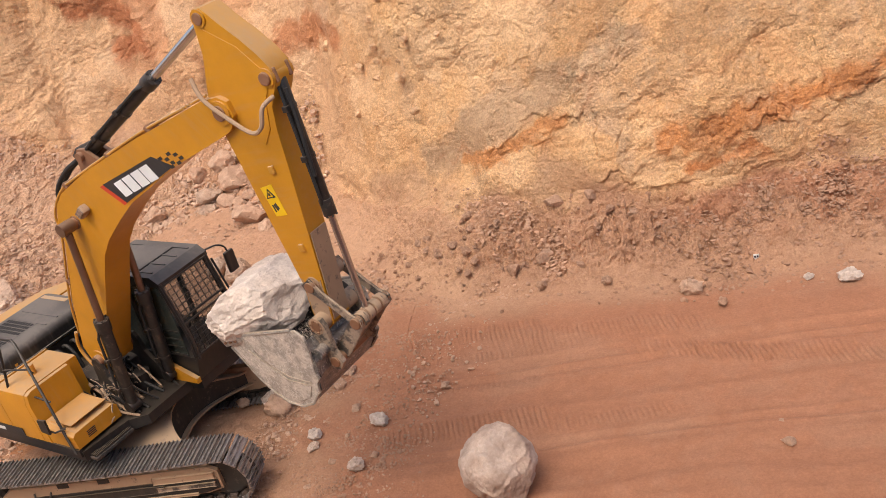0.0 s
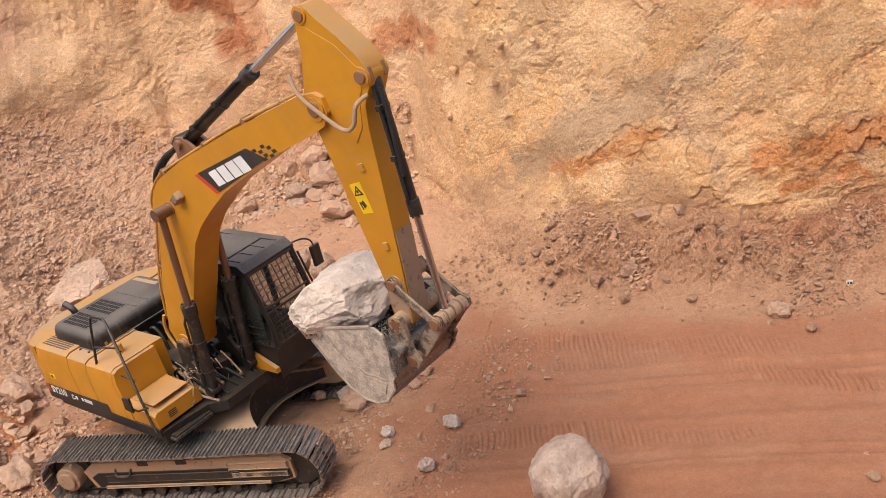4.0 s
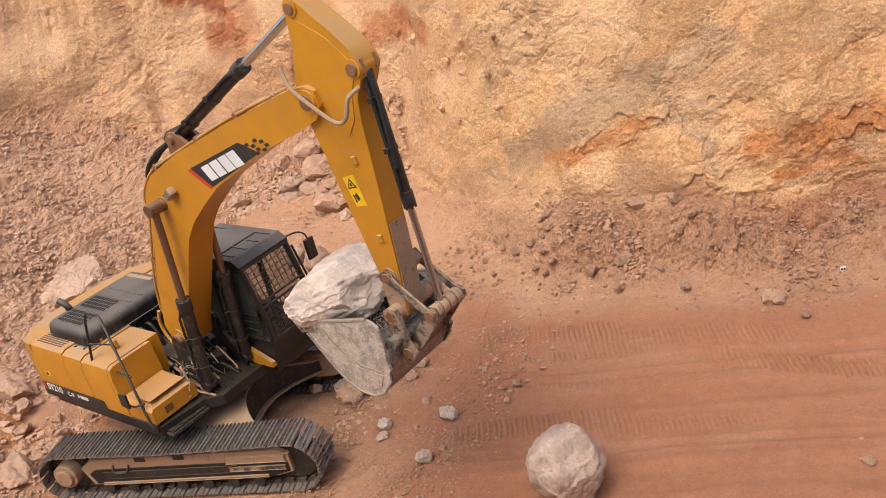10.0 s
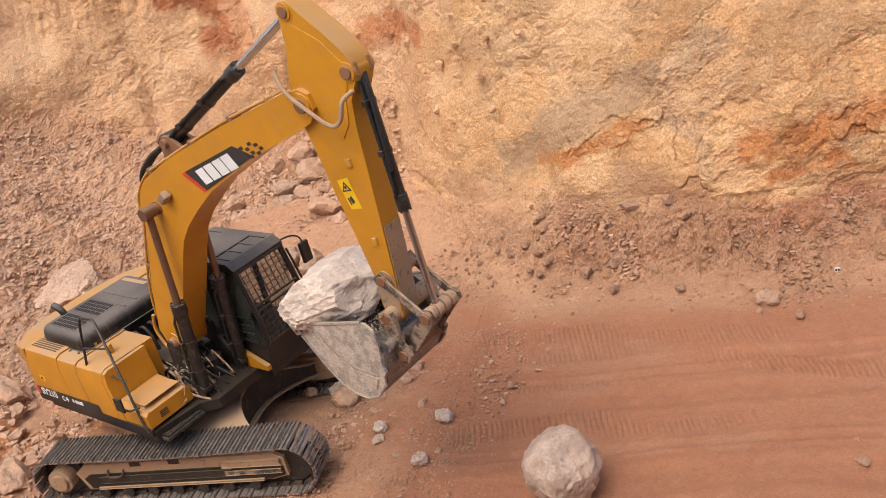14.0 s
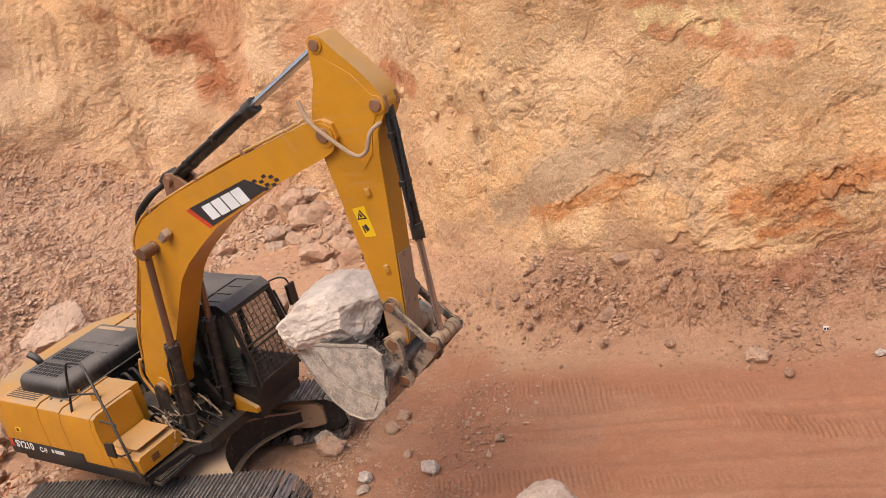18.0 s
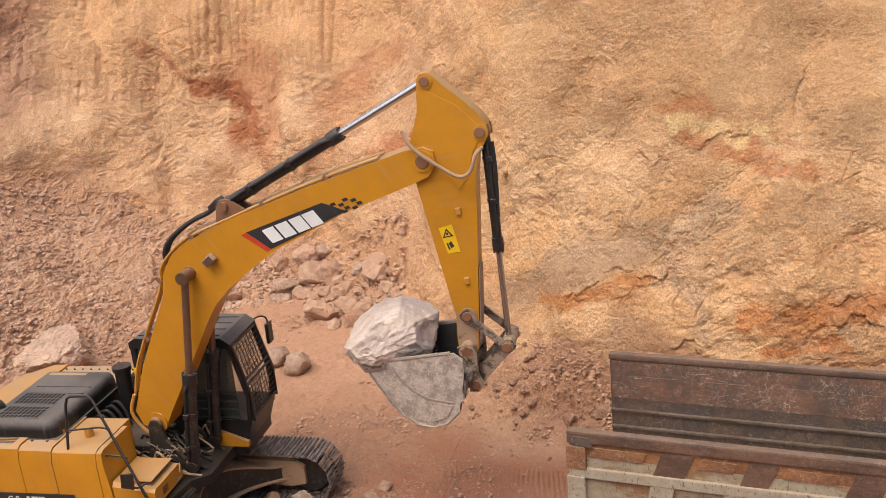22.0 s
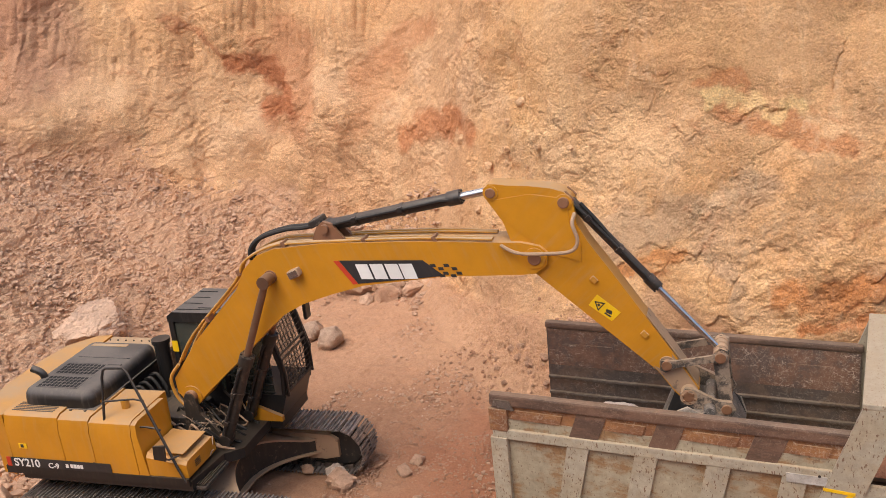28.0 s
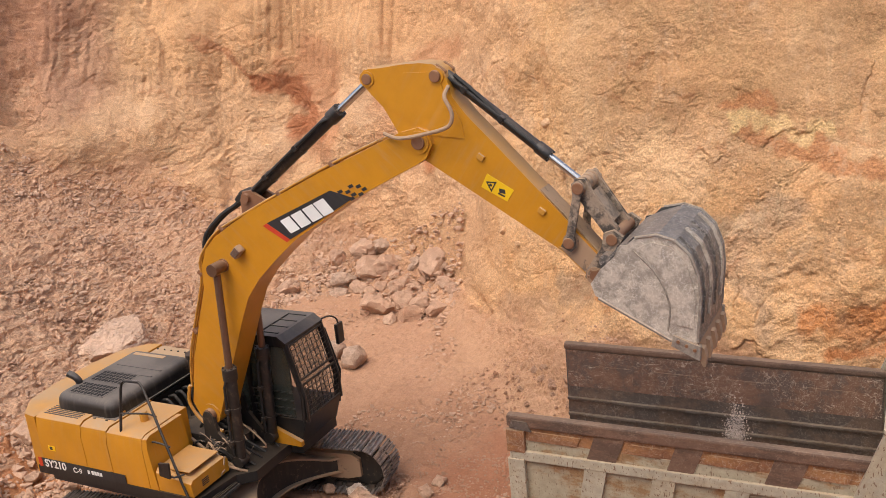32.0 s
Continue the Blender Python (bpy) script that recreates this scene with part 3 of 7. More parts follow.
def relief(px, py, pz, d, e, top):
    """Depth of the broken surface along its normal."""
    face = step(-0.35, 0.25, e) * (1 - step(-0.1, 0.5, pz - top))
    left = step(-1.0, -4.5, px)
    talus = step(-0.1, 0.7, d) * (1 - face)
    calm = 1 - 0.55 * step(4.2, 5.4, pz + 0.5 * vnoise(px * 0.5, py * 0.5, pz * 0, 58)) * step(3.0, 5.0, px)
    r = 0.26 * fbm(px * 0.33, py * 0.33, pz * 0.33, 3, 0.5, 11)
    bx, bz = px + 0.35 * vnoise(px * 1.4, py * 1.4, pz * 1.4, 5), pz + 0.30 * vnoise(px * 1.3, py * 1.3, pz * 1.3, 6)
    f1, f2, ident = cells(bx * 0.8, py * 0.8, bz * 1.2 - 0.35 * bx, 20)
    g1, g2, ident2 = cells(bx * 2.3, py * 2.3, bz * 3.6 - 0.9 * bx, 30)
    k1, k2, ident3 = cells(px * 6.0, py * 6.0, pz * 9.0, 35)
    patch = step(0.02, 0.35, fbm(px * 0.45 + 9, py * 0.45, pz * 0.6, 3, 0.5, 51)) * calm
    patch2 = step(-0.05, 0.30, fbm(px * 0.6 + 3, py * 0.6, pz * 0.8, 3, 0.5, 53)) * calm
    gate = step(-0.1, 0.25, vnoise(px * 1.7, py * 1.7, pz * 2.0, 38))
    # spalled layers: flat plates with crisp broken edges
    big = fbm(bx * 0.75, py * 0.75, bz * 1.0 - 0.3 * bx, 5, 0.58, 21)
    mid = fbm(bx * 2.1, py * 2.1, bz * 2.6 - 0.7 * bx, 4, 0.6, 31)
    tiny = fbm(px * 5.5, py * 5.5, pz * 6.5 - 1.5 * px, 3, 0.6, 36)
    r = r + calm * (0.010 + 0.045 * patch) * terrace(big, 4.0, 0.05) + (0.004 + 0.027 * patch2) * terrace(mid, 3.0, 0.09) + 0.016 * (0.10 * calm + 0.90 * patch2 * gate) * terrace(tiny, 3.0, 0.16)
    r = r + 0.020 * (ident3 - 0.5) * patch2 * patch
    worn = 0.25 + 0.75 * step(-0.1, 0.35, fbm(px * 0.8 + 2, py * 0.8, pz * 1.1, 3, 0.55, 54)) * calm
    r = r + worn * (0.010 * fbm(px * 2.4, py * 2.4, pz * 3.0, 4, 0.6, 60) + 0.009 * fbm(px * 8, py * 8, pz * 9, 3, 0.65, 70))
    r = r - worn * 0.012 * np.abs(fbm(px * 11, py * 11, pz * 13, 3, 0.7, 72))
    wiggle = wiggle_of(px, py, pz)
    gaps = step(-0.15, 0.35, vnoise(px * 1.6, py * 1.6, pz * 2.2, 78) + 0.5 * vnoise(px * 5, py * 5, pz * 6, 76))
    for line, out, span in SCARS:
        v, there = along(line, px, pz, wiggle + 0.13 * (ident2 - 0.5) + 0.05 * (ident3 - 0.5))
        r = r + there * ((0.15 + 0.85 * gaps) * 0.38 * out * np.where(v > 0, np.exp(-np.abs(v) / span), 0) - 0.030 * gaps * np.exp(-(v / 0.016) ** 2))
    for line in CRACKS:
        zs, xs = [q[0] for q in line], [q[1] for q in line]
        u = px - np.interp(pz, zs, xs) + 0.5 * wiggle_of(pz, py, px)
        r = r - 0.05 * np.exp(-(u / 0.016) ** 2) * step(zs[0] - 0.08, zs[0] + 0.05, pz) * (1 - step(zs[-1] - 0.05, zs[-1] + 0.08, pz))
    # hairline cracks between blocks
    broken = step(-0.05, 0.25, fbm(px * 0.5 + 5, py * 0.5, pz * 0.7, 3, 0.55, 44))
    r = r - 0.03 * broken * (1 - step(0.0, 0.030, f2 - f1)) * step(-0.1, 0.3, vnoise(px * 2.5, py * 2.5, pz * 2.5, 45)) - 0.020 * patch * (1 - step(0.0, 0.06, g2 - g1)) - 0.008 * patch2 * patch * (1 - step(0.0, 0.10, k2 - k1))
    scrape = step(-1.0, -2.0, px) * step(4.8, 5.8, pz + 0.6 * vnoise(px * 0.7, py * 0.7, pz * 0, 83))
    claws = scrape * 0.045 * (0.3 + 0.7 * step(-0.3, 0.3, vnoise(px * 0.8, py * 0.8, pz * 0.8, 84))) * np.abs(np.sin(px * 15 + 0.9 * vnoise(px * 1.5, py * 0.6, pz * 0.6, 80)))
    rows = left * 0.03 * (1 - (pz * 3.2 + 1.2 * fbm(px * 0.6, py * 0.6, pz * 0.6, 3, 0.5, 92)) % 1.0)
    t = 0.12 * fbm(px * 0.8, py * 0.8, pz * 0.8, 3, 0.5, 90) + (0.04 + 0.06 * patch2) * (ident2 - 0.5) + (0.02 + 0.04 * patch2) * (ident3 - 0.5) + 0.06 * fbm(px * 5, py * 5, pz * 5, 4, 0.65, 95)
    crumb = 0.014 * (hash3(px * 911, py * 577, pz * 733, 98) - 0.5)
    r = r + 0.5 * crumb * (0.3 + 0.7 * patch2)
    t = t + crumb * (0.35 + 0.45 * left)
    return face * r + talus * (t * (1 - 0.3 * left) + rows) + claws * face


def geology(px, py, pz, d, e, top):
    """Colour of the ground place by place, mostly by what it is made of; alpha marks the veined rock."""
    n = fbm(px * 0.35, py * 0.35, pz * 0.35, 4, 0.55, 101)
    n2 = fbm(px * 1.1, py * 1.1, pz * 1.1, 4, 0.55, 111)

    def lay(col, tone, amount):
        a = np.clip(amount, 0, 1)[:, None]
        return col * (1 - a) + np.array(tone) * a

    def spot(cx, cz, rx, rz, lean=0.0, soft=0.45):
        u, v = px - cx - lean * (pz - cz) + 0.5 * n2, pz - cz + 0.35 * n
        return 1 - step(1 - soft, 1 + soft, np.sqrt((u / rx) ** 2 + (v / rz) ** 2))

    def band(line, half):
        best = np.full(px.shape, 1e9)
        wx, wz = px + 0.35 * n2, pz + 0.22 * n + 0.12 * n3
        for (ax, az), (bx, bz) in zip(line, line[1:]):
            ux, uz = bx - ax, bz - az
            t = np.clip(((wx - ax) * ux + (wz - az) * uz) / (ux * ux + uz * uz), 0, 1)
            best = np.minimum(best, (ax + t * ux - wx) ** 2 + (az + t * uz - wz) ** 2)
        return 1 - step(0.45 * half, 1.35 * half, np.sqrt(best))

    n3 = fbm(px * 3.5, py * 3.5, pz * 3.5, 3, 0.6, 115)
    face = step(-0.3, 0.2, e + 0.25 * n2)
    col = np.tile(np.array([0.42, 0.19, 0.106]), (len(px), 1))
    col = lay(col, (0.375, 0.168, 0.093), 0.6 * step(0.0, 0.6, n2))
    col = lay(col, (0.425, 0.208, 0.125), 0.5 * step(0.1, 0.5, n3) * step(3.0, 6.0, px))
    col = lay(col, (0.435, 0.23, 0.142), 0.5 * step(0.0, 0.5, fbm(px * 0.5, py * 1.4, pz * 0, 4, 0.55, 117)) * step(3.5, 5.0, px))
    col = lay(col, (0.445, 0.255, 0.158), 0.85 * step(3.8, 1.8, px + 0.6 * n2))
    col = lay(col, (0.60, 0.37, 0.243), 0.5 * step(3.4, 6.2, py + 0.6 * n2) * step(3.8, 1.8, px + 0.6 * n2))
    col = lay(col, (0.47, 0.27, 0.168), step(-0.9, 0.3, d + 0.3 * n2))
    col = lay(col, (0.55, 0.335, 0.21), step(-0.9, 0.3, d + 0.3 * n2) * step(5.4, 3.8, px + 0.5 * n) * 0.9)
    col = lay(col, (0.40, 0.18, 0.10), step(0.4, 1.2, d + 0.5 * n2) * step(7.2, 9.0, px + 0.6 * n) * 0.8)
    # cut face: ochre to the right, pale pink to the left
    ochre = np.array([0.785, 0.495, 0.262])
    pink = np.array([0.71, 0.45, 0.262])
    k = step(0.3, 3.3, px + 0.9 * n)[:, None]
    col = col * (1 - face[:, None]) + (pink * (1 - k) + ochre * k) * face[:, None]
    col = lay(col, (0.80, 0.54, 0.32), face * 0.7 * step(0.05, 0.55, n2) * step(1.5, 4.0, px))
    col = lay(col, (0.70, 0.39, 0.172), face * 0.5 * step(0.1, 0.6, -n2 + 0.5 * n3) * step(0.5, 3.0, px))
    # darker and browner towards the top on the right
    col = lay(col, (0.56, 0.335, 0.168), face * 0.8 * step(4.0, 5.3, pz + 0.6 * n) * step(2.5, 5.0, px))
    col = lay(col, (0.75, 0.51, 0.325), face * 0.7 * step(0.0, 0.5, n2) * (1 - k[:, 0]) * step(2.2, 3.4, pz) * step(6.2, 4.4, pz))
    col = lay(col, (0.70, 0.415, 0.215), face * 0.75 * step(4.6, 5.8, pz + 0.6 * n) * (1 - k[:, 0]))
    col = lay(col, (0.54, 0.315, 0.215), face * 0.8 * step(-9.0, -10.2, px + 0.5 * n) * step(3.8, 5.2, pz))
    # pale scrapes left by the teeth of the digging bucket
    tooth = step(0.28, 0.5, vnoise(px * 8 + 0.6 * pz, py * 2, pz * 0.45, 171)) * step(-0.1, 0.3, vnoise(px * 0.7, py * 0.7, pz * 0.7, 173))
    col = lay(col, (0.80, 0.58, 0.37), face * 0.2 * tooth)
    # iron stains, the grey band and soil washed down over the foot of the face
    col = lay(col, (0.54, 0.375, 0.235), face * 0.9 * band(((4.1, 1.72), (5.0, 2.2), (5.8, 2.62), (6.6, 2.95), (7.3, 3.16), (7.8, 3.62)), 0.36))
    col = lay(col, (0.63, 0.43, 0.27), face * 0.8 * band(((7.3, 3.2), (7.55, 2.4), (7.7, 1.5)), 0.22))
    col = lay(col, (0.54, 0.25, 0.13), face * 0.65 * band(((-4.4, 5.7), (-3.9, 4.8), (-3.5, 4.2), (-3.7, 3.6)), 0.55))
    col = lay(col, (0.48, 0.21, 0.10), face * 0.8 * band(((-7.1, 6.24), (-6.4, 5.87), (-5.6, 5.28), (-5.2, 5.1)), 0.14))
    col = lay(col, (0.44, 0.16, 0.07), face * 0.95 * band(((-5.3, 5.1), (-4.9, 5.0), (-4.25, 4.5), (-4.0, 3.85)), 0.32))
    col = lay(col, (0.58, 0.27, 0.13), face * 0.4 * band(((-0.8, 4.7), (-1.3, 4.0), (-2.1, 3.3)), 0.38))
    col = lay(col, (0.52, 0.20, 0.08), face * 0.85 * band(((-0.4, 3.1), (0.5, 3.5), (1.7, 3.6)), 0.36))
    col = lay(col, (0.53, 0.22, 0.10), face * 0.5 * band(((-1.8, 4.4), (-0.6, 5.2), (0.4, 5.6)), 0.3))
    col = lay(col, (0.62, 0.245, 0.085), face * 1.0 * band(((8.8, 1.30), (9.3, 1.52), (9.9, 1.72)), 0.15))
    col = lay(col, (0.63, 0.26, 0.085), face * 0.95 * band(((8.6, 1.85), (9.4, 2.05), (10.4, 2.30), (12, 2.5)), 0.26))
    col = lay(col, (0.66, 0.29, 0.10), face * 0.9 * band(((4.8, 1.72), (5.9, 2.06), (7.0, 2.44)), 0.15))
    col = lay(col, (0.55, 0.23, 0.09), face * 0.8 * band(((7.1, 5.15), (7.7, 5.15), (7.45, 4.75), (8.2, 4.65), (9.6, 4.1)), 0.16))
    col = lay(col, (0.80, 0.58, 0.29), face * 0.9 * band(((7.35, 4.82), (7.9, 4.88), (8.7, 4.76)), 0.13))
    col = lay(col, (0.44, 0.225, 0.14), face * 0.8 * spot(-11.5, 7.3, 2.0, 1.3))
    wiggle = wiggle_of(px, py, pz)
    # dark red just below each ledge: iron stain and the ledge's shadow painted together
    for line, out, span in SCARS:
        v, there = along(line, px, pz, wiggle)
        col = lay(col, (0.46, 0.185, 0.075), face * there * 0.55 * np.exp(-np.abs(v + 0.03) / 0.05) * step(-0.3, 0.3, n3))
    soil = np.interp(px, [1.5, 2.6, 3.6, 4.6, 5.5, 6.4, 6.9, 7.6, 8.5, 9.3, 11], [0.35, 0.9, 1.35, 1.0, 1.25, 1.55, 1.2, 1.0, 0.85, 1.1, 1.3])
    col = lay(col, (0.50, 0.32, 0.20), step(0.25, -0.25, pz - soil + 0.35 * n2 + 0.3 * n) * face * step(1.5, 3.0, px) * 0.9)
    # rubble of the left slope
    slope = np.interp(px, [-14, -10.1, -8.9, -7.1, -5.2, -4.2, -2.5, -1.0], [5.0, 3.5, 3.1, 2.4, 1.5, 1.2, 1.0, 0.8])
    left = step(-1.2, -3.8, px) * step(0.6, -0.6, pz - slope + 0.5 * n2 + 0.5 * n)
    col = lay(col, (0.57, 0.365, 0.245), left * step(0.0, 0.8, d))
    col = lay(col, (0.63, 0.45, 0.325), left * step(0.0, 0.8, d) * 0.6 * step(0.15, 0.6, n3))
    col = lay(col, (0.50, 0.23, 0.105), left * step(1.0, 0.2, pz) * step(0.1, 0.6, n2 + 0.2) * step(2.2, 0.6, py))
    col = lay(col, (0.52, 0.235, 0.105), 0.85 * step(-2.0, -2.8, px) * step(-6.0, -4.8, px) * step(-3.0, -2.0, py) * step(2.0, 0.8, py) * step(-0.25, 0.25, n2 + 0.3 * n3))
    bench = step(-0.25, 0.15, pz - top) * face
    col = lay(col, (0.55, 0.33, 0.185), bench)
    veined = face * (1 - bench) * (0.45 + 0.55 * step(-0.2, 0.5, n)) + 0.4 * (1 - face) * step(0.1, 0.7, d)
    return np.column_stack([np.clip(col * np.array([0.88, 0.865, 0.82]), 0.01, 0.9), veined])


def road_prints(x, y):
    """Ribs pressed in by tracks, and wheel ruts along the road."""
    wob = 0.16 * vnoise(x * 0.5, y * 0.5, x * 0, 131)
    ribs = (x + 0.22 * y + 0.02 * vnoise(x * 2, y * 3, x * 0, 133)) / 0.080 % 1.0 - 0.5
    ribs = np.exp(-(ribs * 0.080 / 0.012) ** 2) - 0.2
    out = 0
    for cy, lean, x0, x1, half, amp in ((2.05, 0.0, 3.9, 5.6, 0.24, 0.030), (1.35, 0.0, 4.0, 6.3, 0.13, 0.024), (0.95, -0.28, 7.6, 10.4, 0.25, 0.034), (-0.4, 0.02, 4.1, 6.0, 0.24, 0.030), (1.75, -0.1, 5.6, 8.2, 0.25, 0.020), (0.55, 0.0, 4.2, 6.0, 0.07, 0.014), (-0.6, 0, 6.2, 7.6, 0.13, 0.016)):
        mid = cy + lean * (x - x0)
        band = (1 - step(half * 0.75, half, np.abs(y + wob - mid))) * step(x0 - 0.5, x0, x) * (1 - step(x1, x1 + 0.7, x))
        out = out - 1.25 * amp * ribs * band * (0.4 + 0.6 * step(-0.2, 0.3, vnoise(x * 0.9, y * 2, x * 0, 141)))
    ruts = 0
    for cy, half in ((0.15, 0.28), (-1.6, 0.3), (1.0, 0.18), (-2.5, 0.25), (-0.95, 0.1), (0.7, 0.1)):
        off = (y + 0.6 * wob - cy) / half
        ruts = ruts + (-0.024 * (1 - step(0.4, 1.0, np.abs(off))) + 0.012 * np.exp(-((np.abs(off) - 1.15) / 0.25) ** 2)) * step(2.8, 5.0, x)
    return out + ruts


def build_quarry():
    xs = np.concatenate([[-320, -150, -80, -45, -30, -22, -18, -16, -15, -14.2], np.concatenate([np.arange(-13.8, -10.4, 0.06), np.arange(-10.4, 3.7, 0.0235), np.arange(3.7, 10.5, 0.0135), np.arange(10.5, 11.0, 0.0235), np.arange(11.0, 13.4, 0.04)]), [13.8, 14.5, 15.5, 17, 20, 26, 36, 60, 120, 320]])
    fine = np.arange(-3.6, 17.5, 0.025)
    rows = 780
    X, Y = np.meshgrid(xs, fine, indexing="ij")
    H, D, E = quarry_height(X.ravel(), Y.ravel())
    H = H.reshape(X.shape)
    rise = E.reshape(X.shape)[:, 1:]
    weight = np.where(rise > -0.3, 2.2, 1.0) * np.where(H[:, 1:] > bench_height(X[:, 1:]) + 0.02, 0.15, 1.0)
    arc = np.concatenate([np.zeros((len(xs), 1)), np.cumsum(np.hypot(0.025, np.diff(H, axis=1)) * weight, axis=1)], axis=1)
    mid = np.stack([np.interp(np.linspace(0, arc[i, -1], rows), arc[i], fine) for i in range(len(xs))])
    front = np.array([-320, -120, -60, -30, -18, -13, -11.6, -10.9, -10.7, -10.4, -10.1, -9.8, -9.4, -8.5, -7, -5.5, -4.4, -3.9])
    back = np.array([18, 19, 21, 25, 32, 50, 100, 320])
    Y = np.concatenate([np.tile(front, (len(xs), 1)), mid, np.tile(back, (len(xs), 1))], axis=1)
    X = np.repeat(xs[:, None], Y.shape[1], axis=1)
    nx, ny = X.shape
    H, D, E = (a.reshape(nx, ny) for a in quarry_height(X.ravel(), Y.ravel()))
    P = np.stack([X, Y, H], axis=-1)
    gu, gv = np.gradient(P, axis=0), np.gradient(P, axis=1)
    N = np.cross(gu, gv)
    N /= np.linalg.norm(N, axis=-1, keepdims=True) + 1e-9
    N = (N + np.roll(N, 1, 0) + np.roll(N, -1, 0) + np.roll(N, 2, 1) + np.roll(N, -2, 1)) / 5
    px, py, pz, d, e = X.ravel(), Y.ravel(), H.ravel(), D.ravel(), E.ravel()
    top = bench_height(px)
    near = (np.abs(px - 1.0) < 15.5) & (py > -4.2) & (py < 17.6)
    r = np.zeros(px.shape)
    r[near] = relief(px[near], py[near], pz[near], d[near], e[near], top[near])
    flat = near & (d < 0.4)
    r[flat] += (road_prints(px[flat], py[flat]) + 0.02 * fbm(px[flat] * 0.7, py[flat] * 0.7, px[flat] * 0, 3, 0.5, 121) * 1.5
                + 0.024 * fbm(px[flat] * 6, py[flat] * 6, px[flat] * 0, 3, 0.6, 125) * step(4.5, 2.0, px[flat])) * (1 - step(0, 0.4, d[flat]))
    pressed = np.zeros(px.shape)
    for ty in (-1.217, 1.217):
        pressed = np.maximum(pressed, (1 - step(0.36, 0.46, np.abs(py - ty))) * (1 - step(2.3, 2.6, np.abs(px + 0.12))))
    r = r * (1 - pressed * (d < 0)) - 0.05 * pressed * (d < 0)
    co = P.reshape(-1, 3) + N.reshape(-1, 3) * r[:, None]
    q = co
    tint = geology(q[:, 0], q[:, 1], q[:, 2], d, e, top)
    idx = np.arange(nx * ny).reshape(nx, ny)
    quads = np.stack([idx[:-1, :-1], idx[1:, :-1], idx[1:, 1:], idx[:-1, 1:]], axis=-1).reshape(-1, 4)
    cliff = e[quads].mean(1) > -0.05
    for name, pick, label in (("ground", ~cliff, "reddish-brown bare quarry floor with track prints and talus slopes"), ("quarry_wall", cliff, "tall ochre and pink cut rock face with cracks and red patches")):
        f = quads[pick]
        used, inv = np.unique(f.ravel(), return_inverse=True)
        me = bpy.data.meshes.new(name)
        me.vertices.add(len(used))
        me.vertices.foreach_set("co", co[used].astype(np.float32).ravel())
        me.loops.add(len(inv))
        me.loops.foreach_set("vertex_index", inv.astype(np.int32))
        me.polygons.add(len(f))
        me.polygons.foreach_set("loop_start", np.arange(0, len(inv), 4, dtype=np.int32))
        me.update(calc_edges=True)
        at = me.attributes.new("geology", "FLOAT_COLOR", "POINT")
        at.data.foreach_set("color", tint[used].astype(np.float32).ravel())
        if name == "ground":
            me.shade_smooth()
            level = d[f].mean(1) < 0.1
            me.polygons.foreach_set("use_smooth", level)
        tagged(link(name, me, EARTH), label, "ground" if name == "ground" else "cliff", kind="structure")


build_quarry()


# ---- excavator ----
exc = thing("excavator", "yellow crawler excavator with dusty tracks on the quarry floor", "excavator")
FOOT_X, FOOT_Z, BOOM, STICK = 0.159, 1.953, 5.70, 2.566
SLEWING = []


def slewing(ob):
    SLEWING.append(ob)
    return ob


TC, TH, TR = -0.12, 1.90, 0.385  # track middle, half the wheel base, wheel radius to the shoe


def track_path(s):
    """Place and direction on the track loop after a length s."""
    half = math.pi * TR
    s %= 4 * TH + 2 * half
    if s < 2 * TH:
        sag = -0.03 * math.sin(math.pi * s / (2 * TH)) ** 2
        return TC + TH - s, 2 * TR + 0.02 + sag, math.pi
    s -= 2 * TH
    if s < half:
        a = math.pi / 2 + s / TR
        return TC - TH + TR * math.cos(a), TR + 0.02 + TR * math.sin(a), a + math.pi / 2
    s -= half
    if s < 2 * TH:
        return TC - TH + s, 0.02, 0.0
    a = -math.pi / 2 + (s - 2 * TH) / TR
    return TC + TH + TR * math.cos(a), TR + 0.02 + TR * math.sin(a), a + math.pi / 2


def shoe_mesh():
    bm = box(-0.088, 0.088, -0.30, 0.30, -0.018, 0.0)
    for x in (-0.07, -0.005, 0.06):
        box(x - 0.008, x + 0.008, -0.298, 0.298, -0.045, -0.016, bm)
    box(-0.06, 0.06, -0.13, -0.07, 0.0, 0.05, bm)
    box(-0.06, 0.06, 0.07, 0.13, 0.0, 0.05, bm)
    return bm


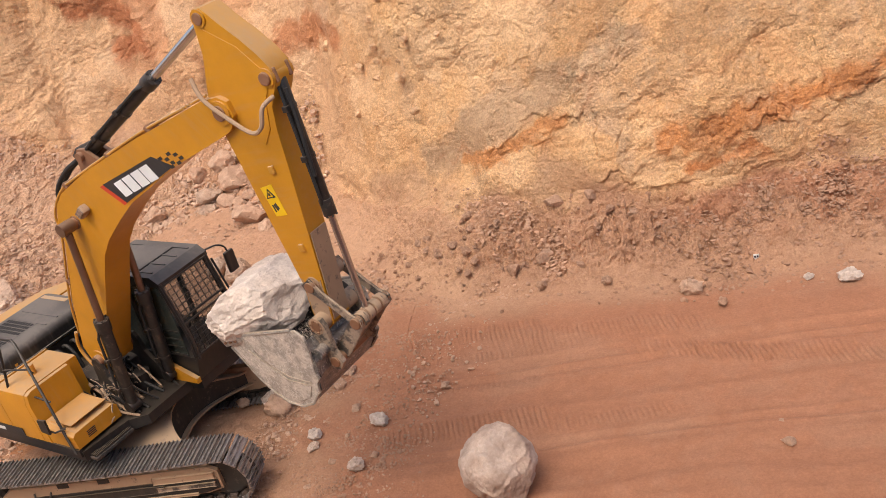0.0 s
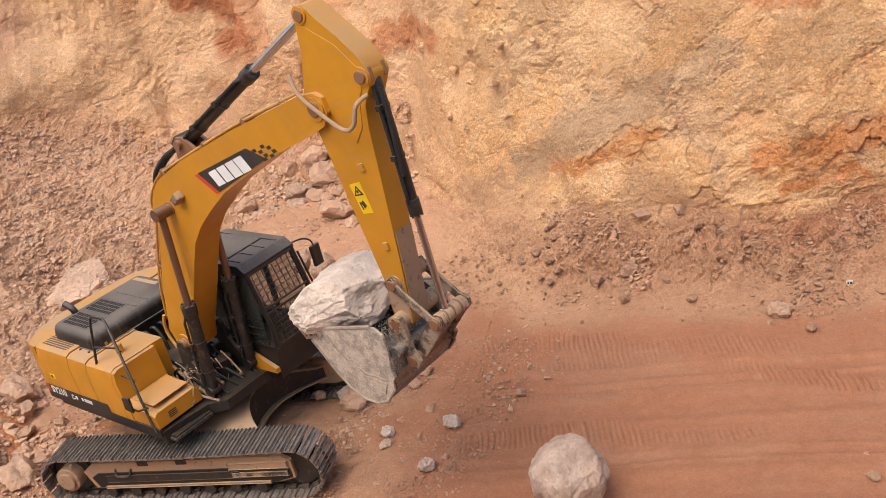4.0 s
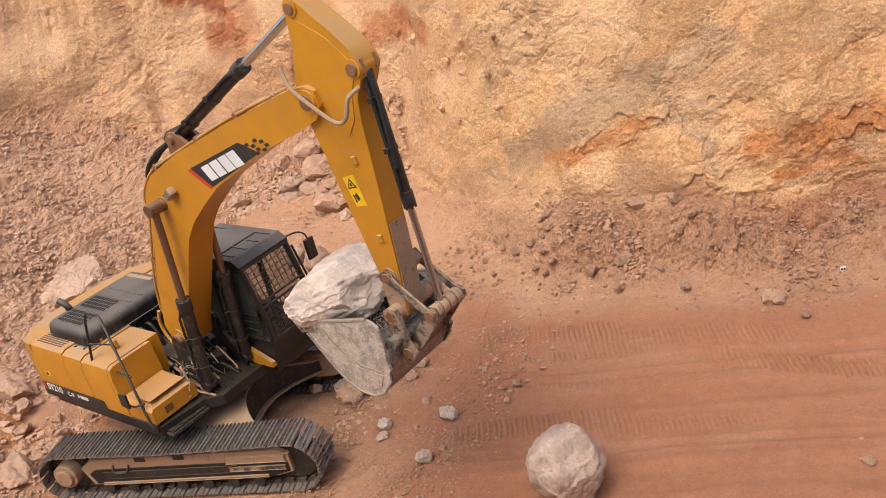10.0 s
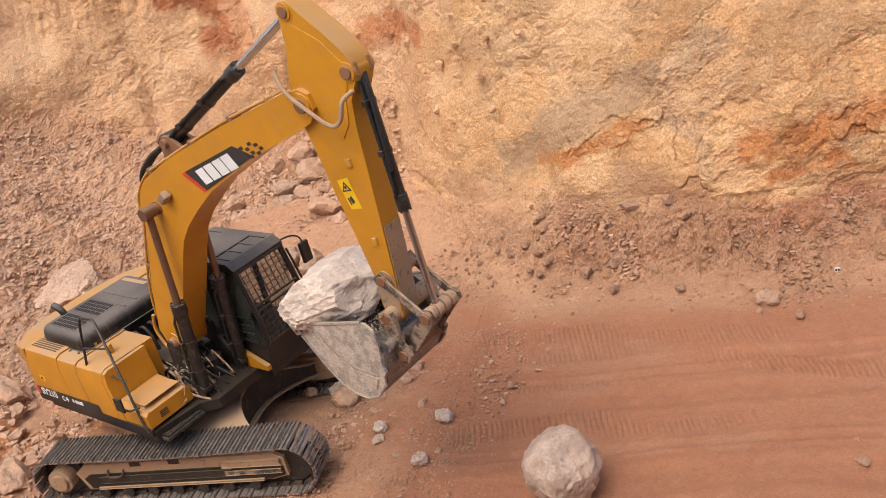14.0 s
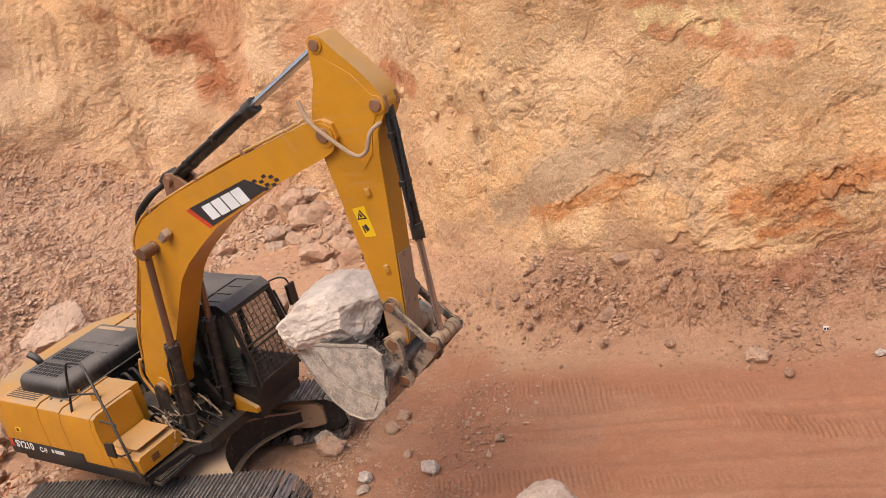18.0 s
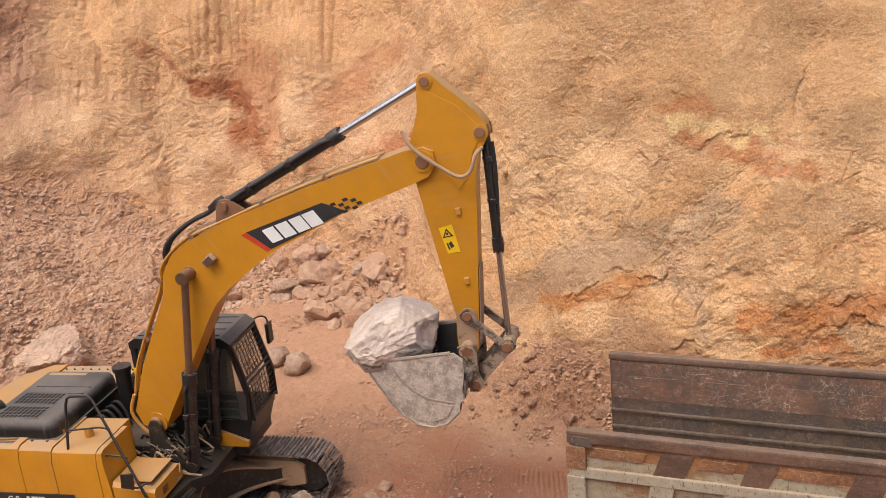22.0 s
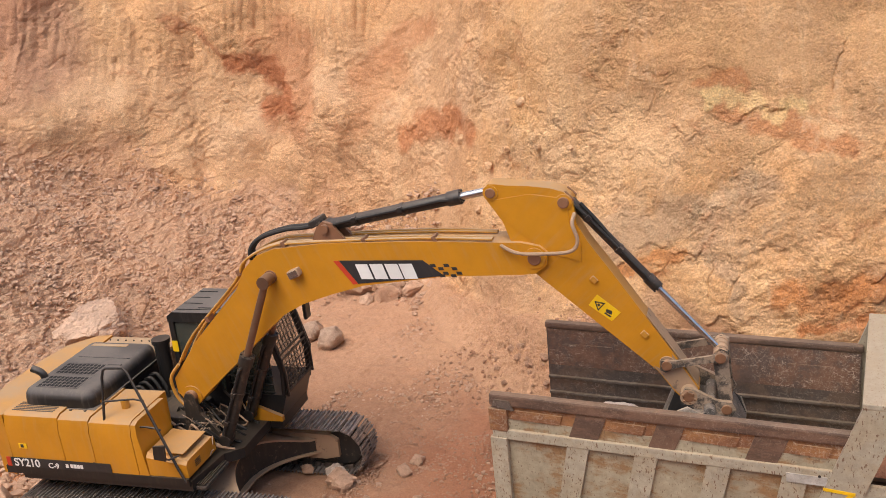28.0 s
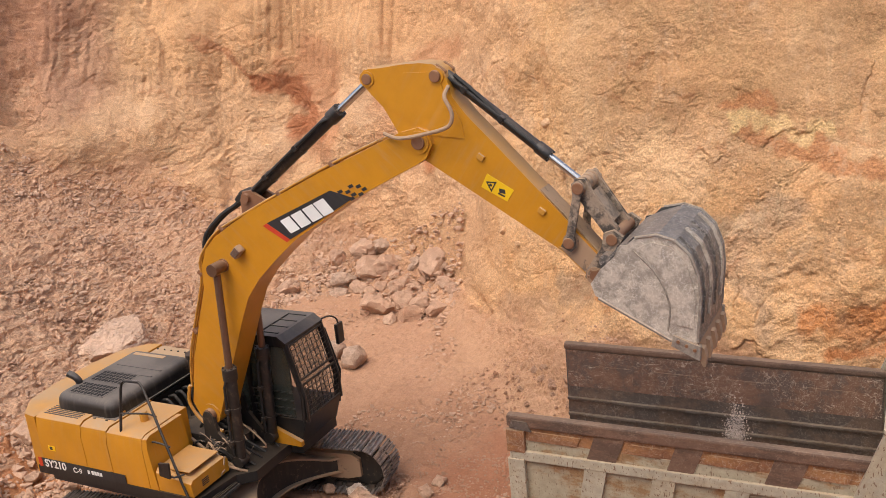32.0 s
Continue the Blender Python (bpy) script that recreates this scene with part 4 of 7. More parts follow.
def build_tracks():
    bm = shoe_mesh()
    bmesh.ops.recalc_face_normals(bm, faces=bm.faces[:])
    shoe = bpy.data.meshes.new("track_shoe")
    bm.to_mesh(shoe)
    bm.free()
    shoe.materials.append(TRACK_STEEL)
    total = 4 * TH + 2 * math.pi * TR
    count = 51
    for side in (-1, 1):
        y = side * 1.217
        chain = part("track_chain", tube([(track_path(i * total / 60)[0], y, 0.02 + (track_path(i * total / 60)[1] - 0.02) * 0.9 + 0.04) for i in range(61)], 0.05, 6), GREASY, exc, "steel link chain of a crawler track")
        for i in range(count):
            x, z, a = track_path(i * total / count + 0.04 * side)
            o = new("track_shoe", shoe)
            o.parent = chain
            o.matrix_basis = Matrix.Translation((x, y, z)) @ Matrix.Rotation(-a, 4, "Y")
        out = side * 0.16
        fr = prism([(TC - 1.50, 0.20), (TC + 1.60, 0.20), (TC + 1.84, 0.26), (TC + 1.84, 0.56), (TC + 1.70, 0.64), (TC - 1.40, 0.64), (TC - 1.62, 0.50)], y - 0.17, y + 0.17, w=0.02)
        frame_ob = part("track_frame", fr, TAN_STEEL, exc, "dusty tan steel track side frame")
        part("side_web", plate([(TC - 1.42, 0.22), (TC + 1.55, 0.22), (TC + 1.80, 0.28), (TC + 1.80, 0.42), (TC + 1.3, 0.47), (TC - 1.38, 0.47), (TC - 1.5, 0.40)], y + side * 0.160, y + side * 0.186, "y"), BLACK_DUSTY, frame_ob, "dark oily side web")
        part("guide_rail", box(TC - 1.3, TC + 1.45, y + side * 0.17, y + side * 0.21, 0.21, 0.245, w=0.008), TAN_STEEL, frame_ob)
        part("side_plate", box(TC - 1.25, TC + 1.0, y + side * 0.171, y + side * 0.20, 0.31, 0.43, w=0.008), GREASY, frame_ob, "oil-stained side plate")
        part("tension_cover", box(TC + 0.85, TC + 1.78, y + side * 0.172, y + side * 0.2, 0.46, 0.56, w=0.012), TAN_STEEL, frame_ob, "dusty tan cover plate")
        part("tension_cover", box(TC + 0.88, TC + 1.76, y + side * 0.172, y + side * 0.205, 0.33, 0.40, w=0.01), LINK_STEEL, frame_ob)
        part("grab_loop", tube(curve([(TC - 1.05, y + side * 0.17, 0.53), (TC - 1.02, y + side * 0.23, 0.44), (TC - 0.82, y + side * 0.23, 0.44), (TC - 0.78, y + side * 0.17, 0.53)], 4), 0.016, 6), GREASY, frame_ob)
        for hole in (-0.55, 0.1):
            part("carrier_pocket", box(TC + hole - 0.09, TC + hole + 0.09, y + side * 0.165, y + side * 0.176, 0.57, 0.645), BLACK, frame_ob)
        for k in range(7):
            part("bottom_roller", rod((TC - 1.25 + k * 0.42, y - 0.2, 0.13), (TC - 1.25 + k * 0.42, y + 0.2, 0.13), 0.085), GREASY, frame_ob)
        for k in (-0.55, 0.5):
            part("carrier_roller", rod((TC + k, y - 0.14, 0.675), (TC + k, y + 0.16, 0.675), 0.07), GREASY, frame_ob)
        sp = rod((TC - TH, y - 0.05, TR + 0.02), (TC - TH, y + 0.05, TR + 0.02), 0.32, 26)
        sprocket = part("sprocket", sp, GREASY, exc)
        hub = rod((TC - TH, y + side * 0.04, TR + 0.02), (TC - TH, y + side * 0.24, TR + 0.02), 0.2, 22)
        rod((TC - TH, y + side * 0.2, TR + 0.02), (TC - TH, y + side * 0.29, TR + 0.02), 0.14, 18, hub)
        part("hub", bevel(hub, 0.015), TAN_STEEL, sprocket, "dusty final drive hub")
        il = rod((TC + TH, y - 0.1, TR + 0.02), (TC + TH, y + 0.1, TR + 0.02), 0.30, 26)
        idler = part("idler", il, GREASY, exc)
        part("rim", rod((TC + TH, y - 0.05, TR + 0.02), (TC + TH, y + 0.05, TR + 0.02), 0.33, 26), GREASY, idler)


build_tracks()


def build_carbody():
    """Frame between the tracks: a broad top plate whose front and back edges are hollow arcs."""
    half = 1.05
    ys = [-half + 2 * half * k / 28 for k in range(29)]

    def arc(y):
        return 0.66 + 0.72 * (abs(y) / half) ** 2.4

    def crown(y, x):
        u = max(0.0, math.hypot(x * 0.55, y) - 0.42) / (half - 0.3)
        return 0.86 - 0.30 * min(u, 1.0) ** 1.2

    def sheet(z_of, thick):
        bm = bmesh.new()
        cols = []
        for y in ys:
            xs = [arc(y) * k / 6 for k in range(-6, 7)]
            cols.append(([bm.verts.new((x, y, z_of(y, x))) for x in xs], [bm.verts.new((x, y, z_of(y, x) - thick)) for x in xs]))
        for (a, b), (c, d) in zip(cols, cols[1:]):
            for k in range(12):
                bm.faces.new((a[k], a[k + 1], c[k + 1], c[k]))
                bm.faces.new((b[k], d[k], d[k + 1], b[k + 1]))
            bm.faces.new((a[0], c[0], d[0], b[0]))
            bm.faces.new((a[12], b[12], d[12], c[12]))
        for a, b in (cols[0], cols[-1]):
            for k in range(12):
                bm.faces.new((a[k], a[k + 1], b[k + 1], b[k]))
        return bm

    body = part("car_body", sheet(crown, 0.03), TAN_STEEL, exc, "dust-covered steel frame between the tracks", True)
    for s in (-1, 1):
        web, flange = bmesh.new(), bmesh.new()
        rows, low = [], []
        for y in ys:
            x, top = s * (arc(y) - 0.05), crown(y, arc(y)) - 0.02
            foot = 0.30
            rows.append([web.verts.new(q) for q in ((x, y, top), (x, y, foot), (x - s * 0.03, y, foot), (x - s * 0.03, y, top))])
            low.append([flange.verts.new(q) for q in ((x - s * 0.02, y, foot + 0.03), (x + s * 0.09, y, foot + 0.03), (x + s * 0.09, y, foot), (x - s * 0.02, y, foot))])
        for bm, loops in ((web, rows), (flange, low)):
            for a, b in zip(loops, loops[1:]):
                for k in range(4):
                    bm.faces.new((a[k], a[(k + 1) % 4], b[(k + 1) % 4], b[k]))
            bm.faces.new(loops[0])
            bm.faces.new(loops[-1])
        part("arch_web", web, GREASY, body, "dark greasy curved web", True)
        part("arch_flange", flange, TAN_STEEL, body, "dusty lower flange")
    part("centre_drum", rod((0, 0, 0.36), (0, 0, 0.85), 0.55, 40), GREASY, body)
    part("slew_ring", rod((0, 0, 0.84), (0, 0, 1.06), 0.62, 40), GREASY, exc, "greasy slewing ring")


build_carbody()


def build_upper():
    # platform
    deck = [(-2.2, -1.36), (0.62, -1.36), (0.72, -0.62), (0.95, -0.42), (0.95, 0.42), (1.15, 0.46), (1.15, 1.38), (-2.2, 1.38)]
    plat = slewing(part("platform", plate(deck, 1.06, 1.22, "z", w=0.015), BLACK_DUSTY, exc, "black steel slewing platform"))
    for s in (-1, 1):
        part("boom_bracket", prism([(-0.05, 1.2), (0.60, 1.2), (0.55, 1.42), (0.30, 1.72), (0.255, 1.96), (0.20, 2.03), (0.12, 2.03), (0.065, 1.96), (0.05, 1.7)], s * 0.32, s * 0.38, w=0.01), GREASY, plat)
    part("step_plate", box(0.62, 0.78, -1.30, -0.62, 1.05, 1.10, w=0.01), TRACK_STEEL, plat, "perforated front step")
    for k in range(4):
        part("step_bar", box(0.635 + k * 0.035, 0.65 + k * 0.035, -1.28, -0.64, 1.10, 1.13), GREASY, plat)
    # skirt
    skirt = slewing(part("side_skirt", plate([(-2.45, -1.39), (0.60, -1.39), (0.60, -1.34), (-2.45, -1.34)], 1.15, 1.27, "z", w=0.012), BLACK, exc, "black lower skirt rail"))
    # counterweight
    cw = [(-2.30, -1.38), (-2.30, 1.38), (-2.55, 1.34), (-2.86, 0.95), (-2.95, 0.4), (-2.95, -0.4), (-2.86, -0.95), (-2.55, -1.34)]
    w = slewing(part("counterweight", plate(cw, 1.12, 2.10, "z", w=0.09), YELLOW, exc, "large rounded yellow counterweight", True))
    # right housing: panels divided by seams
    for x0, x1, z1 in ((-2.285, -1.375, 2.13), (-1.365, -0.865, 2.11), (-0.855, -0.185, 2.09)):
        bm = plate([(-1.385, 1.275), (-1.395, 1.9), (-1.36, z1 - 0.04), (-1.28, z1), (-0.42, z1), (-0.42, 1.275)], x0, x1, "x", w=0.022)
        o = slewing(part("side_panel", bm, YELLOW, exc, "yellow side panel with a rounded dusty top", True))
        if x0 < -2:
            for k in range(6):
                part("air_slot", box(-2.2, -1.5, -1.27 + k * 0.045, -1.25 + k * 0.045, z1 - 0.002, z1 + 0.006), CHARCOAL, o)
            part("latch", box(-2.12, -1.98, -1.402, -1.392, 1.58, 1.66, w=0.004), SIGN_YELLOW, o)
            part("latch_handle", box(-2.08, -2.03, -1.408, -1.398, 1.60, 1.65, w=0.003), CHARCOAL, o)
        elif x0 > -1:
            cap = rod((-0.50, -0.95, z1 - 0.02), (-0.50, -0.95, z1 + 0.15), 0.06, 16)
            part("filler_cap", bevel(cap, 0.01), YELLOW_DUSTY, o, "yellow filler neck")
        else:
            cap = rod((-1.05, -0.9, z1 - 0.02), (-1.05, -0.9, z1 + 0.05), 0.12, 18)
            rod((-1.05, -0.9, z1 + 0.04), (-1.05, -0.9, z1 + 0.08), 0.07, 14, cap)
            part("tank_lid", cap, YELLOW_DUSTY, o, "round dusty tank lid")
    # slanted front of the tall housing
    bm = plate([(-1.385, 1.275), (-1.395, 1.9), (-1.36, 2.05), (-1.28, 2.08), (-0.62, 2.08), (-0.62, 1.275)], -0.175, -0.02, "x")
    for v in bm.verts:
        if v.co.x > -0.1:
            v.co.x -= 0.10 * (v.co.z - 1.275)
    slewing(part("fuel_tank", bevel(bm, 0.03), YELLOW, exc, "yellow fuel tank with worn corners", True))
    # tool box in front
    bm = plate([(-1.37, 1.275), (-1.38, 1.56), (-1.33, 1.62), (-0.66, 1.62), (-0.60, 1.55), (-0.60, 1.275)], -0.02, 0.60, "x")
    for v in bm.verts:
        if v.co.x > 0.3:
            v.co.z -= 0.10 * (v.co.z - 1.275) / 0.35
    tb = slewing(part("tool_box", bevel(bm, 0.028), YELLOW, exc, "yellow tool box with a dusty lid", True))
    part("lid", plate([(0.03, -1.30), (0.53, -1.30), (0.53, -0.68), (0.03, -0.68)], 1.605, 1.615, "z"), YELLOW, tb)
    for k in range(4):
        part("label_bar", box(0.602, 0.606, -1.17 + 0, -1.03, 1.34 + k * 0.028, 1.355 + k * 0.028), CHARCOAL, tb)
    # text band along the side
    band = slewing(part("side_band", box(-2.32, -0.62, -1.402, -1.396, 1.275, 1.425), CHARCOAL, exc, "dark decal band with the model code"))
    part("band_accent", box(-2.40, -2.33, -1.403, -1.397, 1.275, 1.425), RED, band)
    lettering("SY210", -2.27, 0.175, band)
    lettering("C-9", -1.68, 0.12, band)
    for k, (x, wd) in enumerate(((-1.38, 0.045), (-1.30, 0.045), (-1.245, 0.045), (-1.19, 0.045), (-1.135, 0.045))):
        part("mark_bar", box(x, x + wd, -1.406, -1.401, 1.315, 1.375), WHITE, band)
    for k in range(9):
        part("checker", box(-0.92 + 0.06 * (k // 2) + 0.02 * (k % 2), -0.885 + 0.06 * (k // 2) + 0.02 * (k % 2), -1.403, -1.397, 1.385 - 0.03 * (k // 3) + 0.03 * (k % 2), 1.405 - 0.03 * (k // 3) + 0.03 * (k % 2)), CHARCOAL, band)
    # engine deck and hood
    dk = slewing(part("engine_deck", box(-2.28, -0.97, -0.41, 1.36, 1.25, 2.09, w=0.03), YELLOW_DUSTY, exc, "dusty yellow engine deck", True))
    part("firewall", box(-0.965, -0.94, -0.40, 1.34, 1.25, 2.05), BLACK_DUSTY, dk, "dark firewall plate")
    part("pump_cover", box(-0.94, -0.54, -0.40, 1.30, 1.22, 1.62, w=0.03), GREASY, dk, "greasy pump compartment")
    for k in range(5):
        part("pump_hose", tube(curve([(-0.92, -0.3 + 0.15 * k, 1.95), (-0.80, -0.3 + 0.15 * k, 1.98), (-0.68, -0.28 + 0.14 * k, 1.82), (-0.62, -0.28 + 0.13 * k, 1.6)], 4), 0.028, 7), RUBBER, dk)
    for k in range(9):
        part("deck_bolt", rod((-2.22 + 0.15 * k, 1.2, 2.085), (-2.22 + 0.15 * k, 1.2, 2.11), 0.014, 6), GREASY, dk)
    bm = bmesh.new()
    prev = None
    for z, inset in ((2.08, 0.0), (2.22, 0.005), (2.285, 0.02), (2.33, 0.05), (2.355, 0.09), (2.365, 0.15)):
        ring = []
        for k in range(32):
            a = (k + 0.5) * math.tau / 32
            cx, cy, r = 0.61 - 0.16, 0.88 - 0.16, 0.16 - inset
            ring.append(bm.verts.new((-1.54 + math.copysign(cx, math.cos(a)) + r * math.cos(a), -0.22 + math.copysign(cy, math.sin(a)) + r * math.sin(a), z)))
        if prev:
            for k in range(32):
                bm.faces.new((prev[k], prev[(k + 1) % 32], ring[(k + 1) % 32], ring[k]))
        prev = ring
    bm.faces.new(prev)
    hood = slewing(part("engine_hood", bm, HOOD_BLACK, exc, "black engine hood with grilles and an exhaust stub", True))
    rim = bmesh.new()
    for x0, x1, y0, y1 in ((-2.18, -0.90, -1.12, -1.06), (-2.18, -0.90, 0.64, 0.70), (-2.18, -2.12, -1.06, 0.64), (-0.96, -0.90, -1.06, 0.64)):
        box(x0, x1, y0, y1, 2.085, 2.115, rim, 0.0)
    part("hood_flange", rim, HOOD_BLACK, hood)
    for k in range(5):
        part("latch_bolt", rod((-2.0 + 0.24 * k, -1.15, 2.09), (-2.0 + 0.24 * k, -1.15, 2.125), 0.022, 8), GREASY, hood)
    part("hood_rib", box(-1.93, -1.02, 0.02, 0.05, 2.358, 2.373, w=0.006), HOOD_BLACK, hood)
    part("hood_stripe", box(-1.98, -1.34, 0.42, 0.50, 2.362, 2.369), YELLOW_DUSTY, hood, "faded yellow stripe")
    part("hood_rib", box(-1.93, -1.02, -0.20, -0.17, 2.358, 2.373, w=0.006), HOOD_BLACK, hood)
    for y0 in (-0.95, -0.53):
        part("grille_tray", box(-1.95, -1.24, y0 - 0.02, y0 + 0.35, 2.360, 2.368, w=0.002), HOOD_BLACK, hood, "dusty grille plate")
        for k in range(10):
            for j in range(4):
                part("grille_slot", box(-1.93 + k * 0.068, -1.882 + k * 0.068, y0 + 0.082 * j, y0 + 0.064 + 0.082 * j, 2.366, 2.371), VOID, hood)
    ex = tube(curve([(-2.02, -0.66, 2.30), (-2.04, -0.67, 2.40), (-2.09, -0.68, 2.46), (-2.19, -0.70, 2.51)], 4), 0.055, 14)
    part("exhaust_stub", ex, HOOD_BLACK, hood, "black exhaust pipe end", True)
    # handrails
    rail = slewing(part("handrail", tube([(-0.63, -1.30, 2.05), (-0.625, -1.15, 2.66), (-0.61, -1.12, 2.75), (-0.56, -1.11, 2.785), (-0.30, -1.10, 2.79), (-0.235, -1.11, 2.74), (0.48, -1.40, 1.42), (0.58, -1.43, 1.24)], 0.020, 8), BLACK, exc, "black tubular handrail", True))
    part("cross_bar", tube([(-0.63, -1.24, 2.33), (-0.20, -1.13, 2.33), (-0.02, -1.17, 2.33)], 0.014, 8), BLACK, rail)
    part("grab_bar", tube(curve([(-0.13, -1.22, 1.90), (-0.08, -1.27, 1.98), (0.12, -1.28, 1.98), (0.22, -1.25, 1.93)], 4), 0.015, 7), BLACK, rail)
    mirror = slewing(part("side_mirror", plate([(0.24, 1.66), (0.26, 1.86), (0.44, 1.88), (0.42, 1.64)], -1.56, -1.53, "y", w=0.012), BLACK, exc, "square black mirror on the handrail"))
    part("mirror_arm", tube([(0.34, -1.53, 1.68), (0.42, -1.48, 1.62), (0.5, -1.36, 1.62)], 0.014, 6), BLACK, mirror)
    # machinery between tank and boom
    mach = slewing(part("hydraulic_valve", box(-0.55, 0.1, -0.36, 0.36, 1.22, 1.62, w=0.03), GREASY, exc, "greasy hydraulic valve block"))
    tangle = random.Random(31)
    for k in range(22):
        a, y = tangle.uniform(-0.45, 0.35), tangle.uniform(-0.60, 0.36)
        line = [(a, y, 1.25), (a + tangle.uniform(0, 0.2), y + tangle.uniform(-0.1, 0.1), tangle.uniform(1.45, 1.78)), (a + tangle.uniform(0.2, 0.45), y + tangle.uniform(-0.15, 0.15), tangle.uniform(1.35, 1.62)), (tangle.uniform(0.4, 0.85), y, 1.22)]
        part("hose", tube(curve(line, 4), tangle.uniform(0.014, 0.026), 6), TAN_STEEL if k % 4 == 1 else RUBBER, mach)
    for k in range(8):
        x, y = tangle.uniform(-0.4, 0.7), tangle.uniform(-0.58, -0.42)
        part("fitting", box(x, x + 0.09, y, y + 0.08, 1.22, 1.3 + 0.06 * (k % 3), w=0.012), PIN_STEEL if k % 2 else GREASY, mach)
    straw = bmesh.new()
    for k in range(110):
        a = Vector((tangle.gauss(0.30, 0.22), tangle.gauss(-0.30, 0.16), tangle.uniform(1.26, 1.62)))
        b = a + Vector((tangle.gauss(0, 0.07), tangle.gauss(0, 0.07), tangle.gauss(0, 0.06)))
        tube([a, (a + b) / 2 + Vector((0, 0, 0.02)), b], tangle.uniform(0.005, 0.011), 4, straw)
    tagged(part("dry_straw", straw, STRAW, mach, "dusty straw and clods caught in the hoses"), kind="stuff")
    cov = slewing(part("swing_motor", rod((0.35, 0.08, 1.2), (0.35, 0.08, 1.52), 0.15, 18), BLACK_DUSTY, exc, "greasy swing motor"))
    side = slewing(part("cab_side_cover", plate([(0.62, 1.22), (1.2, 1.22), (1.2, 1.30), (0.62, 1.52)], 0.37, 0.44, "y", w=0.012), YELLOW, exc, "yellow triangular cover below the cab"))
    af = slewing(part("air_filter", rod((-0.78, 0.55, 1.60), (-0.78, 0.55, 2.40), 0.12, 20), BLACK, exc, "black air intake canister"))
    part("cap", rod((-0.78, 0.55, 2.40), (-0.78, 0.55, 2.47), 0.145, 20), BLACK, af)


def lettering(text, x, size, parent):
    """Flat letters standing on the side band."""
    cu = bpy.data.curves.new("lettering", "FONT")
    cu.body, cu.size, cu.extrude, cu.offset = text, size, 0.002, size * 0.02
    tmp = new("lettering", cu)
    me = bpy.data.meshes.new_from_object(tmp.evaluated_get(bpy.context.evaluated_depsgraph_get()))
    bpy.data.objects.remove(tmp)
    bpy.data.curves.remove(cu)
    me.materials.clear()
    ob = link("lettering", me, WHITE, parent)
    ob.matrix_basis = pose(x, -1.405, 1.290, 90, 0, 0)
    return ob


build_upper()


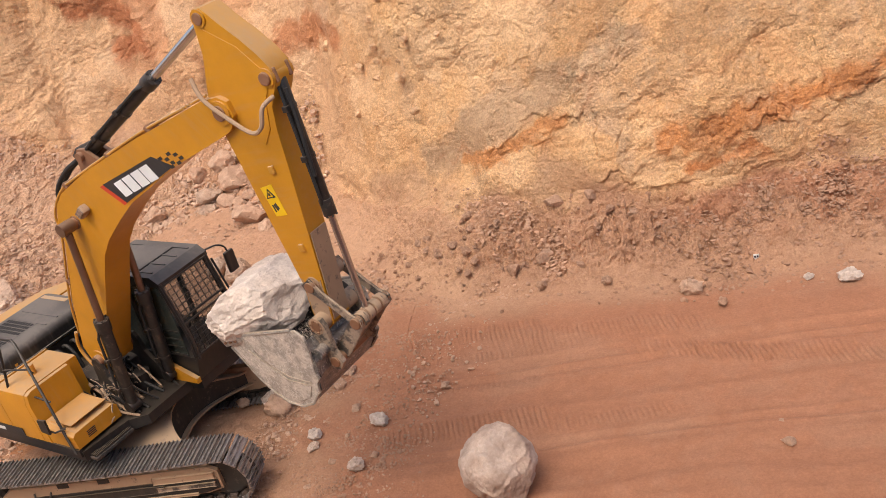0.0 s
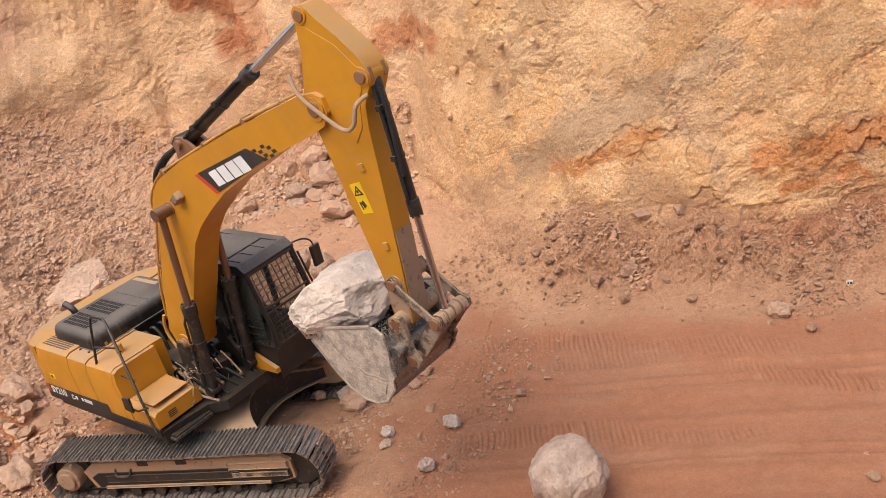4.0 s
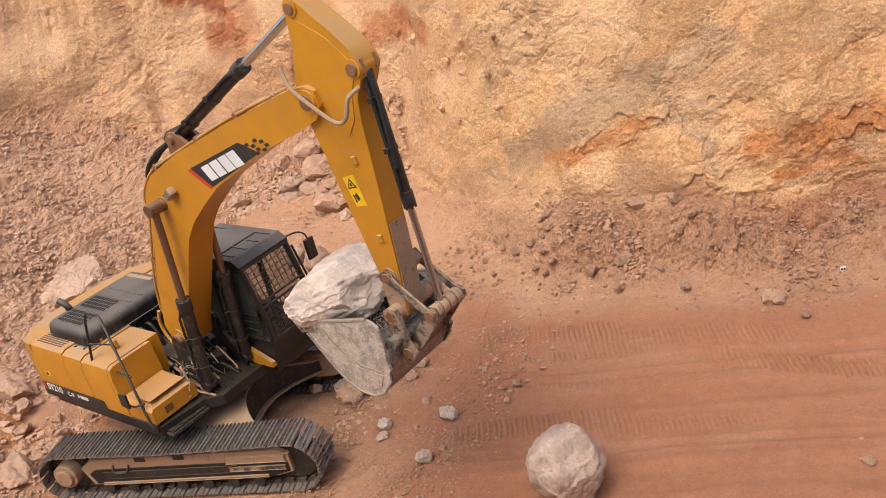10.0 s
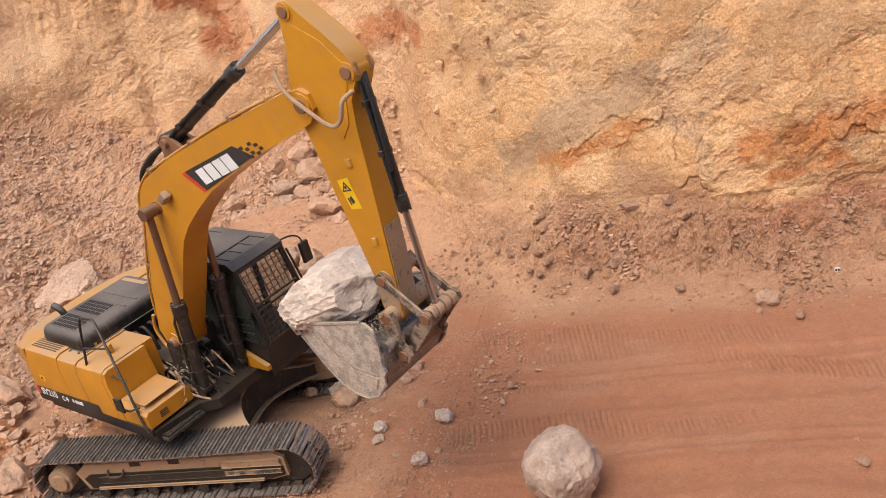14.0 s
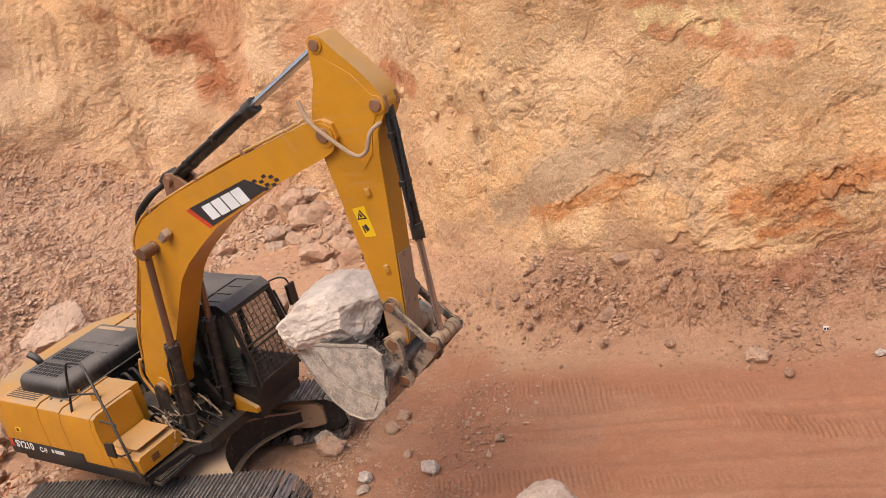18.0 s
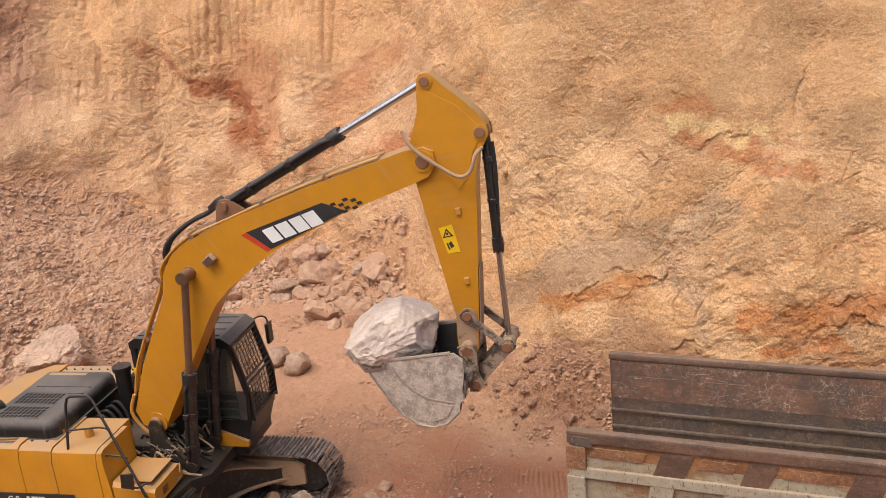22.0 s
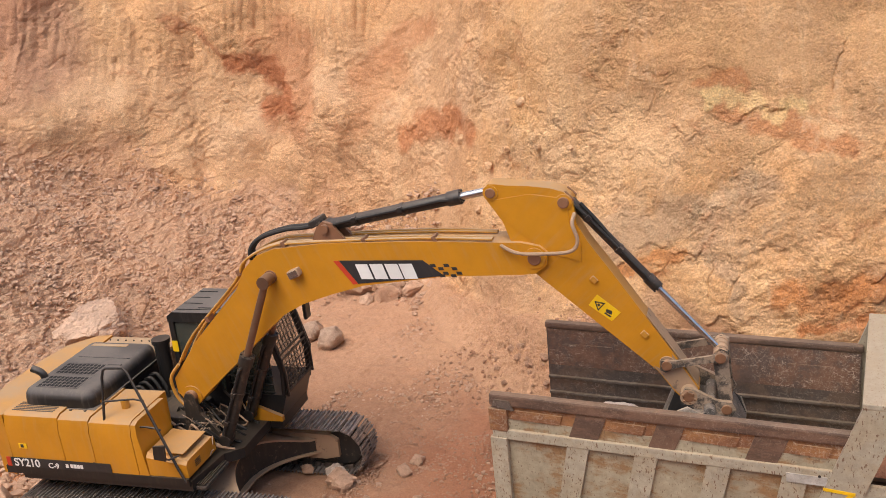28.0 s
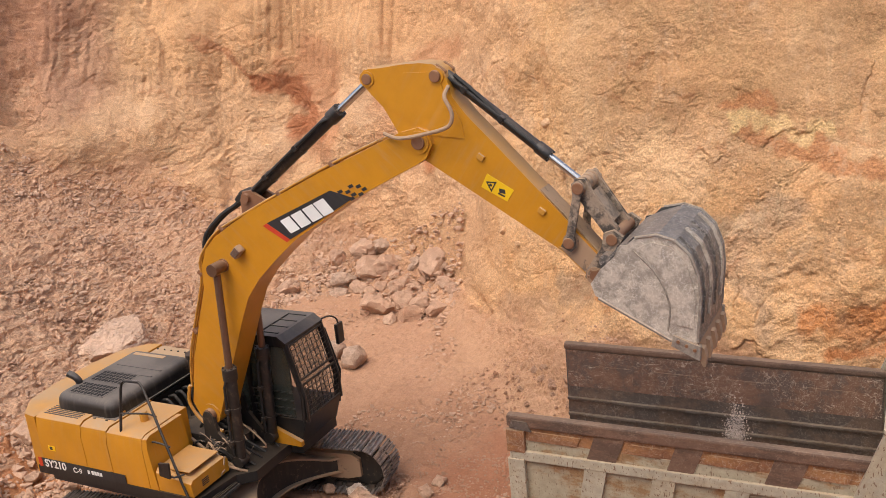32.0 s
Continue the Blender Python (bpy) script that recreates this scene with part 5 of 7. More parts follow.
def build_cab():
    X0, X1, Y0, Y1, Z0, Z1 = -0.52, 1.18, 0.46, 1.42, 1.20, 2.93
    # lower shell and floor
    cab = slewing(part("cab", prism([(X0, Z0), (X1 - 0.04, Z0), (X1 + 0.10, 1.62), (X0, 1.62)], Y0, Y1, w=0.03), BLACK, exc, "black operator cab with wire guards"))
    rf = prism([(X0 + 0.0, 2.80), (X1 - 0.06, 2.80), (X1 - 0.06, 2.86), (X1 - 0.2, Z1 + 0.03), (X0 + 0.1, Z1 + 0.03), (X0, Z1 - 0.04)], Y0 - 0.01, Y1 + 0.01, w=0.03)
    part("roof", rf, HOOD_BLACK, cab, "dusty black cab roof")
    part("roof_hatch", box(-0.05, 0.62, Y0 + 0.15, Y1 - 0.15, Z1 + 0.02, Z1 + 0.055, w=0.015), HOOD_BLACK, cab)
    for k in range(4):
        part("roof_rib", box(X0 + 0.12, X1 - 0.25, Y0 + 0.10 + 0.24 * k, Y0 + 0.13 + 0.24 * k, Z1 + 0.025, Z1 + 0.045, w=0.006), HOOD_BLACK, cab)
    # posts
    for y in (Y0, Y1 - 0.07):
        part("rear_post", box(X0, X0 + 0.09, y, y + 0.07, 1.6, 2.82, w=0.015), BLACK, cab)
        part("middle_post", box(0.28, 0.36, y, y + 0.07, 1.6, 2.82, w=0.015), BLACK, cab)
        part("front_post", tube([(X1 + 0.05, y + 0.035, 1.58), (X1 + 0.08, y + 0.035, 2.0), (X1 - 0.11, y + 0.035, 2.82)], 0.038, 8), BLACK, cab)
    part("rear_wall", box(X0 + 0.01, X0 + 0.06, Y0 + 0.07, Y1 - 0.07, 1.6, 2.15, w=0.01), BLACK, cab)
    part("rear_beam", box(X0 + 0.01, X0 + 0.06, Y0 + 0.07, Y1 - 0.07, 2.66, 2.82, w=0.01), BLACK, cab)
    part("warning_label", box(X0 + 0.0, X0 + 0.10, Y0 - 0.008, Y0 - 0.002, 2.30, 2.48), SIGN_YELLOW, cab, "small yellow warning label")
    for name, bm in (("rear_window", box(X0 + 0.025, X0 + 0.035, Y0 + 0.07, Y1 - 0.07, 2.15, 2.66)),
                     ("side_window", box(X0 + 0.09, 0.28, Y0 + 0.03, Y0 + 0.04, 1.62, 2.8)), ("side_window", box(0.36, X1 - 0.1, Y0 + 0.03, Y0 + 0.04, 1.62, 2.8)),
                     ("side_window", box(X0 + 0.09, 0.28, Y1 - 0.04, Y1 - 0.03, 1.62, 2.8)), ("side_window", box(0.36, X1 - 0.1, Y1 - 0.04, Y1 - 0.03, 1.62, 2.8))):
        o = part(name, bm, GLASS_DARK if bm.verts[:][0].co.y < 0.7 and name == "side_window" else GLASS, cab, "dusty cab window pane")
        o.visible_shadow = False
    bm = plate([(X1 + 0.05, 1.6), (X1 + 0.08, 2.0), (X1 - 0.11, 2.82), (X1 - 0.12, 2.82), (X1 + 0.07, 2.0), (X1 + 0.04, 1.6)], Y0 + 0.06, Y1 - 0.06, "y")
    o = part("windscreen", bm, GLASS, cab, "dusty windscreen")
    o.visible_shadow = False
    # wire guards in front and to the right
    def front(y, z):
        return X1 + 0.13 - max(0, (z - 2.0)) * 0.235, y, z
    for lo, hi in ((1.66, 2.18), (2.26, 2.80)):
        for k in range(9):
            y = Y0 + 0.08 + k * 0.10
            part("guard_bar", tube([front(y, lo), front(y, hi)], 0.0075, 5), BLACK, cab)
        for k in range(7):
            z = lo + k * (hi - lo) / 6
            part("guard_bar", tube([front(Y0 + 0.05, z), front(Y1 - 0.05, z)], 0.0075 if 0 < k < 6 else 0.02, 5), BLACK, cab)
    for y in (Y0 + 0.03, Y1 - 0.03):
        part("guard_frame", tube([front(y, 1.60), front(y, 2.0), front(y, 2.84)], 0.024, 6), BLACK, cab)
    for k in range(4):
        z = 1.68 + k * 0.13
        part("side_guard_bar", tube([(0.36, Y0 - 0.02, z), (X1 - 0.05, Y0 - 0.02, z)], 0.010, 5), BLACK, cab)
    part("door_rail", tube([(X1 + 0.02, Y1 + 0.06, 1.45), (X1 + 0.10, Y1 + 0.07, 2.0), (X1 - 0.08, Y1 + 0.06, 2.7)], 0.018, 8), BLACK, cab)
    # seat inside
    part("seat", box(0.0, 0.45, 0.72, 1.18, 1.62, 1.78, w=0.05), BLACK, cab, "dark operator seat")
    part("seat_back", box(-0.12, 0.02, 0.72, 1.18, 1.75, 2.42, w=0.05), BLACK, cab)
    mir = slewing(part("cab_mirror", box(X1 - 0.03, X1 + 0.03, 1.66, 1.84, 2.34, 2.68, w=0.02), BLACK, exc, "black rear-view mirror on a bent arm"))
    part("mirror_arm", tube(curve([(X1 - 0.1, 1.42, 2.86), (X1 - 0.05, 1.62, 2.84), (X1, 1.73, 2.74), (X1, 1.74, 2.5)], 4), 0.014, 6), BLACK, mir)


build_cab()


# ---- boom, stick, bucket and rams: each built round its own pivot ----
def build_boom():
    pts = [(-0.12, -0.06), (0.06, -0.14), (0.30, -0.04), (1.2, 0.27), (1.75, 0.47), (2.1, 0.58), (2.45, 0.61), (2.9, 0.58), (3.4, 0.52), (4.49, 0.22), (5.45, -0.14), (5.62, -0.19), (5.80, -0.14), (5.88, 0.0),
           (5.82, 0.12), (5.62, 0.25), (4.34, 0.80), (3.16, 1.26), (2.75, 1.38), (2.43, 1.47), (2.15, 1.48), (1.86, 1.38), (1.62, 1.18), (0.54, 0.72), (-0.12, 0.34), (-0.2, 0.12)]
    bm = prism(pts, -0.27, 0.17)
    boom = part("boom", bevel(bm, 0.022), YELLOW, exc, "bent yellow box-section boom", True)
    for x, z, r, y in ((5.70, 0, 0.085, 0.31), (2.194, 1.139, 0.075, 0.50), (0, 0, 0.10, 0.36)):
        pin = part("pin", bevel(disc_pin(x, z, -y, y - 0.1, r), 0.012), PIN_STEEL, boom, "rusty pivot pin")
        part("pin_boss", disc_pin(x, z, -0.288, 0.19, r * (1.6 if z == 0 else 1.25)), YELLOW if z == 0 else PIN_STEEL, boom)
    # ram bracket on the back
    for y in (-0.17, 0.05):
        part("ram_bracket", prism([(2.95, 1.30), (3.45, 1.12), (3.36, 1.44), (3.26, 1.52), (3.14, 1.48)], y - 0.025, y + 0.025, w=0.008), PIN_STEEL, boom)
    part("ram_pin", disc_pin(3.25, 1.42, -0.25, 0.13, 0.06), PIN_STEEL, boom)
    # decal: dark slanted plate, pale slanted blocks, red edge, checker
    y = -0.273
    part("decal_plate", plate([(3.25, 0.965), (4.33, 0.53), (4.50, 0.23), (3.34, 0.575)], y - 0.004, y, "y"), CHARCOAL, boom, "dark slanted decal")
    part("decal_accent", plate([(3.17, 0.99), (3.245, 0.962), (3.335, 0.575), (3.27, 0.59)], y - 0.004, y, "y"), RED, boom)
    ax, az = math.cos(radians(-21.5)), math.sin(radians(-21.5))
    def on_boom(u, v):
        return 3.42 + u * ax - v * az * 0.2, 0.615 + u * az + v * ax
    letters = [[(0, 0, 0.17, 0.045), (0, 0.075, 0.17, 0.12), (0, 0.15, 0.17, 0.195), (0, 0.1, 0.05, 0.17), (0.12, 0.03, 0.17, 0.1)],
               [(0.20, 0, 0.25, 0.195), (0.33, 0, 0.38, 0.195), (0.23, 0.15, 0.36, 0.195), (0.23, 0.06, 0.36, 0.1)],
               [(0.41, 0, 0.46, 0.195), (0.54, 0, 0.59, 0.195), (0.45, 0.08, 0.55, 0.14)],
               [(0.67, 0, 0.73, 0.10), (0.61, 0.09, 0.67, 0.195), (0.73, 0.09, 0.79, 0.195)]]
    for blocks in letters:
        bm = bmesh.new()
        u0, u1 = min(b[0] for b in blocks), max(b[2] for b in blocks)
        plate([on_boom(u0, 0.0), on_boom(u1, 0.0), on_boom(u1, 0.235), on_boom(u0, 0.235)], y - 0.009, y - 0.005, "y", bm)
        part("decal_block", bm, WHITE, boom, "white slanted decal block")
    for i, (u, v) in enumerate(((1.03, 0.18), (1.12, 0.13), (1.21, 0.18), (1.30, 0.13), (1.16, 0.06), (1.25, 0.02), (1.34, 0.06), (1.10, 0.02))):
        part("checker", plate([on_boom(u, v), on_boom(u + 0.07, v), on_boom(u + 0.07, v + 0.045), on_boom(u, v + 0.045)], y - 0.004, y, "y"), CHARCOAL, boom)
    # work lamp
    lamp = part("work_lamp", box(2.50, 2.68, -0.39, -0.27, 1.0, 1.12, w=0.03), TAN_STEEL, boom, "small work lamp with a clear lens")
    part("lens", box(2.52, 2.66, -0.397, -0.39, 1.015, 1.105, w=0.002), CHROME, lamp)
    # pipes along the back and top
    for k, yy in enumerate((-0.24, -0.19, -0.14, 0.06, 0.12)):
        line = [(0.05, yy, 0.50), (0.55, yy, 0.83), (1.62, yy, 1.27), (1.88, yy, 1.46), (2.15, yy, 1.515), (2.45, yy, 1.505), (2.78, yy, 1.41), (4.34, yy, 0.835 - 0.01 * (k % 2)), (5.3, yy, 0.42)]
        part("steel_pipe", tube(curve(line, 4), 0.017, 7), YELLOW_DUSTY, boom)
    for x, z in ((0.9, 0.92), (1.75, 1.34), (2.6, 1.44), (3.7, 1.04), (4.6, 0.69)):
        part("pipe_clamp", box(x - 0.03, x + 0.03, -0.26, -0.1, z - 0.02, z + 0.07, w=0.01), PIN_STEEL, boom)
    # hoses: bend to the stick ram, heel loops, loop over the tip
    for yy in (-0.10, 0.0):
        part("hose", tube(curve([(1.95, yy, 1.44), (2.02, yy, 1.58), (2.25, yy, 1.66), (2.65, yy, 1.62), (2.95, yy, 1.53), (3.2, yy, 1.50)], 6), 0.032, 8), RUBBER, boom)
    part("ram_fitting", box(3.02, 3.2, -0.14, 0.1, 1.48, 1.58, w=0.02), GREASY, boom)
    for yy in (-0.3, -0.2, -0.1):
        part("hose", tube(curve([(0.1, yy, 0.52), (-0.16, yy, 0.36), (-0.22, yy, 0.02), (-0.05, yy, -0.3)], 5), 0.026, 7), RUBBER if yy > -0.25 else YELLOW_DUSTY, boom)
    return boom


def build_stick():
    pts = [(-0.20, -0.14), (0.0, -0.19), (0.2, -0.17), (2.1, -0.07), (2.45, -0.13), (2.62, -0.13), (2.70, 0.0), (2.62, 0.12), (2.40, 0.17), (2.10, 0.24), (0.75, 0.52), (0.33, 0.60), (0.08, 0.68), (-0.06, 0.80), (-0.16, 0.87), (-0.30, 0.87), (-0.45, 0.79),
           (-0.66, 0.63), (-0.86, 0.45), (-0.98, 0.36), (-1.04, 0.30), (-1.05, 0.20), (-0.96, 0.14), (-0.60, 0.06)]
    stick = part("stick", bevel(prism(pts, -0.205, 0.085), 0.02), YELLOW, exc, "tapered yellow stick with worn tan back", True)
    back = [(2.58, 0.135), (2.40, 0.185), (2.10, 0.255), (1.50, 0.379)]
    bm = bmesh.new()
    prev = None
    for x, z in back:
        cur = [bm.verts.new((x, y, z + dz)) for y, dz in ((-0.19, -0.004), (0.07, -0.004), (0.07, 0.006), (-0.19, 0.006))]
        if prev:
            for k in range(4):
                bm.faces.new((prev[k], prev[(k + 1) % 4], cur[(k + 1) % 4], cur[k]))
        else:
            bm.faces.new(cur)
        prev = cur
    bm.faces.new(prev[::-1])
    part("back_plate", bm, TAN_STEEL, stick, "scraped and dusty back plate")
    # raised panel edge round the head
    part("head_panel", plate([(-0.86, 0.20), (-0.55, 0.10), (0.08, 0.14), (0.45, 0.36), (0.30, 0.52), (0.02, 0.63), (-0.14, 0.76), (-0.30, 0.77), (-0.58, 0.57)], -0.215, -0.204, "y", w=0.006), YELLOW, stick)
    for x, z, r, y in ((0, 0, 0.10, 0.25), (-0.949, 0.239, 0.065, 0.24), (-0.21, 0.775, 0.07, 0.25), (2.111, 0.09, 0.065, 0.30), (2.566, 0, 0.07, 0.37)):
        part("pin", bevel(disc_pin(x, z, -y, y - 0.12 if x < 2 else y, r), 0.012), PIN_STEEL, stick, "rusty pivot pin")
        part("pin_boss", disc_pin(x, z, -0.222, 0.10 if x < 2 else 0.235, r * 1.45), TAN_STEEL if x > 2 else YELLOW, stick)
    part("bare_tip", plate([(2.02, -0.055), (2.12, -0.02), (2.02, 0.06), (2.16, 0.13), (2.06, 0.225), (2.40, 0.155), (2.60, 0.11), (2.68, 0.0), (2.60, -0.115), (2.45, -0.115), (2.1, -0.062)], -0.209, -0.2055, "y"), TAN_STEEL, stick, "bare rubbed end of the stick")
    part("warning_sign", plate([(0.88, 0.16), (1.25, 0.19), (1.25, 0.025), (0.90, -0.02)], -0.211, -0.204, "y"), SIGN_YELLOW, stick, "yellow crushing-hazard sign")
    tri = plate([(0.915, 0.075), (1.03, 0.15), (1.035, 0.005)], -0.214, -0.211, "y")
    part("hazard_triangle", tri, CHARCOAL, stick)
    part("hazard_field", plate([(0.945, 0.075), (1.015, 0.118), (1.018, 0.035)], -0.217, -0.214, "y"), SIGN_YELLOW, stick)
    part("hazard_mark", box(0.97, 1.005, -0.219, -0.217, 0.06, 0.09), CHARCOAL, stick)
    part("picture_bar", plate([(1.09, 0.10), (1.16, 0.13), (1.19, 0.09), (1.12, 0.06)], -0.214, -0.211, "y"), CHARCOAL, stick)
    part("picture_bar", plate([(1.11, 0.055), (1.20, 0.07), (1.20, 0.05), (1.11, 0.035)], -0.214, -0.211, "y"), CHARCOAL, stick)
    for x, z in ((0.72, 0.27), (1.65, 0.17)):
        part("lug", box(x - 0.045, x + 0.045, -0.235, -0.20, z - 0.02, z + 0.05, w=0.01), YELLOW_DUSTY, stick)
    # looped hose over the pivot to the bucket ram
    for k in range(1):
        loop = [(-0.42, -0.30, -0.16 + 0.02 * k), (-0.20, -0.36, -0.06), (0.05, -0.37, 0.18), (0.25, -0.37, 0.42), (0.22, -0.36, 0.58), (0.04, -0.33, 0.68), (-0.02, -0.2, 0.76)]
        part("hose", tube(curve([(x + 0.05 * k, y + 0.03 * k, z + 0.03 * k) for x, y, z in loop], 6), 0.024, 8), TAN_STEEL, stick, "dusty rubber hose", True)
    part("hose", tube(curve([(-0.05, -0.12, 0.88), (0.2, -0.12, 0.86), (0.5, -0.13, 0.82), (0.9, -0.13, 0.75)], 5), 0.024, 8), RUBBER, stick)
    part("ram_bracket", box(-0.29, -0.13, -0.18, -0.14, 0.72, 0.89, w=0.02), PIN_STEEL, stick)
    part("ram_bracket", box(-0.29, -0.13, 0.02, 0.06, 0.72, 0.89, w=0.02), PIN_STEEL, stick)
    return stick


HB = 0.585  # half the bucket's width


def build_bucket():
    """Round the stick pin; x towards the link pin, z across it."""
    shell = [(0.10, -0.13), (0.34, -0.06), (0.52, -0.12), (0.68, -0.24), (0.86, -0.42), (0.89, -0.60), (0.82, -0.79), (0.65, -0.95), (0.45, -1.06), (0.14, -1.17), (-0.10, -1.27), (-0.16, -1.30)]
    bm = bmesh.new()
    th = 0.03
    inner = []
    for i, (x, z) in enumerate(shell):
        a, b = shell[max(i - 1, 0)], shell[min(i + 1, len(shell) - 1)]
        t = Vector((b[0] - a[0], b[1] - a[1])).normalized()
        inner.append((x + t.y * th, z - t.x * th))
    loop = shell + inner[::-1]
    prism(loop, -HB + 0.02, HB - 0.02, bm)
    bucket = part("bucket", bm, BUCKET_BACK, exc, "scratched steel digging bucket with worn edges")
    side = [(0.0, -0.02), (-0.10, -0.12), (-0.12, -0.30), (-0.15, -1.28), (-0.02, -1.23), (0.14, -1.17), (0.45, -1.06), (0.65, -0.95), (0.82, -0.79), (0.89, -0.60), (0.86, -0.42), (0.72, -0.24), (0.60, -0.20), (0.55, -0.13), (0.42, -0.13), (0.20, -0.05)]
    for s in (-1, 1):
        part("side_plate", plate(side, s * HB, s * (HB - 0.03), "y"), BUCKET_STEEL, bucket)
        part("wear_plate", plate([(0.05, -0.98), (0.50, -0.62), (0.62, -0.30), (0.76, -0.40), (0.81, -0.60), (0.74, -0.78), (0.43, -1.02), (0.1, -1.13)], s * HB, s * (HB + 0.014), "y", w=0.004), BUCKET_STEEL, bucket)
        part("back_rim", tube([(x, s * (HB + 0.002), z) for x, z in side[4:12]], 0.016, 6), BUCKET_EDGE, bucket, "pale worn edge")
        part("weld_line", tube(curve([(-0.06, s * (HB + 0.004), -0.92), (0.22, s * (HB + 0.004), -0.82), (0.46, s * (HB + 0.004), -0.58), (0.58, s * (HB + 0.004), -0.28)], 5), 0.010, 5), BUCKET_EDGE, bucket)
        part("side_cutter", plate([(-0.19, -1.33), (-0.19, -1.02), (-0.07, -0.99), (-0.04, -1.27)], s * (HB - 0.032), s * (HB + 0.035), "y", w=0.008), BUCKET_EDGE, bucket, "bolted side cutter")
        for k in range(3):
            part("bolt", rod((-0.10, s * (HB + 0.03), -1.24 + k * 0.09), (-0.10, s * (HB + 0.055), -1.24 + k * 0.09), 0.018, 8), PIN_STEEL, bucket)
        part("edge_rim", tube([(-0.11, s * (HB - 0.01), -0.16), (-0.13, s * (HB - 0.01), -0.6), (-0.15, s * (HB - 0.01), -1.0)], 0.024, 6), BUCKET_EDGE, bucket)
    # dark sheets over the inner faces of the side plates and shell
    for s in (-1, 1):
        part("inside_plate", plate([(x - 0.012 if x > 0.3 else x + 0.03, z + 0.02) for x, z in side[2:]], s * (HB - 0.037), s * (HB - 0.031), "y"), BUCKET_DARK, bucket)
    bm = bmesh.new()
    prev = None
    for x, z in inner:
        cur = [bm.verts.new((x - 0.004, y, z)) for y in (-HB + 0.032, HB - 0.032)]
        if prev:
            bm.faces.new((prev[0], prev[1], cur[1], cur[0]))
        prev = cur
    part("inside_liner", bm, BUCKET_DARK, bucket, "dark inside of the bucket")
    for k in range(4):
        y = -0.42 + k * 0.28
        strip = [(0.905, -0.62), (0.835, -0.81), (0.665, -0.97), (0.46, -1.08), (0.14, -1.19), (0.13, -1.17), (0.45, -1.06), (0.65, -0.95), (0.82, -0.79), (0.89, -0.60)]
        part("wear_strip", prism(strip, y - 0.03, y + 0.03), BUCKET_STEEL if k % 2 else BUCKET_BACK, bucket)
    part("lip", prism([(-0.02, -1.235), (-0.20, -1.33), (-0.215, -1.31), (-0.03, -1.19)], -HB, HB, w=0.006), TAN_STEEL, bucket)
    for k in range(5):
        y = -0.48 + k * 0.24
        tooth = prism([(-0.08, -1.31), (-0.10, -1.24), (-0.20, -1.29), (-0.28, -1.385), (-0.27, -1.40), (-0.17, -1.37)], y - 0.05, y + 0.05, w=0.012)
        part("tooth", tooth, TAN_STEEL, bucket, "worn bucket tooth")
    for y in (-0.33, 0.33):
        ear = prism([(-0.11, 0.0), (-0.07, 0.10), (0.03, 0.12), (0.34, 0.07), (0.50, 0.11), (0.58, 0.03), (0.56, -0.10), (0.40, -0.10), (0.10, -0.12), (-0.07, -0.12)], y - 0.03, y + 0.03, w=0.012)
        part("ear", ear, LINK_STEEL, bucket)
    part("pin_boss", disc_pin(0, 0, -0.365, 0.365, 0.105), TAN_STEEL, bucket)
    for k in range(6):
        part("bolt", rod((0.075 * math.cos(k * 1.047), -0.385, 0.075 * math.sin(k * 1.047)), (0.075 * math.cos(k * 1.047), -0.36, 0.075 * math.sin(k * 1.047)), 0.013, 7), PIN_STEEL, bucket)
    part("link_pin", bevel(disc_pin(0.475, 0, -0.38, 0.38, 0.065), 0.012), PIN_STEEL, bucket)
    part("tie_tube", disc_pin(0.28, -0.05, -0.5, 0.5, 0.07), BUCKET_BACK, bucket)
    for ob in (bucket, *bucket.children):
        for v in ob.data.vertices:
            if v.co.z < -0.15:
                v.co.z += 0.065 * (v.co.z + 0.15)
    return bucket


L1, L2 = 0.655, 0.665


def build_links():
    a = None
    bm = bmesh.new()
    for s in (-1, 1):
        prism([(-0.08, -0.04), (-0.05, 0.07), (0.1, 0.035), (L1 - 0.1, 0.035), (L1 + 0.03, 0.07), (L1 + 0.08, 0.0), (L1 + 0.03, -0.07), (L1 - 0.1, -0.035), (0.1, -0.035), (-0.03, -0.075)], s * 0.25, s * 0.285, bm)
    box(L1 - 0.04, L1 + 0.03, -0.26, 0.26, -0.03, 0.03, bm)
    side = part("rocker_link", bevel(bm, 0.012), LINK_STEEL, exc, "dusty rocker link pair")
    part("cross_pin", bevel(disc_pin(L1, 0, -0.31, 0.31, 0.068), 0.012), PIN_STEEL, side)
    for y in (-0.18, -0.06, 0.06, 0.18):
        part("spacer_ring", bevel(disc_pin(L1, 0, y - 0.045, y + 0.045, 0.09), 0.012), TAN_STEEL, side)
    bm = bmesh.new()
    for s in (-1, 1):
        prism([(-0.09, 0.0), (-0.04, 0.09), (0.1, 0.075), (L2 - 0.05, 0.065), (L2 + 0.06, 0.0), (L2 - 0.02, -0.075), (0.0, -0.085)], s * 0.17, s * 0.225, bm)
    box(0.12, L2 - 0.14, -0.17, 0.17, -0.03, 0.035, bm)
    main = part("bucket_link", bevel(bm, 0.012), LINK_STEEL, exc, "dark greasy bucket link")
    return side, main


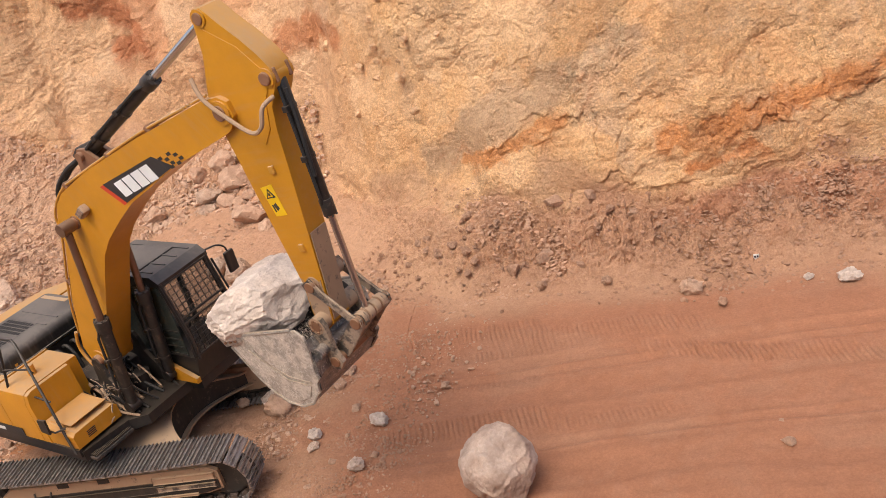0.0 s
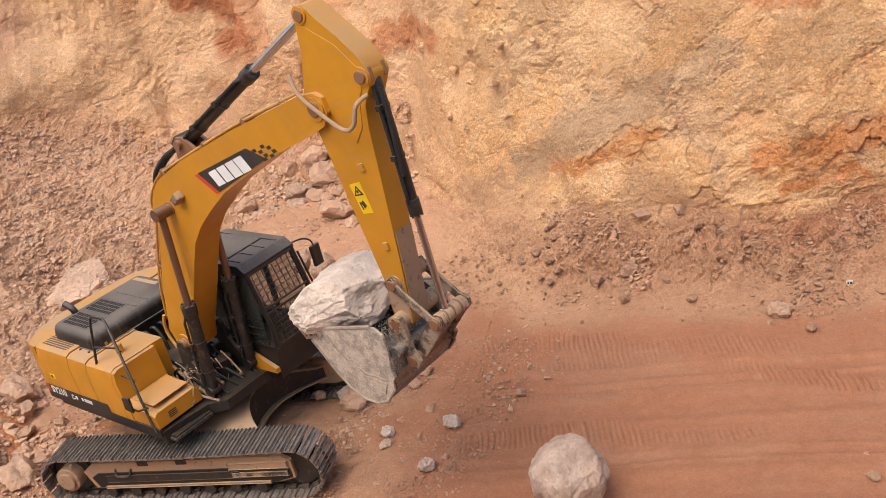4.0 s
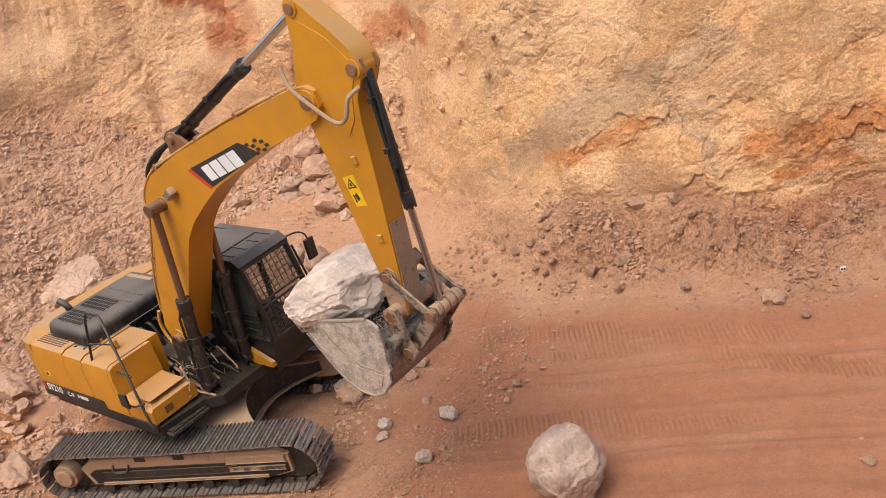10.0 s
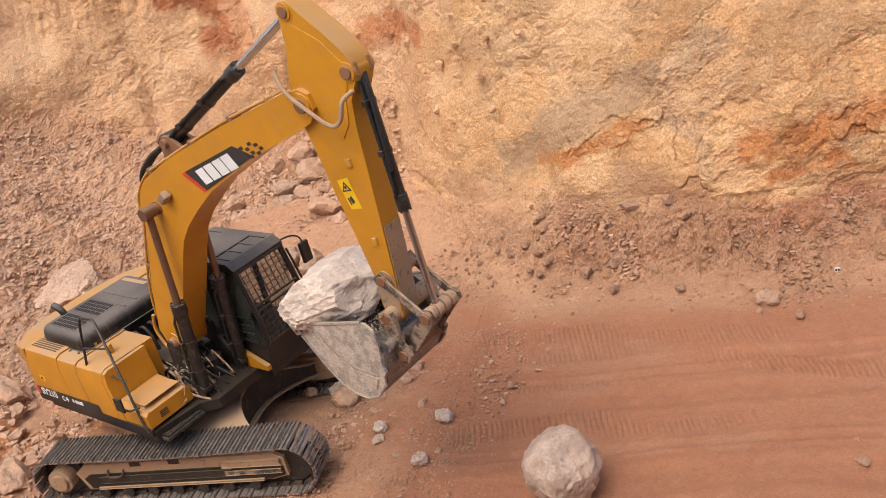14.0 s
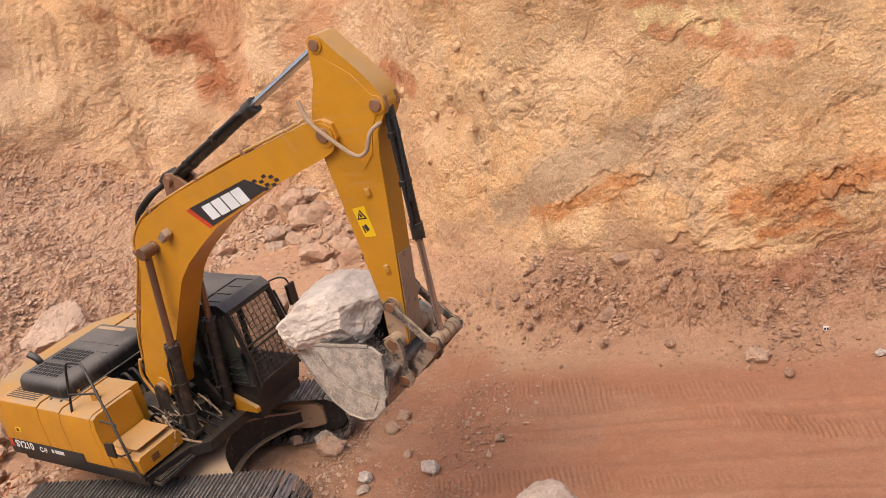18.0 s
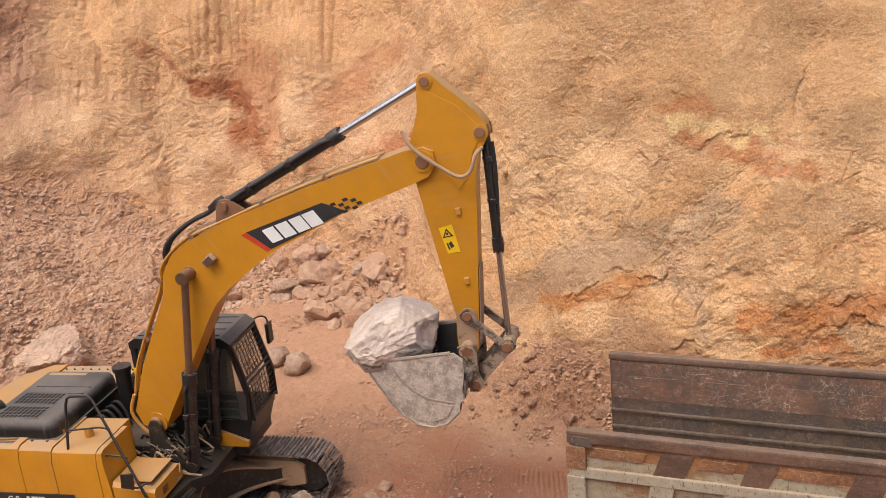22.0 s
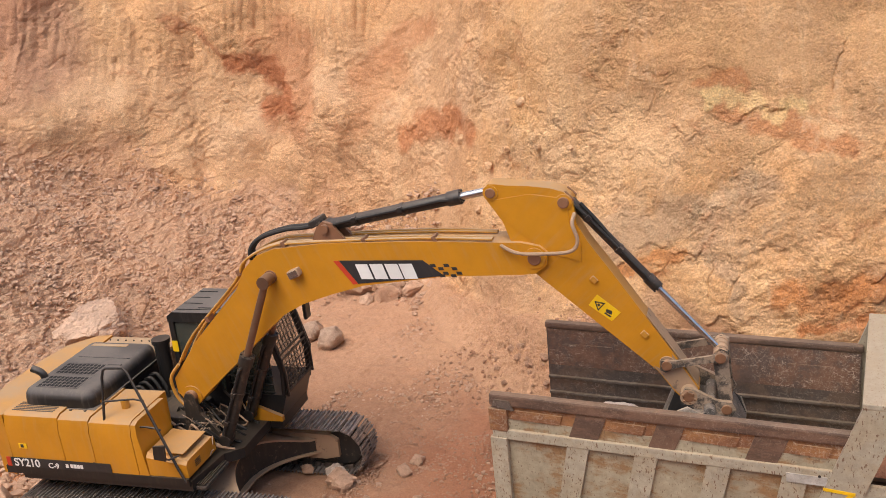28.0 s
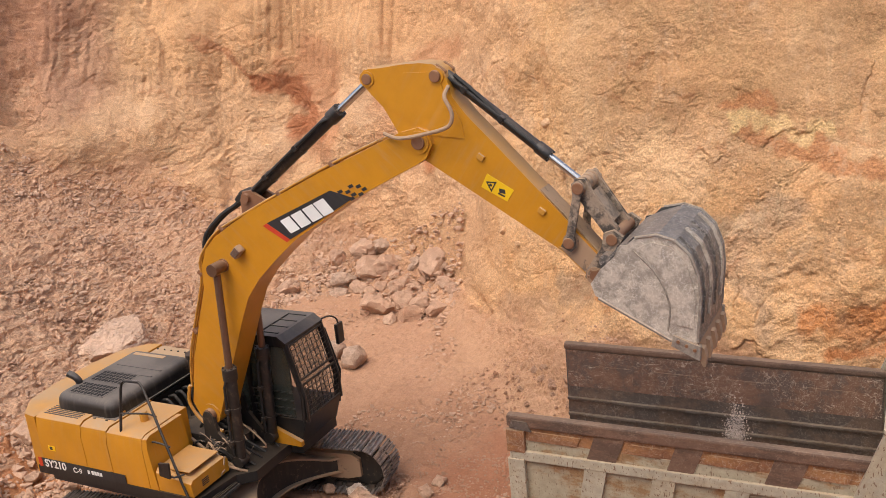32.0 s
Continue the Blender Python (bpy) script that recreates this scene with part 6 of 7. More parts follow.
def build_ram(reach, r_barrel, r_rod, rod_mat, name):
    """A barrel and a rod along +x, each round its own eye."""
    bm = rod((0.05, 0, 0), (reach, 0, 0), r_barrel, 20)
    rod((reach - 0.12, 0, 0), (reach + 0.06, 0, 0), r_barrel * 1.22, 20, bm)
    rod((0, -0.09, 0), (0, 0.09, 0), r_barrel * 1.05, 16, bm)
    barrel = part(name + "_barrel", bevel(bm, 0.008), RAM_BLACK, exc, "black ram barrel", True)
    part("port_pipe", tube([(0.12, -r_barrel - 0.02, 0.02), (0.3, -r_barrel - 0.03, 0.03), (reach - 0.2, -r_barrel - 0.03, 0.03), (reach - 0.08, -r_barrel, 0.0)], 0.02, 7), RUBBER, barrel)
    for u in (0.22, 0.58):
        part("pipe_band", rod((reach * u, 0, 0), (reach * u + 0.045, 0, 0), r_barrel * 1.12, 18), RAM_BLACK, barrel)
        part("pipe_clamp", box(reach * u - 0.01, reach * u + 0.055, -r_barrel - 0.06, -r_barrel + 0.01, -0.01, 0.06, w=0.008), RAM_BLACK, barrel)
    for k in range(6):
        a = k * math.tau / 6
        part("gland_bolt", rod((reach + 0.055, math.cos(a) * r_barrel, math.sin(a) * r_barrel), (reach + 0.08, math.cos(a) * r_barrel, math.sin(a) * r_barrel), 0.014, 6), GREASY, barrel)
    bm = rod((-reach - 0.1, 0, 0), (-0.04, 0, 0), r_rod, 18)
    rod((0, -0.1, 0), (0, 0.1, 0), r_rod * 1.7, 18, bm)
    rd = part(name + "_rod", bm, rod_mat, exc, "ram piston rod", True)
    return barrel, rd


boom_ob, stick_ob, bucket_ob = build_boom(), build_stick(), build_bucket()
rocker_ob, link_ob = build_links()
boom_rams = [build_ram(1.42, 0.088, 0.052, ROD_BROWN, "boom_ram") for _ in (0, 1)]
stick_ram = build_ram(1.85, 0.080, 0.050, CHROME, "stick_ram")
bucket_ram = build_ram(1.52, 0.062, 0.040, CHROME, "bucket_ram")


# ---- dump truck: rear of the bed at x = 0, near wall at y = 0 ----
truck = thing("dump_truck", "old cream dump truck with a rusty open bed", "truck")
WHEELS = []
BW, BL, BT, BF = 2.336, 4.33, 2.413, 0.98  # bed width, length, top, floor


def build_truck():
    # near and far walls
    for side in (0, 1):
        y = 0.0 if side == 0 else BW
        s = -1 if side == 0 else 1  # outwards
        wall = part("bed_side", box(0.0, BL, min(y, y - s * 0.05), max(y, y - s * 0.05), 0.50, BT - 0.03), BED_DARK if side else CREAM_STAINED, truck, "dented dark bed wall" if side else "cream bed wall with peeling paint")
        part("top_rail", box(-0.02, BL + 0.02, min(y + s * 0.05, y - s * 0.07), max(y + s * 0.05, y - s * 0.07), BT - (0.10 if side else 0.165), BT, w=0.03), BROWN_RAIL, wall, "brown painted top rail")
        if side == 0:
            part("rust_band", box(0.10, BL - 0.1, -0.012, -0.002, 2.06, BT - 0.165), RUST, wall, "rusted strip below the rail")
            part("lower_band", box(0.10, BL - 0.1, -0.016, -0.002, 1.92, 2.06), CREAM_STAINED, wall, "stained beige strip above the rail")
            for x0, x1 in ((1.02, 1.50), (2.02, 2.45), (3.15, 3.62)):
                part("patch_plate", plate([(x0, 1.90), (x1 - 0.12, 1.88), (x1 + 0.02, 2.245), (x0 + 0.12, 2.245)], -0.03, -0.014, "y", w=0.005), BROWN_RAIL, wall, "dark welded patch plate")
            for x0, x1 in ((0.25, 0.95), (1.55, 2.0), (2.5, 3.1), (3.65, 4.1)):
                part("rust_ledge", plate([(x0, 2.07), (x1 - 0.05, 2.06), (x1, 2.19), (x0 + 0.05, 2.20)], -0.03, -0.012, "y", w=0.008), RUST, wall)
            part("middle_rail", box(0.0, BL, -0.06, 0.0, 1.78, 1.92, w=0.015), CREAM, wall, "cream rail with chipped paint")
            part("rear_post", box(-0.03, 0.20, -0.075, 0.0, 0.47, 1.80, w=0.012), CREAM, wall, "spattered cream rear post")
            part("rear_post_top", box(-0.03, 0.22, -0.07, 0.0, 1.90, BT - 0.2, w=0.012), RUST, wall)
            for k in range(5):
                x0 = 0.98 + k * 0.86
                part("side_rib", plate([(x0 - 0.20, 0.62), (x0 + 0.06, 0.62), (x0 + 0.30, 1.79), (x0 + 0.02, 1.79)], -0.055, 0.0, "y", w=0.012), CREAM, wall)
            part("bottom_rail", box(0.0, BL, -0.05, 0.0, 0.47, 0.62, w=0.012), CREAM, wall)
            part("reflector_strip", box(0.2, 0.85, -0.056, -0.05, 0.60, 0.64), SIGN_YELLOW, wall)
            part("corner_cap", plate([(0.02, BT - 0.17), (0.32, BT - 0.2), (0.26, BT - 0.07), (0.06, BT - 0.06)], -0.068, -0.05, "y", w=0.004), BED_RIB, wall, "bent corner plate")
            part("notice_plate", box(3.62, 4.06, -0.068, -0.06, 1.72, 1.84, w=0.003), OLD_WHITE, wall, "faded white notice plate")
            part("arrow_mark", box(4.15, 4.45, -0.085, -0.08, 1.70, 1.75), SIGN_YELLOW, wall)
        else:
            for z in (1.53, 1.27, 1.05):
                part("wall_rib", box(0.0, BL, BW - 0.10, BW - 0.048, z - 0.02, z + 0.02, w=0.008), BED_RIB, wall, "bright worn rib")
            part("rust_panel", box(0.02, BL - 0.02, BW - 0.056, BW - 0.049, 1.72, BT - 0.11), RUST_PANEL, wall, "rust-brown upper panel")
            for k in range(4):
                part("dent_panel", box(0.35 + k * 1.0, 1.0 + k * 1.0, BW - 0.062, BW - 0.055, 1.80, 2.08, w=0.004), RUST_PANEL, wall)
    part("bed_floor", box(0.0, BL, 0.05, BW - 0.05, BF - 0.06, BF), BED_DARK, truck, "scraped steel bed floor")
    # head board with a guard towards the cab, and the slanted front posts
    head = part("headboard", box(BL + 0.06, BL + 0.14, 0.0, BW, 0.9, 2.78, w=0.015), CREAM, truck, "cream headboard")
    part("cab_guard", box(BL + 0.06, BL + 1.0, -0.09, BW + 0.09, 2.76, 2.83, w=0.015), CREAM, head)
    for y in (-0.09, BW + 0.01):
        part("slanted_post", plate([(3.72, 0.80), (4.14, 0.80), (4.72, 2.45), (4.72, 2.76), (4.40, 2.76)], y, y + 0.08, "y", w=0.015), CREAM, head, "slanted cream corner post")
    part("post_mark", plate([(4.02, 1.72), (4.36, 1.70), (4.36, 1.66), (4.02, 1.68)], -0.097, -0.091, "y"), SIGN_YELLOW, head)
    part("post_mark", plate([(4.28, 1.66), (4.34, 1.66), (4.20, 1.42), (4.14, 1.42)], -0.097, -0.091, "y"), SIGN_YELLOW, head)
    part("bolt", rod((3.98, -0.10, 1.86), (3.98, -0.088, 1.86), 0.018, 8), GREASY, head)
    # chassis, axles, wheels
    for y in (0.75, BW - 0.85):
        part("chassis_beam", box(-0.1, 7.2, y, y + 0.1, 0.66, 0.91, w=0.01), BLACK, truck)
    for x in (0.95, 2.25, 5.9):
        part("axle", rod((x, 0.2, 0.5), (x, BW - 0.2, 0.5), 0.09, 12), BLACK, truck)
        for y in (0.12, BW - 0.42):
            bm = rod((x, y, 0.5), (x, y + 0.3, 0.5), 0.5, 32)
            wheel = part("wheel", bevel(bm, 0.05), TYRE, truck, "dusty black tyre", True)
            part("rim", rod((x, y - 0.005, 0.5), (x, y + 0.305, 0.5), 0.27, 24), BED_RIB, wheel)
            WHEELS.append((wheel, x, y))
    # cab block behind the headboard, beyond the bed
    part("cab_shell", box(BL + 0.5, BL + 2.3, 0.05, BW - 0.05, 0.9, 2.70, w=0.10), CREAM, truck, "cream truck cab")


build_truck()


# ---- loose rock ----
def rock_mesh(name, seed, size, sub=3, cuts=14, rough=0.07, mat=GREY_ROCK, deep=0.70, square=2.0):
    """A broken stone: a ball cut by random planes, then roughened. size: half-widths."""
    rng = random.Random(seed)
    bm = bmesh.new()
    bmesh.ops.create_icosphere(bm, subdivisions=sub, radius=1.0)
    u = np.array([v.co[:] for v in bm.verts])
    u /= np.linalg.norm(u, axis=1)[:, None]
    r = 1.12 / (np.abs(u) ** square).sum(1) ** (1 / square)
    for _ in range(cuts):
        n = Vector((rng.gauss(0, 1), rng.gauss(0, 1), rng.gauss(0, 1))).normalized()
        c = u @ np.array(n[:])
        r = np.where(c > 0.05, np.minimum(r, rng.uniform(deep, deep + 0.3) / np.maximum(c, 0.05)), r)
    p = u * r[:, None]
    k = seed % 97
    p *= (1 + rough * fbm(p[:, 0] * 2.2 + k, p[:, 1] * 2.2, p[:, 2] * 2.2, 4, 0.6, 201) + 0.4 * rough * fbm(p[:, 0] * 9 + k, p[:, 1] * 9, p[:, 2] * 9, 3, 0.6, 211))[:, None]
    if sub > 4:
        p *= (1 + 1.1 * rough * terrace(fbm(p[:, 0] * 1.9 + k, p[:, 1] * 1.9, p[:, 2] * 1.9, 4, 0.5, 221), 3.0, 0.15) + 0.25 * rough * terrace(fbm(p[:, 0] * 7 + k, p[:, 1] * 7, p[:, 2] * 7, 3, 0.6, 225), 2.0, 0.2))[:, None]
    p *= np.array(size)
    for v, c in zip(bm.verts, p):
        v.co = c
    me = bpy.data.meshes.new(name)
    bm.to_mesh(me)
    bm.free()
    me.shade_smooth()
    me.set_sharp_from_angle(angle=radians(22 if sub < 5 else 26))
    me.materials.append(mat)
    return me


def drop(name, me, x, y, sink, turn, label, group="", scale=1.0, tilt=0.0):
    """Sets a stone on the ground, a little sunk in."""
    ob = tagged(new(name, me), label, "rock", group)
    zs = np.empty(len(me.vertices) * 3, np.float32)
    me.vertices.foreach_get("co", zs)
    rot = Matrix.Rotation(radians(turn), 4, "Z") @ Matrix.Rotation(radians(tilt), 4, "X")
    low = min((rot @ Vector(c)).z for c in zs.reshape(-1, 3)[:: max(1, len(zs) // 900)]) * scale
    ob.matrix_basis = Matrix.Translation((x, y, loc_height(x, y) - low - sink)) @ rot @ Matrix.Diagonal((scale, scale, scale, 1))
    return ob


drop("boulder", rock_mesh("boulder", 5, (0.455, 0.455, 0.49), 6, 60, 0.035, GREY_ROCK, 0.94), 5.69, -1.74, 0.15, 20, "round pale grey boulder lying on the road")
load = tagged(new("boulder", rock_mesh("load_boulder", 23, (0.34, 0.60, 0.47), 6, 16, 0.028, PALE_ROCK, 1.0, 7.0)), "large pale limestone boulder carried in the excavator bucket", "rock")
small = [rock_mesh("stone", 40 + k, (1.2, 1.0, 0.85), 4, 16, 0.15, m, 0.62) for k, m in enumerate((GREY_STONE, PALE_STONE, TAN_ROCK, BROWN_ROCK, EARTH_CLOD))]
# single stones that stand out on the floor: x, y, size, kind
for x, y, s, k in ((2.67, -0.18, 0.14, 1), (2.74, -0.45, 0.11, 0), (3.69, 0.01, 0.16, 1), (3.51, -1.0, 0.14, 0), (3.1, -0.80, 0.07, 2), (2.77, 1.12, 0.16, 2), (2.87, 1.46, 0.15, 2), (3.22, 0.40, 0.10, 2), (1.87, 0.66, 0.27, 2), (1.66, 0.95, 0.16, 1), (1.16, 0.93, 0.14, 2),
                   (2.41, 0.36, 0.06, 2), (3.21, -0.23, 0.05, 2), (3.73, -0.75, 0.07, 2), (2.85, -1.29, 0.06, 2), (4.58, 0.72, 0.08, 2), (9.21, -1.46, 0.10, 2), (9.19, -1.05, 0.06, 2), (8.84, 1.9, 0.11, 3), (7.1, 2.95, 0.12, 3), (6.0, 3.1, 0.13, 3)):
    drop("stone", small[k], x, y, s * 0.2, random.uniform(0, 360), "loose angular stone lying on the quarry floor", "loose stones", s * 0.78)
big = [rock_mesh("block", 70 + k, (1.25, 1.0, 0.9), 4, 13, 0.09, m, 0.5) for k, m in enumerate((TAN_ROCK, TAN_ROCK, BROWN_ROCK))]
drop("rock_block", rock_mesh("rock_block", 93, (0.72, 0.72, 0.50), 6, 16, 0.06, PINK_ROCK, 0.80, 2.8), -5.65, 4.75, 0.44, -30, "big pale tan rock sticking out of the rubble slope")
for i, (x, y, s) in enumerate(((-1.13, 8.45, 0.46), (-0.74, 9.2, 0.34), (-0.12, 8.85, 0.40), (-0.22, 8.2, 0.34), (-0.62, 7.96, 0.22), (0.42, 8.45, 0.34), (0.41, 9.2, 0.28), (-1.57, 9.7, 0.22), (-0.86, 9.7, 0.24), (-0.28, 9.8, 0.26), (0.9, 8.35, 0.16), (-1.74, 9.4, 0.2),
                               (-0.55, 8.75, 0.2), (0.15, 9.5, 0.2), (-1.2, 9.95, 0.18), (0.05, 8.35, 0.18), (-0.5, 9.5, 0.18), (0.65, 8.9, 0.18), (-1.45, 8.9, 0.16))):
    drop("rubble_block", big[2 if i == 3 else i % 2], x, y, s * 0.42, i * 67, "tan rubble block heaped at the foot of the wall", "rubble pile", s * 0.82, i * 23 % 50)
lumps = [rock_mesh("pile_lump", 120 + k, (1.15, 1.0, 0.9), 4, 22, 0.10, m, 0.68) for k, m in enumerate((PINK_ROCK, TAN_ROCK, TAN_ROCK))]
for i, (x, y, s) in enumerate(((-2.66, 9.85, 0.40), (-2.02, 10.15, 0.46), (-2.12, 9.65, 0.28), (-2.55, 9.45, 0.26), (-3.2, 9.35, 0.22), (-3.85, 9.2, 0.30), (-1.36, 8.85, 0.36), (-1.72, 9.55, 0.24), (-1.45, 10.2, 0.36), (-1.9, 10.8, 0.34), (-2.35, 10.6, 0.42), (-0.15, 9.95, 0.48), (-0.7, 10.2, 0.30), (-1.0, 9.6, 0.26), (-2.9, 10.3, 0.30))):
    drop("rubble_block", lumps[i % 3], x, y, s * 0.8, i * 71, "rounded pale lump in the rubble heap by the wall", "rubble pile", s * 0.85, i * 31 % 60 - 30)
rng = random.Random(7)
for x, y, s in ((-0.42, 5.55, 0.27), (-1.0, 5.9, 0.24)):
    drop("boulder", rock_mesh("floor_boulder", int(90 + s * 10), (1.1, 1.0, 0.9), 4, 26, 0.07, PINK_ROCK, 0.8), x, y, s * 0.3, 40, "rounded pinkish boulder on the quarry floor", "floor boulders", s)
wedged = [rock_mesh("lump", 80 + k, (1.2, 1.0, 0.9), 3, 16, 0.09, LUMP_ROCK, 0.5) for k in range(3)]
for i in range(16):
    x = rng.gauss(3.4, 0.9)
    y = float(face_foot(np.array([x]))[0]) + 0.95 + rng.gauss(0, 0.45)
    s = 0.04 + 0.10 * rng.random() ** 2
    drop("rock_lump", wedged[i % 3], x, y, s * 1.6, rng.uniform(0, 360), "ochre lump of rock wedged in the cut face", "lumps in the cut face", s, rng.uniform(-40, 40))
for i in range(44):
    x, y, s = rng.gauss(4.25, 0.42), rng.gauss(4.1, 0.35), 0.025 + 0.075 * rng.random() ** 2
    drop("rubble_stone", small[3], x, y, s * 0.3, rng.uniform(0, 360), "brown stone in a heap on the talus", "talus heap", s)
for x, y, s, k in ((6.36, 4.38, 0.26, 2), (7.31, 4.05, 0.17, 2), (7.05, 3.85, 0.15, 2), (5.54, 3.49, 0.22, 2), (6.08, 3.57, 0.24, 2), (7.7, 3.9, 0.2, 2), (5.3, 4.3, 0.12, 2), (7.0, 4.35, 0.2, 2), (8.0, 4.15, 0.16, 2), (6.7, 3.3, 0.13, 2)):
    drop("rubble_block", big[k], x, y, s * 0.45, rng.uniform(0, 360), "brown rock half buried in the talus", "talus rocks", s * 0.62, rng.uniform(-30, 30))
for x, y, s, k in ((10.16, 2.31, 0.07, 1), (10.73, 2.13, 0.14, 1), (8.42, 2.45, 0.16, 2), (9.08, 10.1, 0.3, 2), (9.88, 10.8, 0.35, 2), (10.86, 10.9, 0.3, 2), (4.05, 11.3, 0.3, 2)):
    drop("stone", small[k], x, y, s * 0.3, rng.uniform(0, 360), "pale angular stone lying on bare earth", "loose stones", s)
for x, y, s, k in ((-5.0, 1.25, 0.42, 0), (-3.5, -0.9, 0.40, 0), (-4.2, 0.3, 0.2, 1), (-3.7, 0.6, 0.16, 2), (-3.3, 0.15, 0.14, 0), (-4.6, 0.9, 0.22, 1), (-3.9, 1.4, 0.18, 2), (-4.3, 1.9, 0.2, 0), (-3.0, 0.6, 0.12, 2), (-2.9, -1.6, 0.15, 0), (-3.6, -1.7, 0.25, 0), (-4.9, 2.6, 0.22, 1), (-4.4, -0.5, 0.3, 0), (-3.4, 1.0, 0.1, 1), (-3.1, -0.4, 0.11, 0)):
    drop("rubble_block", big[0 if k == 1 else k], x, y, s * 0.4, rng.uniform(0, 360), "angular tan rock lying in loose orange soil", "rocks behind the track", s * 0.8, rng.uniform(-25, 25))
tag = thing("survey_tag", "small white marker tag stuck in the talus", "marker")
part("tag_plate", box(9.45, 9.54, 2.88, 2.895, loc_height(9.5, 2.89) - 0.02, loc_height(9.5, 2.89) + 0.07, w=0.003), WHITE, tag)
part("tag_mark", box(9.462, 9.488, 2.874, 2.879, loc_height(9.5, 2.89) + 0.015, loc_height(9.5, 2.89) + 0.05), CHARCOAL, tag)
part("tag_mark", box(9.502, 9.528, 2.874, 2.879, loc_height(9.5, 2.89) + 0.015, loc_height(9.5, 2.89) + 0.05), CHARCOAL, tag)


def scatter(name, label, count, place, sizes, mat, seed):
    """Gravel as one object of many small stones."""
    rg = np.random.default_rng(seed)
    bm = bmesh.new()
    bmesh.ops.create_icosphere(bm, subdivisions=1, radius=1.0)
    v0 = np.array([v.co[:] for v in bm.verts])
    f0 = np.array([[v.index for v in f.verts] for f in bm.faces])
    bm.free()
    xy = place(rg, count)
    h = quarry_height(xy[:, 0].copy(), xy[:, 1].copy())[0]
    s = sizes[0] * (sizes[1] / sizes[0]) ** (rg.random(count) ** 2.2)
    V = v0[None] * (1 + rg.uniform(-0.42, 0.42, (count, len(v0), 1)))
    V = V * (s[:, None, None] * rg.uniform((0.7, 0.65, 0.5), (1.3, 1.1, 0.95), (count, 1, 3)))
    a = rg.uniform(0, math.tau, count)
    c, sn = np.cos(a)[:, None], np.sin(a)[:, None]
    V = np.stack([V[..., 0] * c - V[..., 1] * sn, V[..., 0] * sn + V[..., 1] * c, V[..., 2]], -1)
    V += np.stack([xy[:, 0], xy[:, 1], h + s * 0.15], -1)[:, None]
    F = (f0[None] + (np.arange(count) * len(v0))[:, None, None]).reshape(-1, 3)
    me = bpy.data.meshes.new(name)
    V = V.reshape(-1, 3)
    me.vertices.add(len(V))
    me.vertices.foreach_set("co", V.astype(np.float32).ravel())
    me.loops.add(F.size)
    me.loops.foreach_set("vertex_index", F.astype(np.int32).ravel())
    me.polygons.add(len(F))
    me.polygons.foreach_set("loop_start", np.arange(0, F.size, 3, dtype=np.int32))
    me.update(calc_edges=True)
    me.shade_flat()
    ob = link(name, me, mat)
    return tagged(ob, label, "gravel", kind="stuff")


def keep(rg, n, x0, x1, y0, y1, test):
    out = np.zeros((0, 2))
    while len(out) < n:
        p = np.column_stack([rg.uniform(x0, x1, n), rg.uniform(y0, y1, n)])
        d = foot_distance(p[:, 0], p[:, 1])
        out = np.vstack([out, p[test(p[:, 0], p[:, 1], d) > rg.random(n)]])
    return out[:n]


scatter("talus_gravel", "brown clods scattered over the talus", 9000, lambda r, n: keep(r, n, 0, 13.5, 2.0, 5.6, lambda x, y, d: step(-0.8, 0.5, d) * (d < 1.7) * (0.3 + 0.7 * step(-0.1, 0.4, vnoise(x * 1.1, y * 1.1, x * 0, 301))) * (0.25 + 0.75 * step(6.8, 7.8, x))), (0.006, 0.05), EARTH_CLOD, 1)
scatter("talus_heap_gravel", "tan broken stones heaped on the talus", 1500, lambda r, n: keep(r, n, 3.0, 6.6, 3.0, 4.9, lambda x, y, d: step(-0.3, 0.3, d) * step(-0.25, 0.3, vnoise(x * 1.4 + 4, y * 1.4, x * 0, 341))), (0.008, 0.055), HEAP_STONE, 8)
scatter("slope_rubble", "loose tan rubble covering the slope", 26000, lambda r, n: keep(r, n, -12, -2.5, -4, 12, lambda x, y, d: step(-0.2, 0.5, d) * (d < 7) * (y < face_foot(x) + 0.3)), (0.009, 0.08), TAN_ROCK, 2)
scatter("floor_gravel", "small gravel strewn over the quarry floor", 10000, lambda r, n: keep(r, n, -4, 5.2, -3.5, 9.2, lambda x, y, d: (d < 0) * (0.15 + 0.85 * step(5.2, 3.0, x)) * step(-0.3, 0.5, vnoise(x * 0.9, y * 0.9, x * 0, 311))), (0.007, 0.05), TAN_ROCK, 3)
scatter("rear_rubble", "angular stones tipped behind the crawler track", 1500, lambda r, n: keep(r, n, -5.4, -2.5, -2.6, 2.2, lambda x, y, d: step(-0.5, 0.3, vnoise(x * 1.2, y * 1.2, x * 0, 331)) * (np.abs(y + 1.217) > 0.4) + 0.0), (0.015, 0.12), TAN_ROCK, 6)
scatter("road_edge_gravel", "fine gravel crushed along the edge of the road", 13000, lambda r, n: keep(r, n, 1.6, 4.6, -2.6, 3.6, lambda x, y, d: (d < 0.1) * step(4.9, 3.7, x) * (0.3 + 0.7 * step(-0.2, 0.35, vnoise(x * 1.3, y * 1.3, x * 0, 321)))), (0.005, 0.032), EARTH_CLOD, 5)
scatter("wall_foot_rubble", "broken stones at the foot of the wall", 2600, lambda r, n: keep(r, n, -4, 0.9, 4.5, 11, lambda x, y, d: step(-0.6, 0.1, d) * (d < 1.3)), (0.012, 0.10), TAN_ROCK, 4)


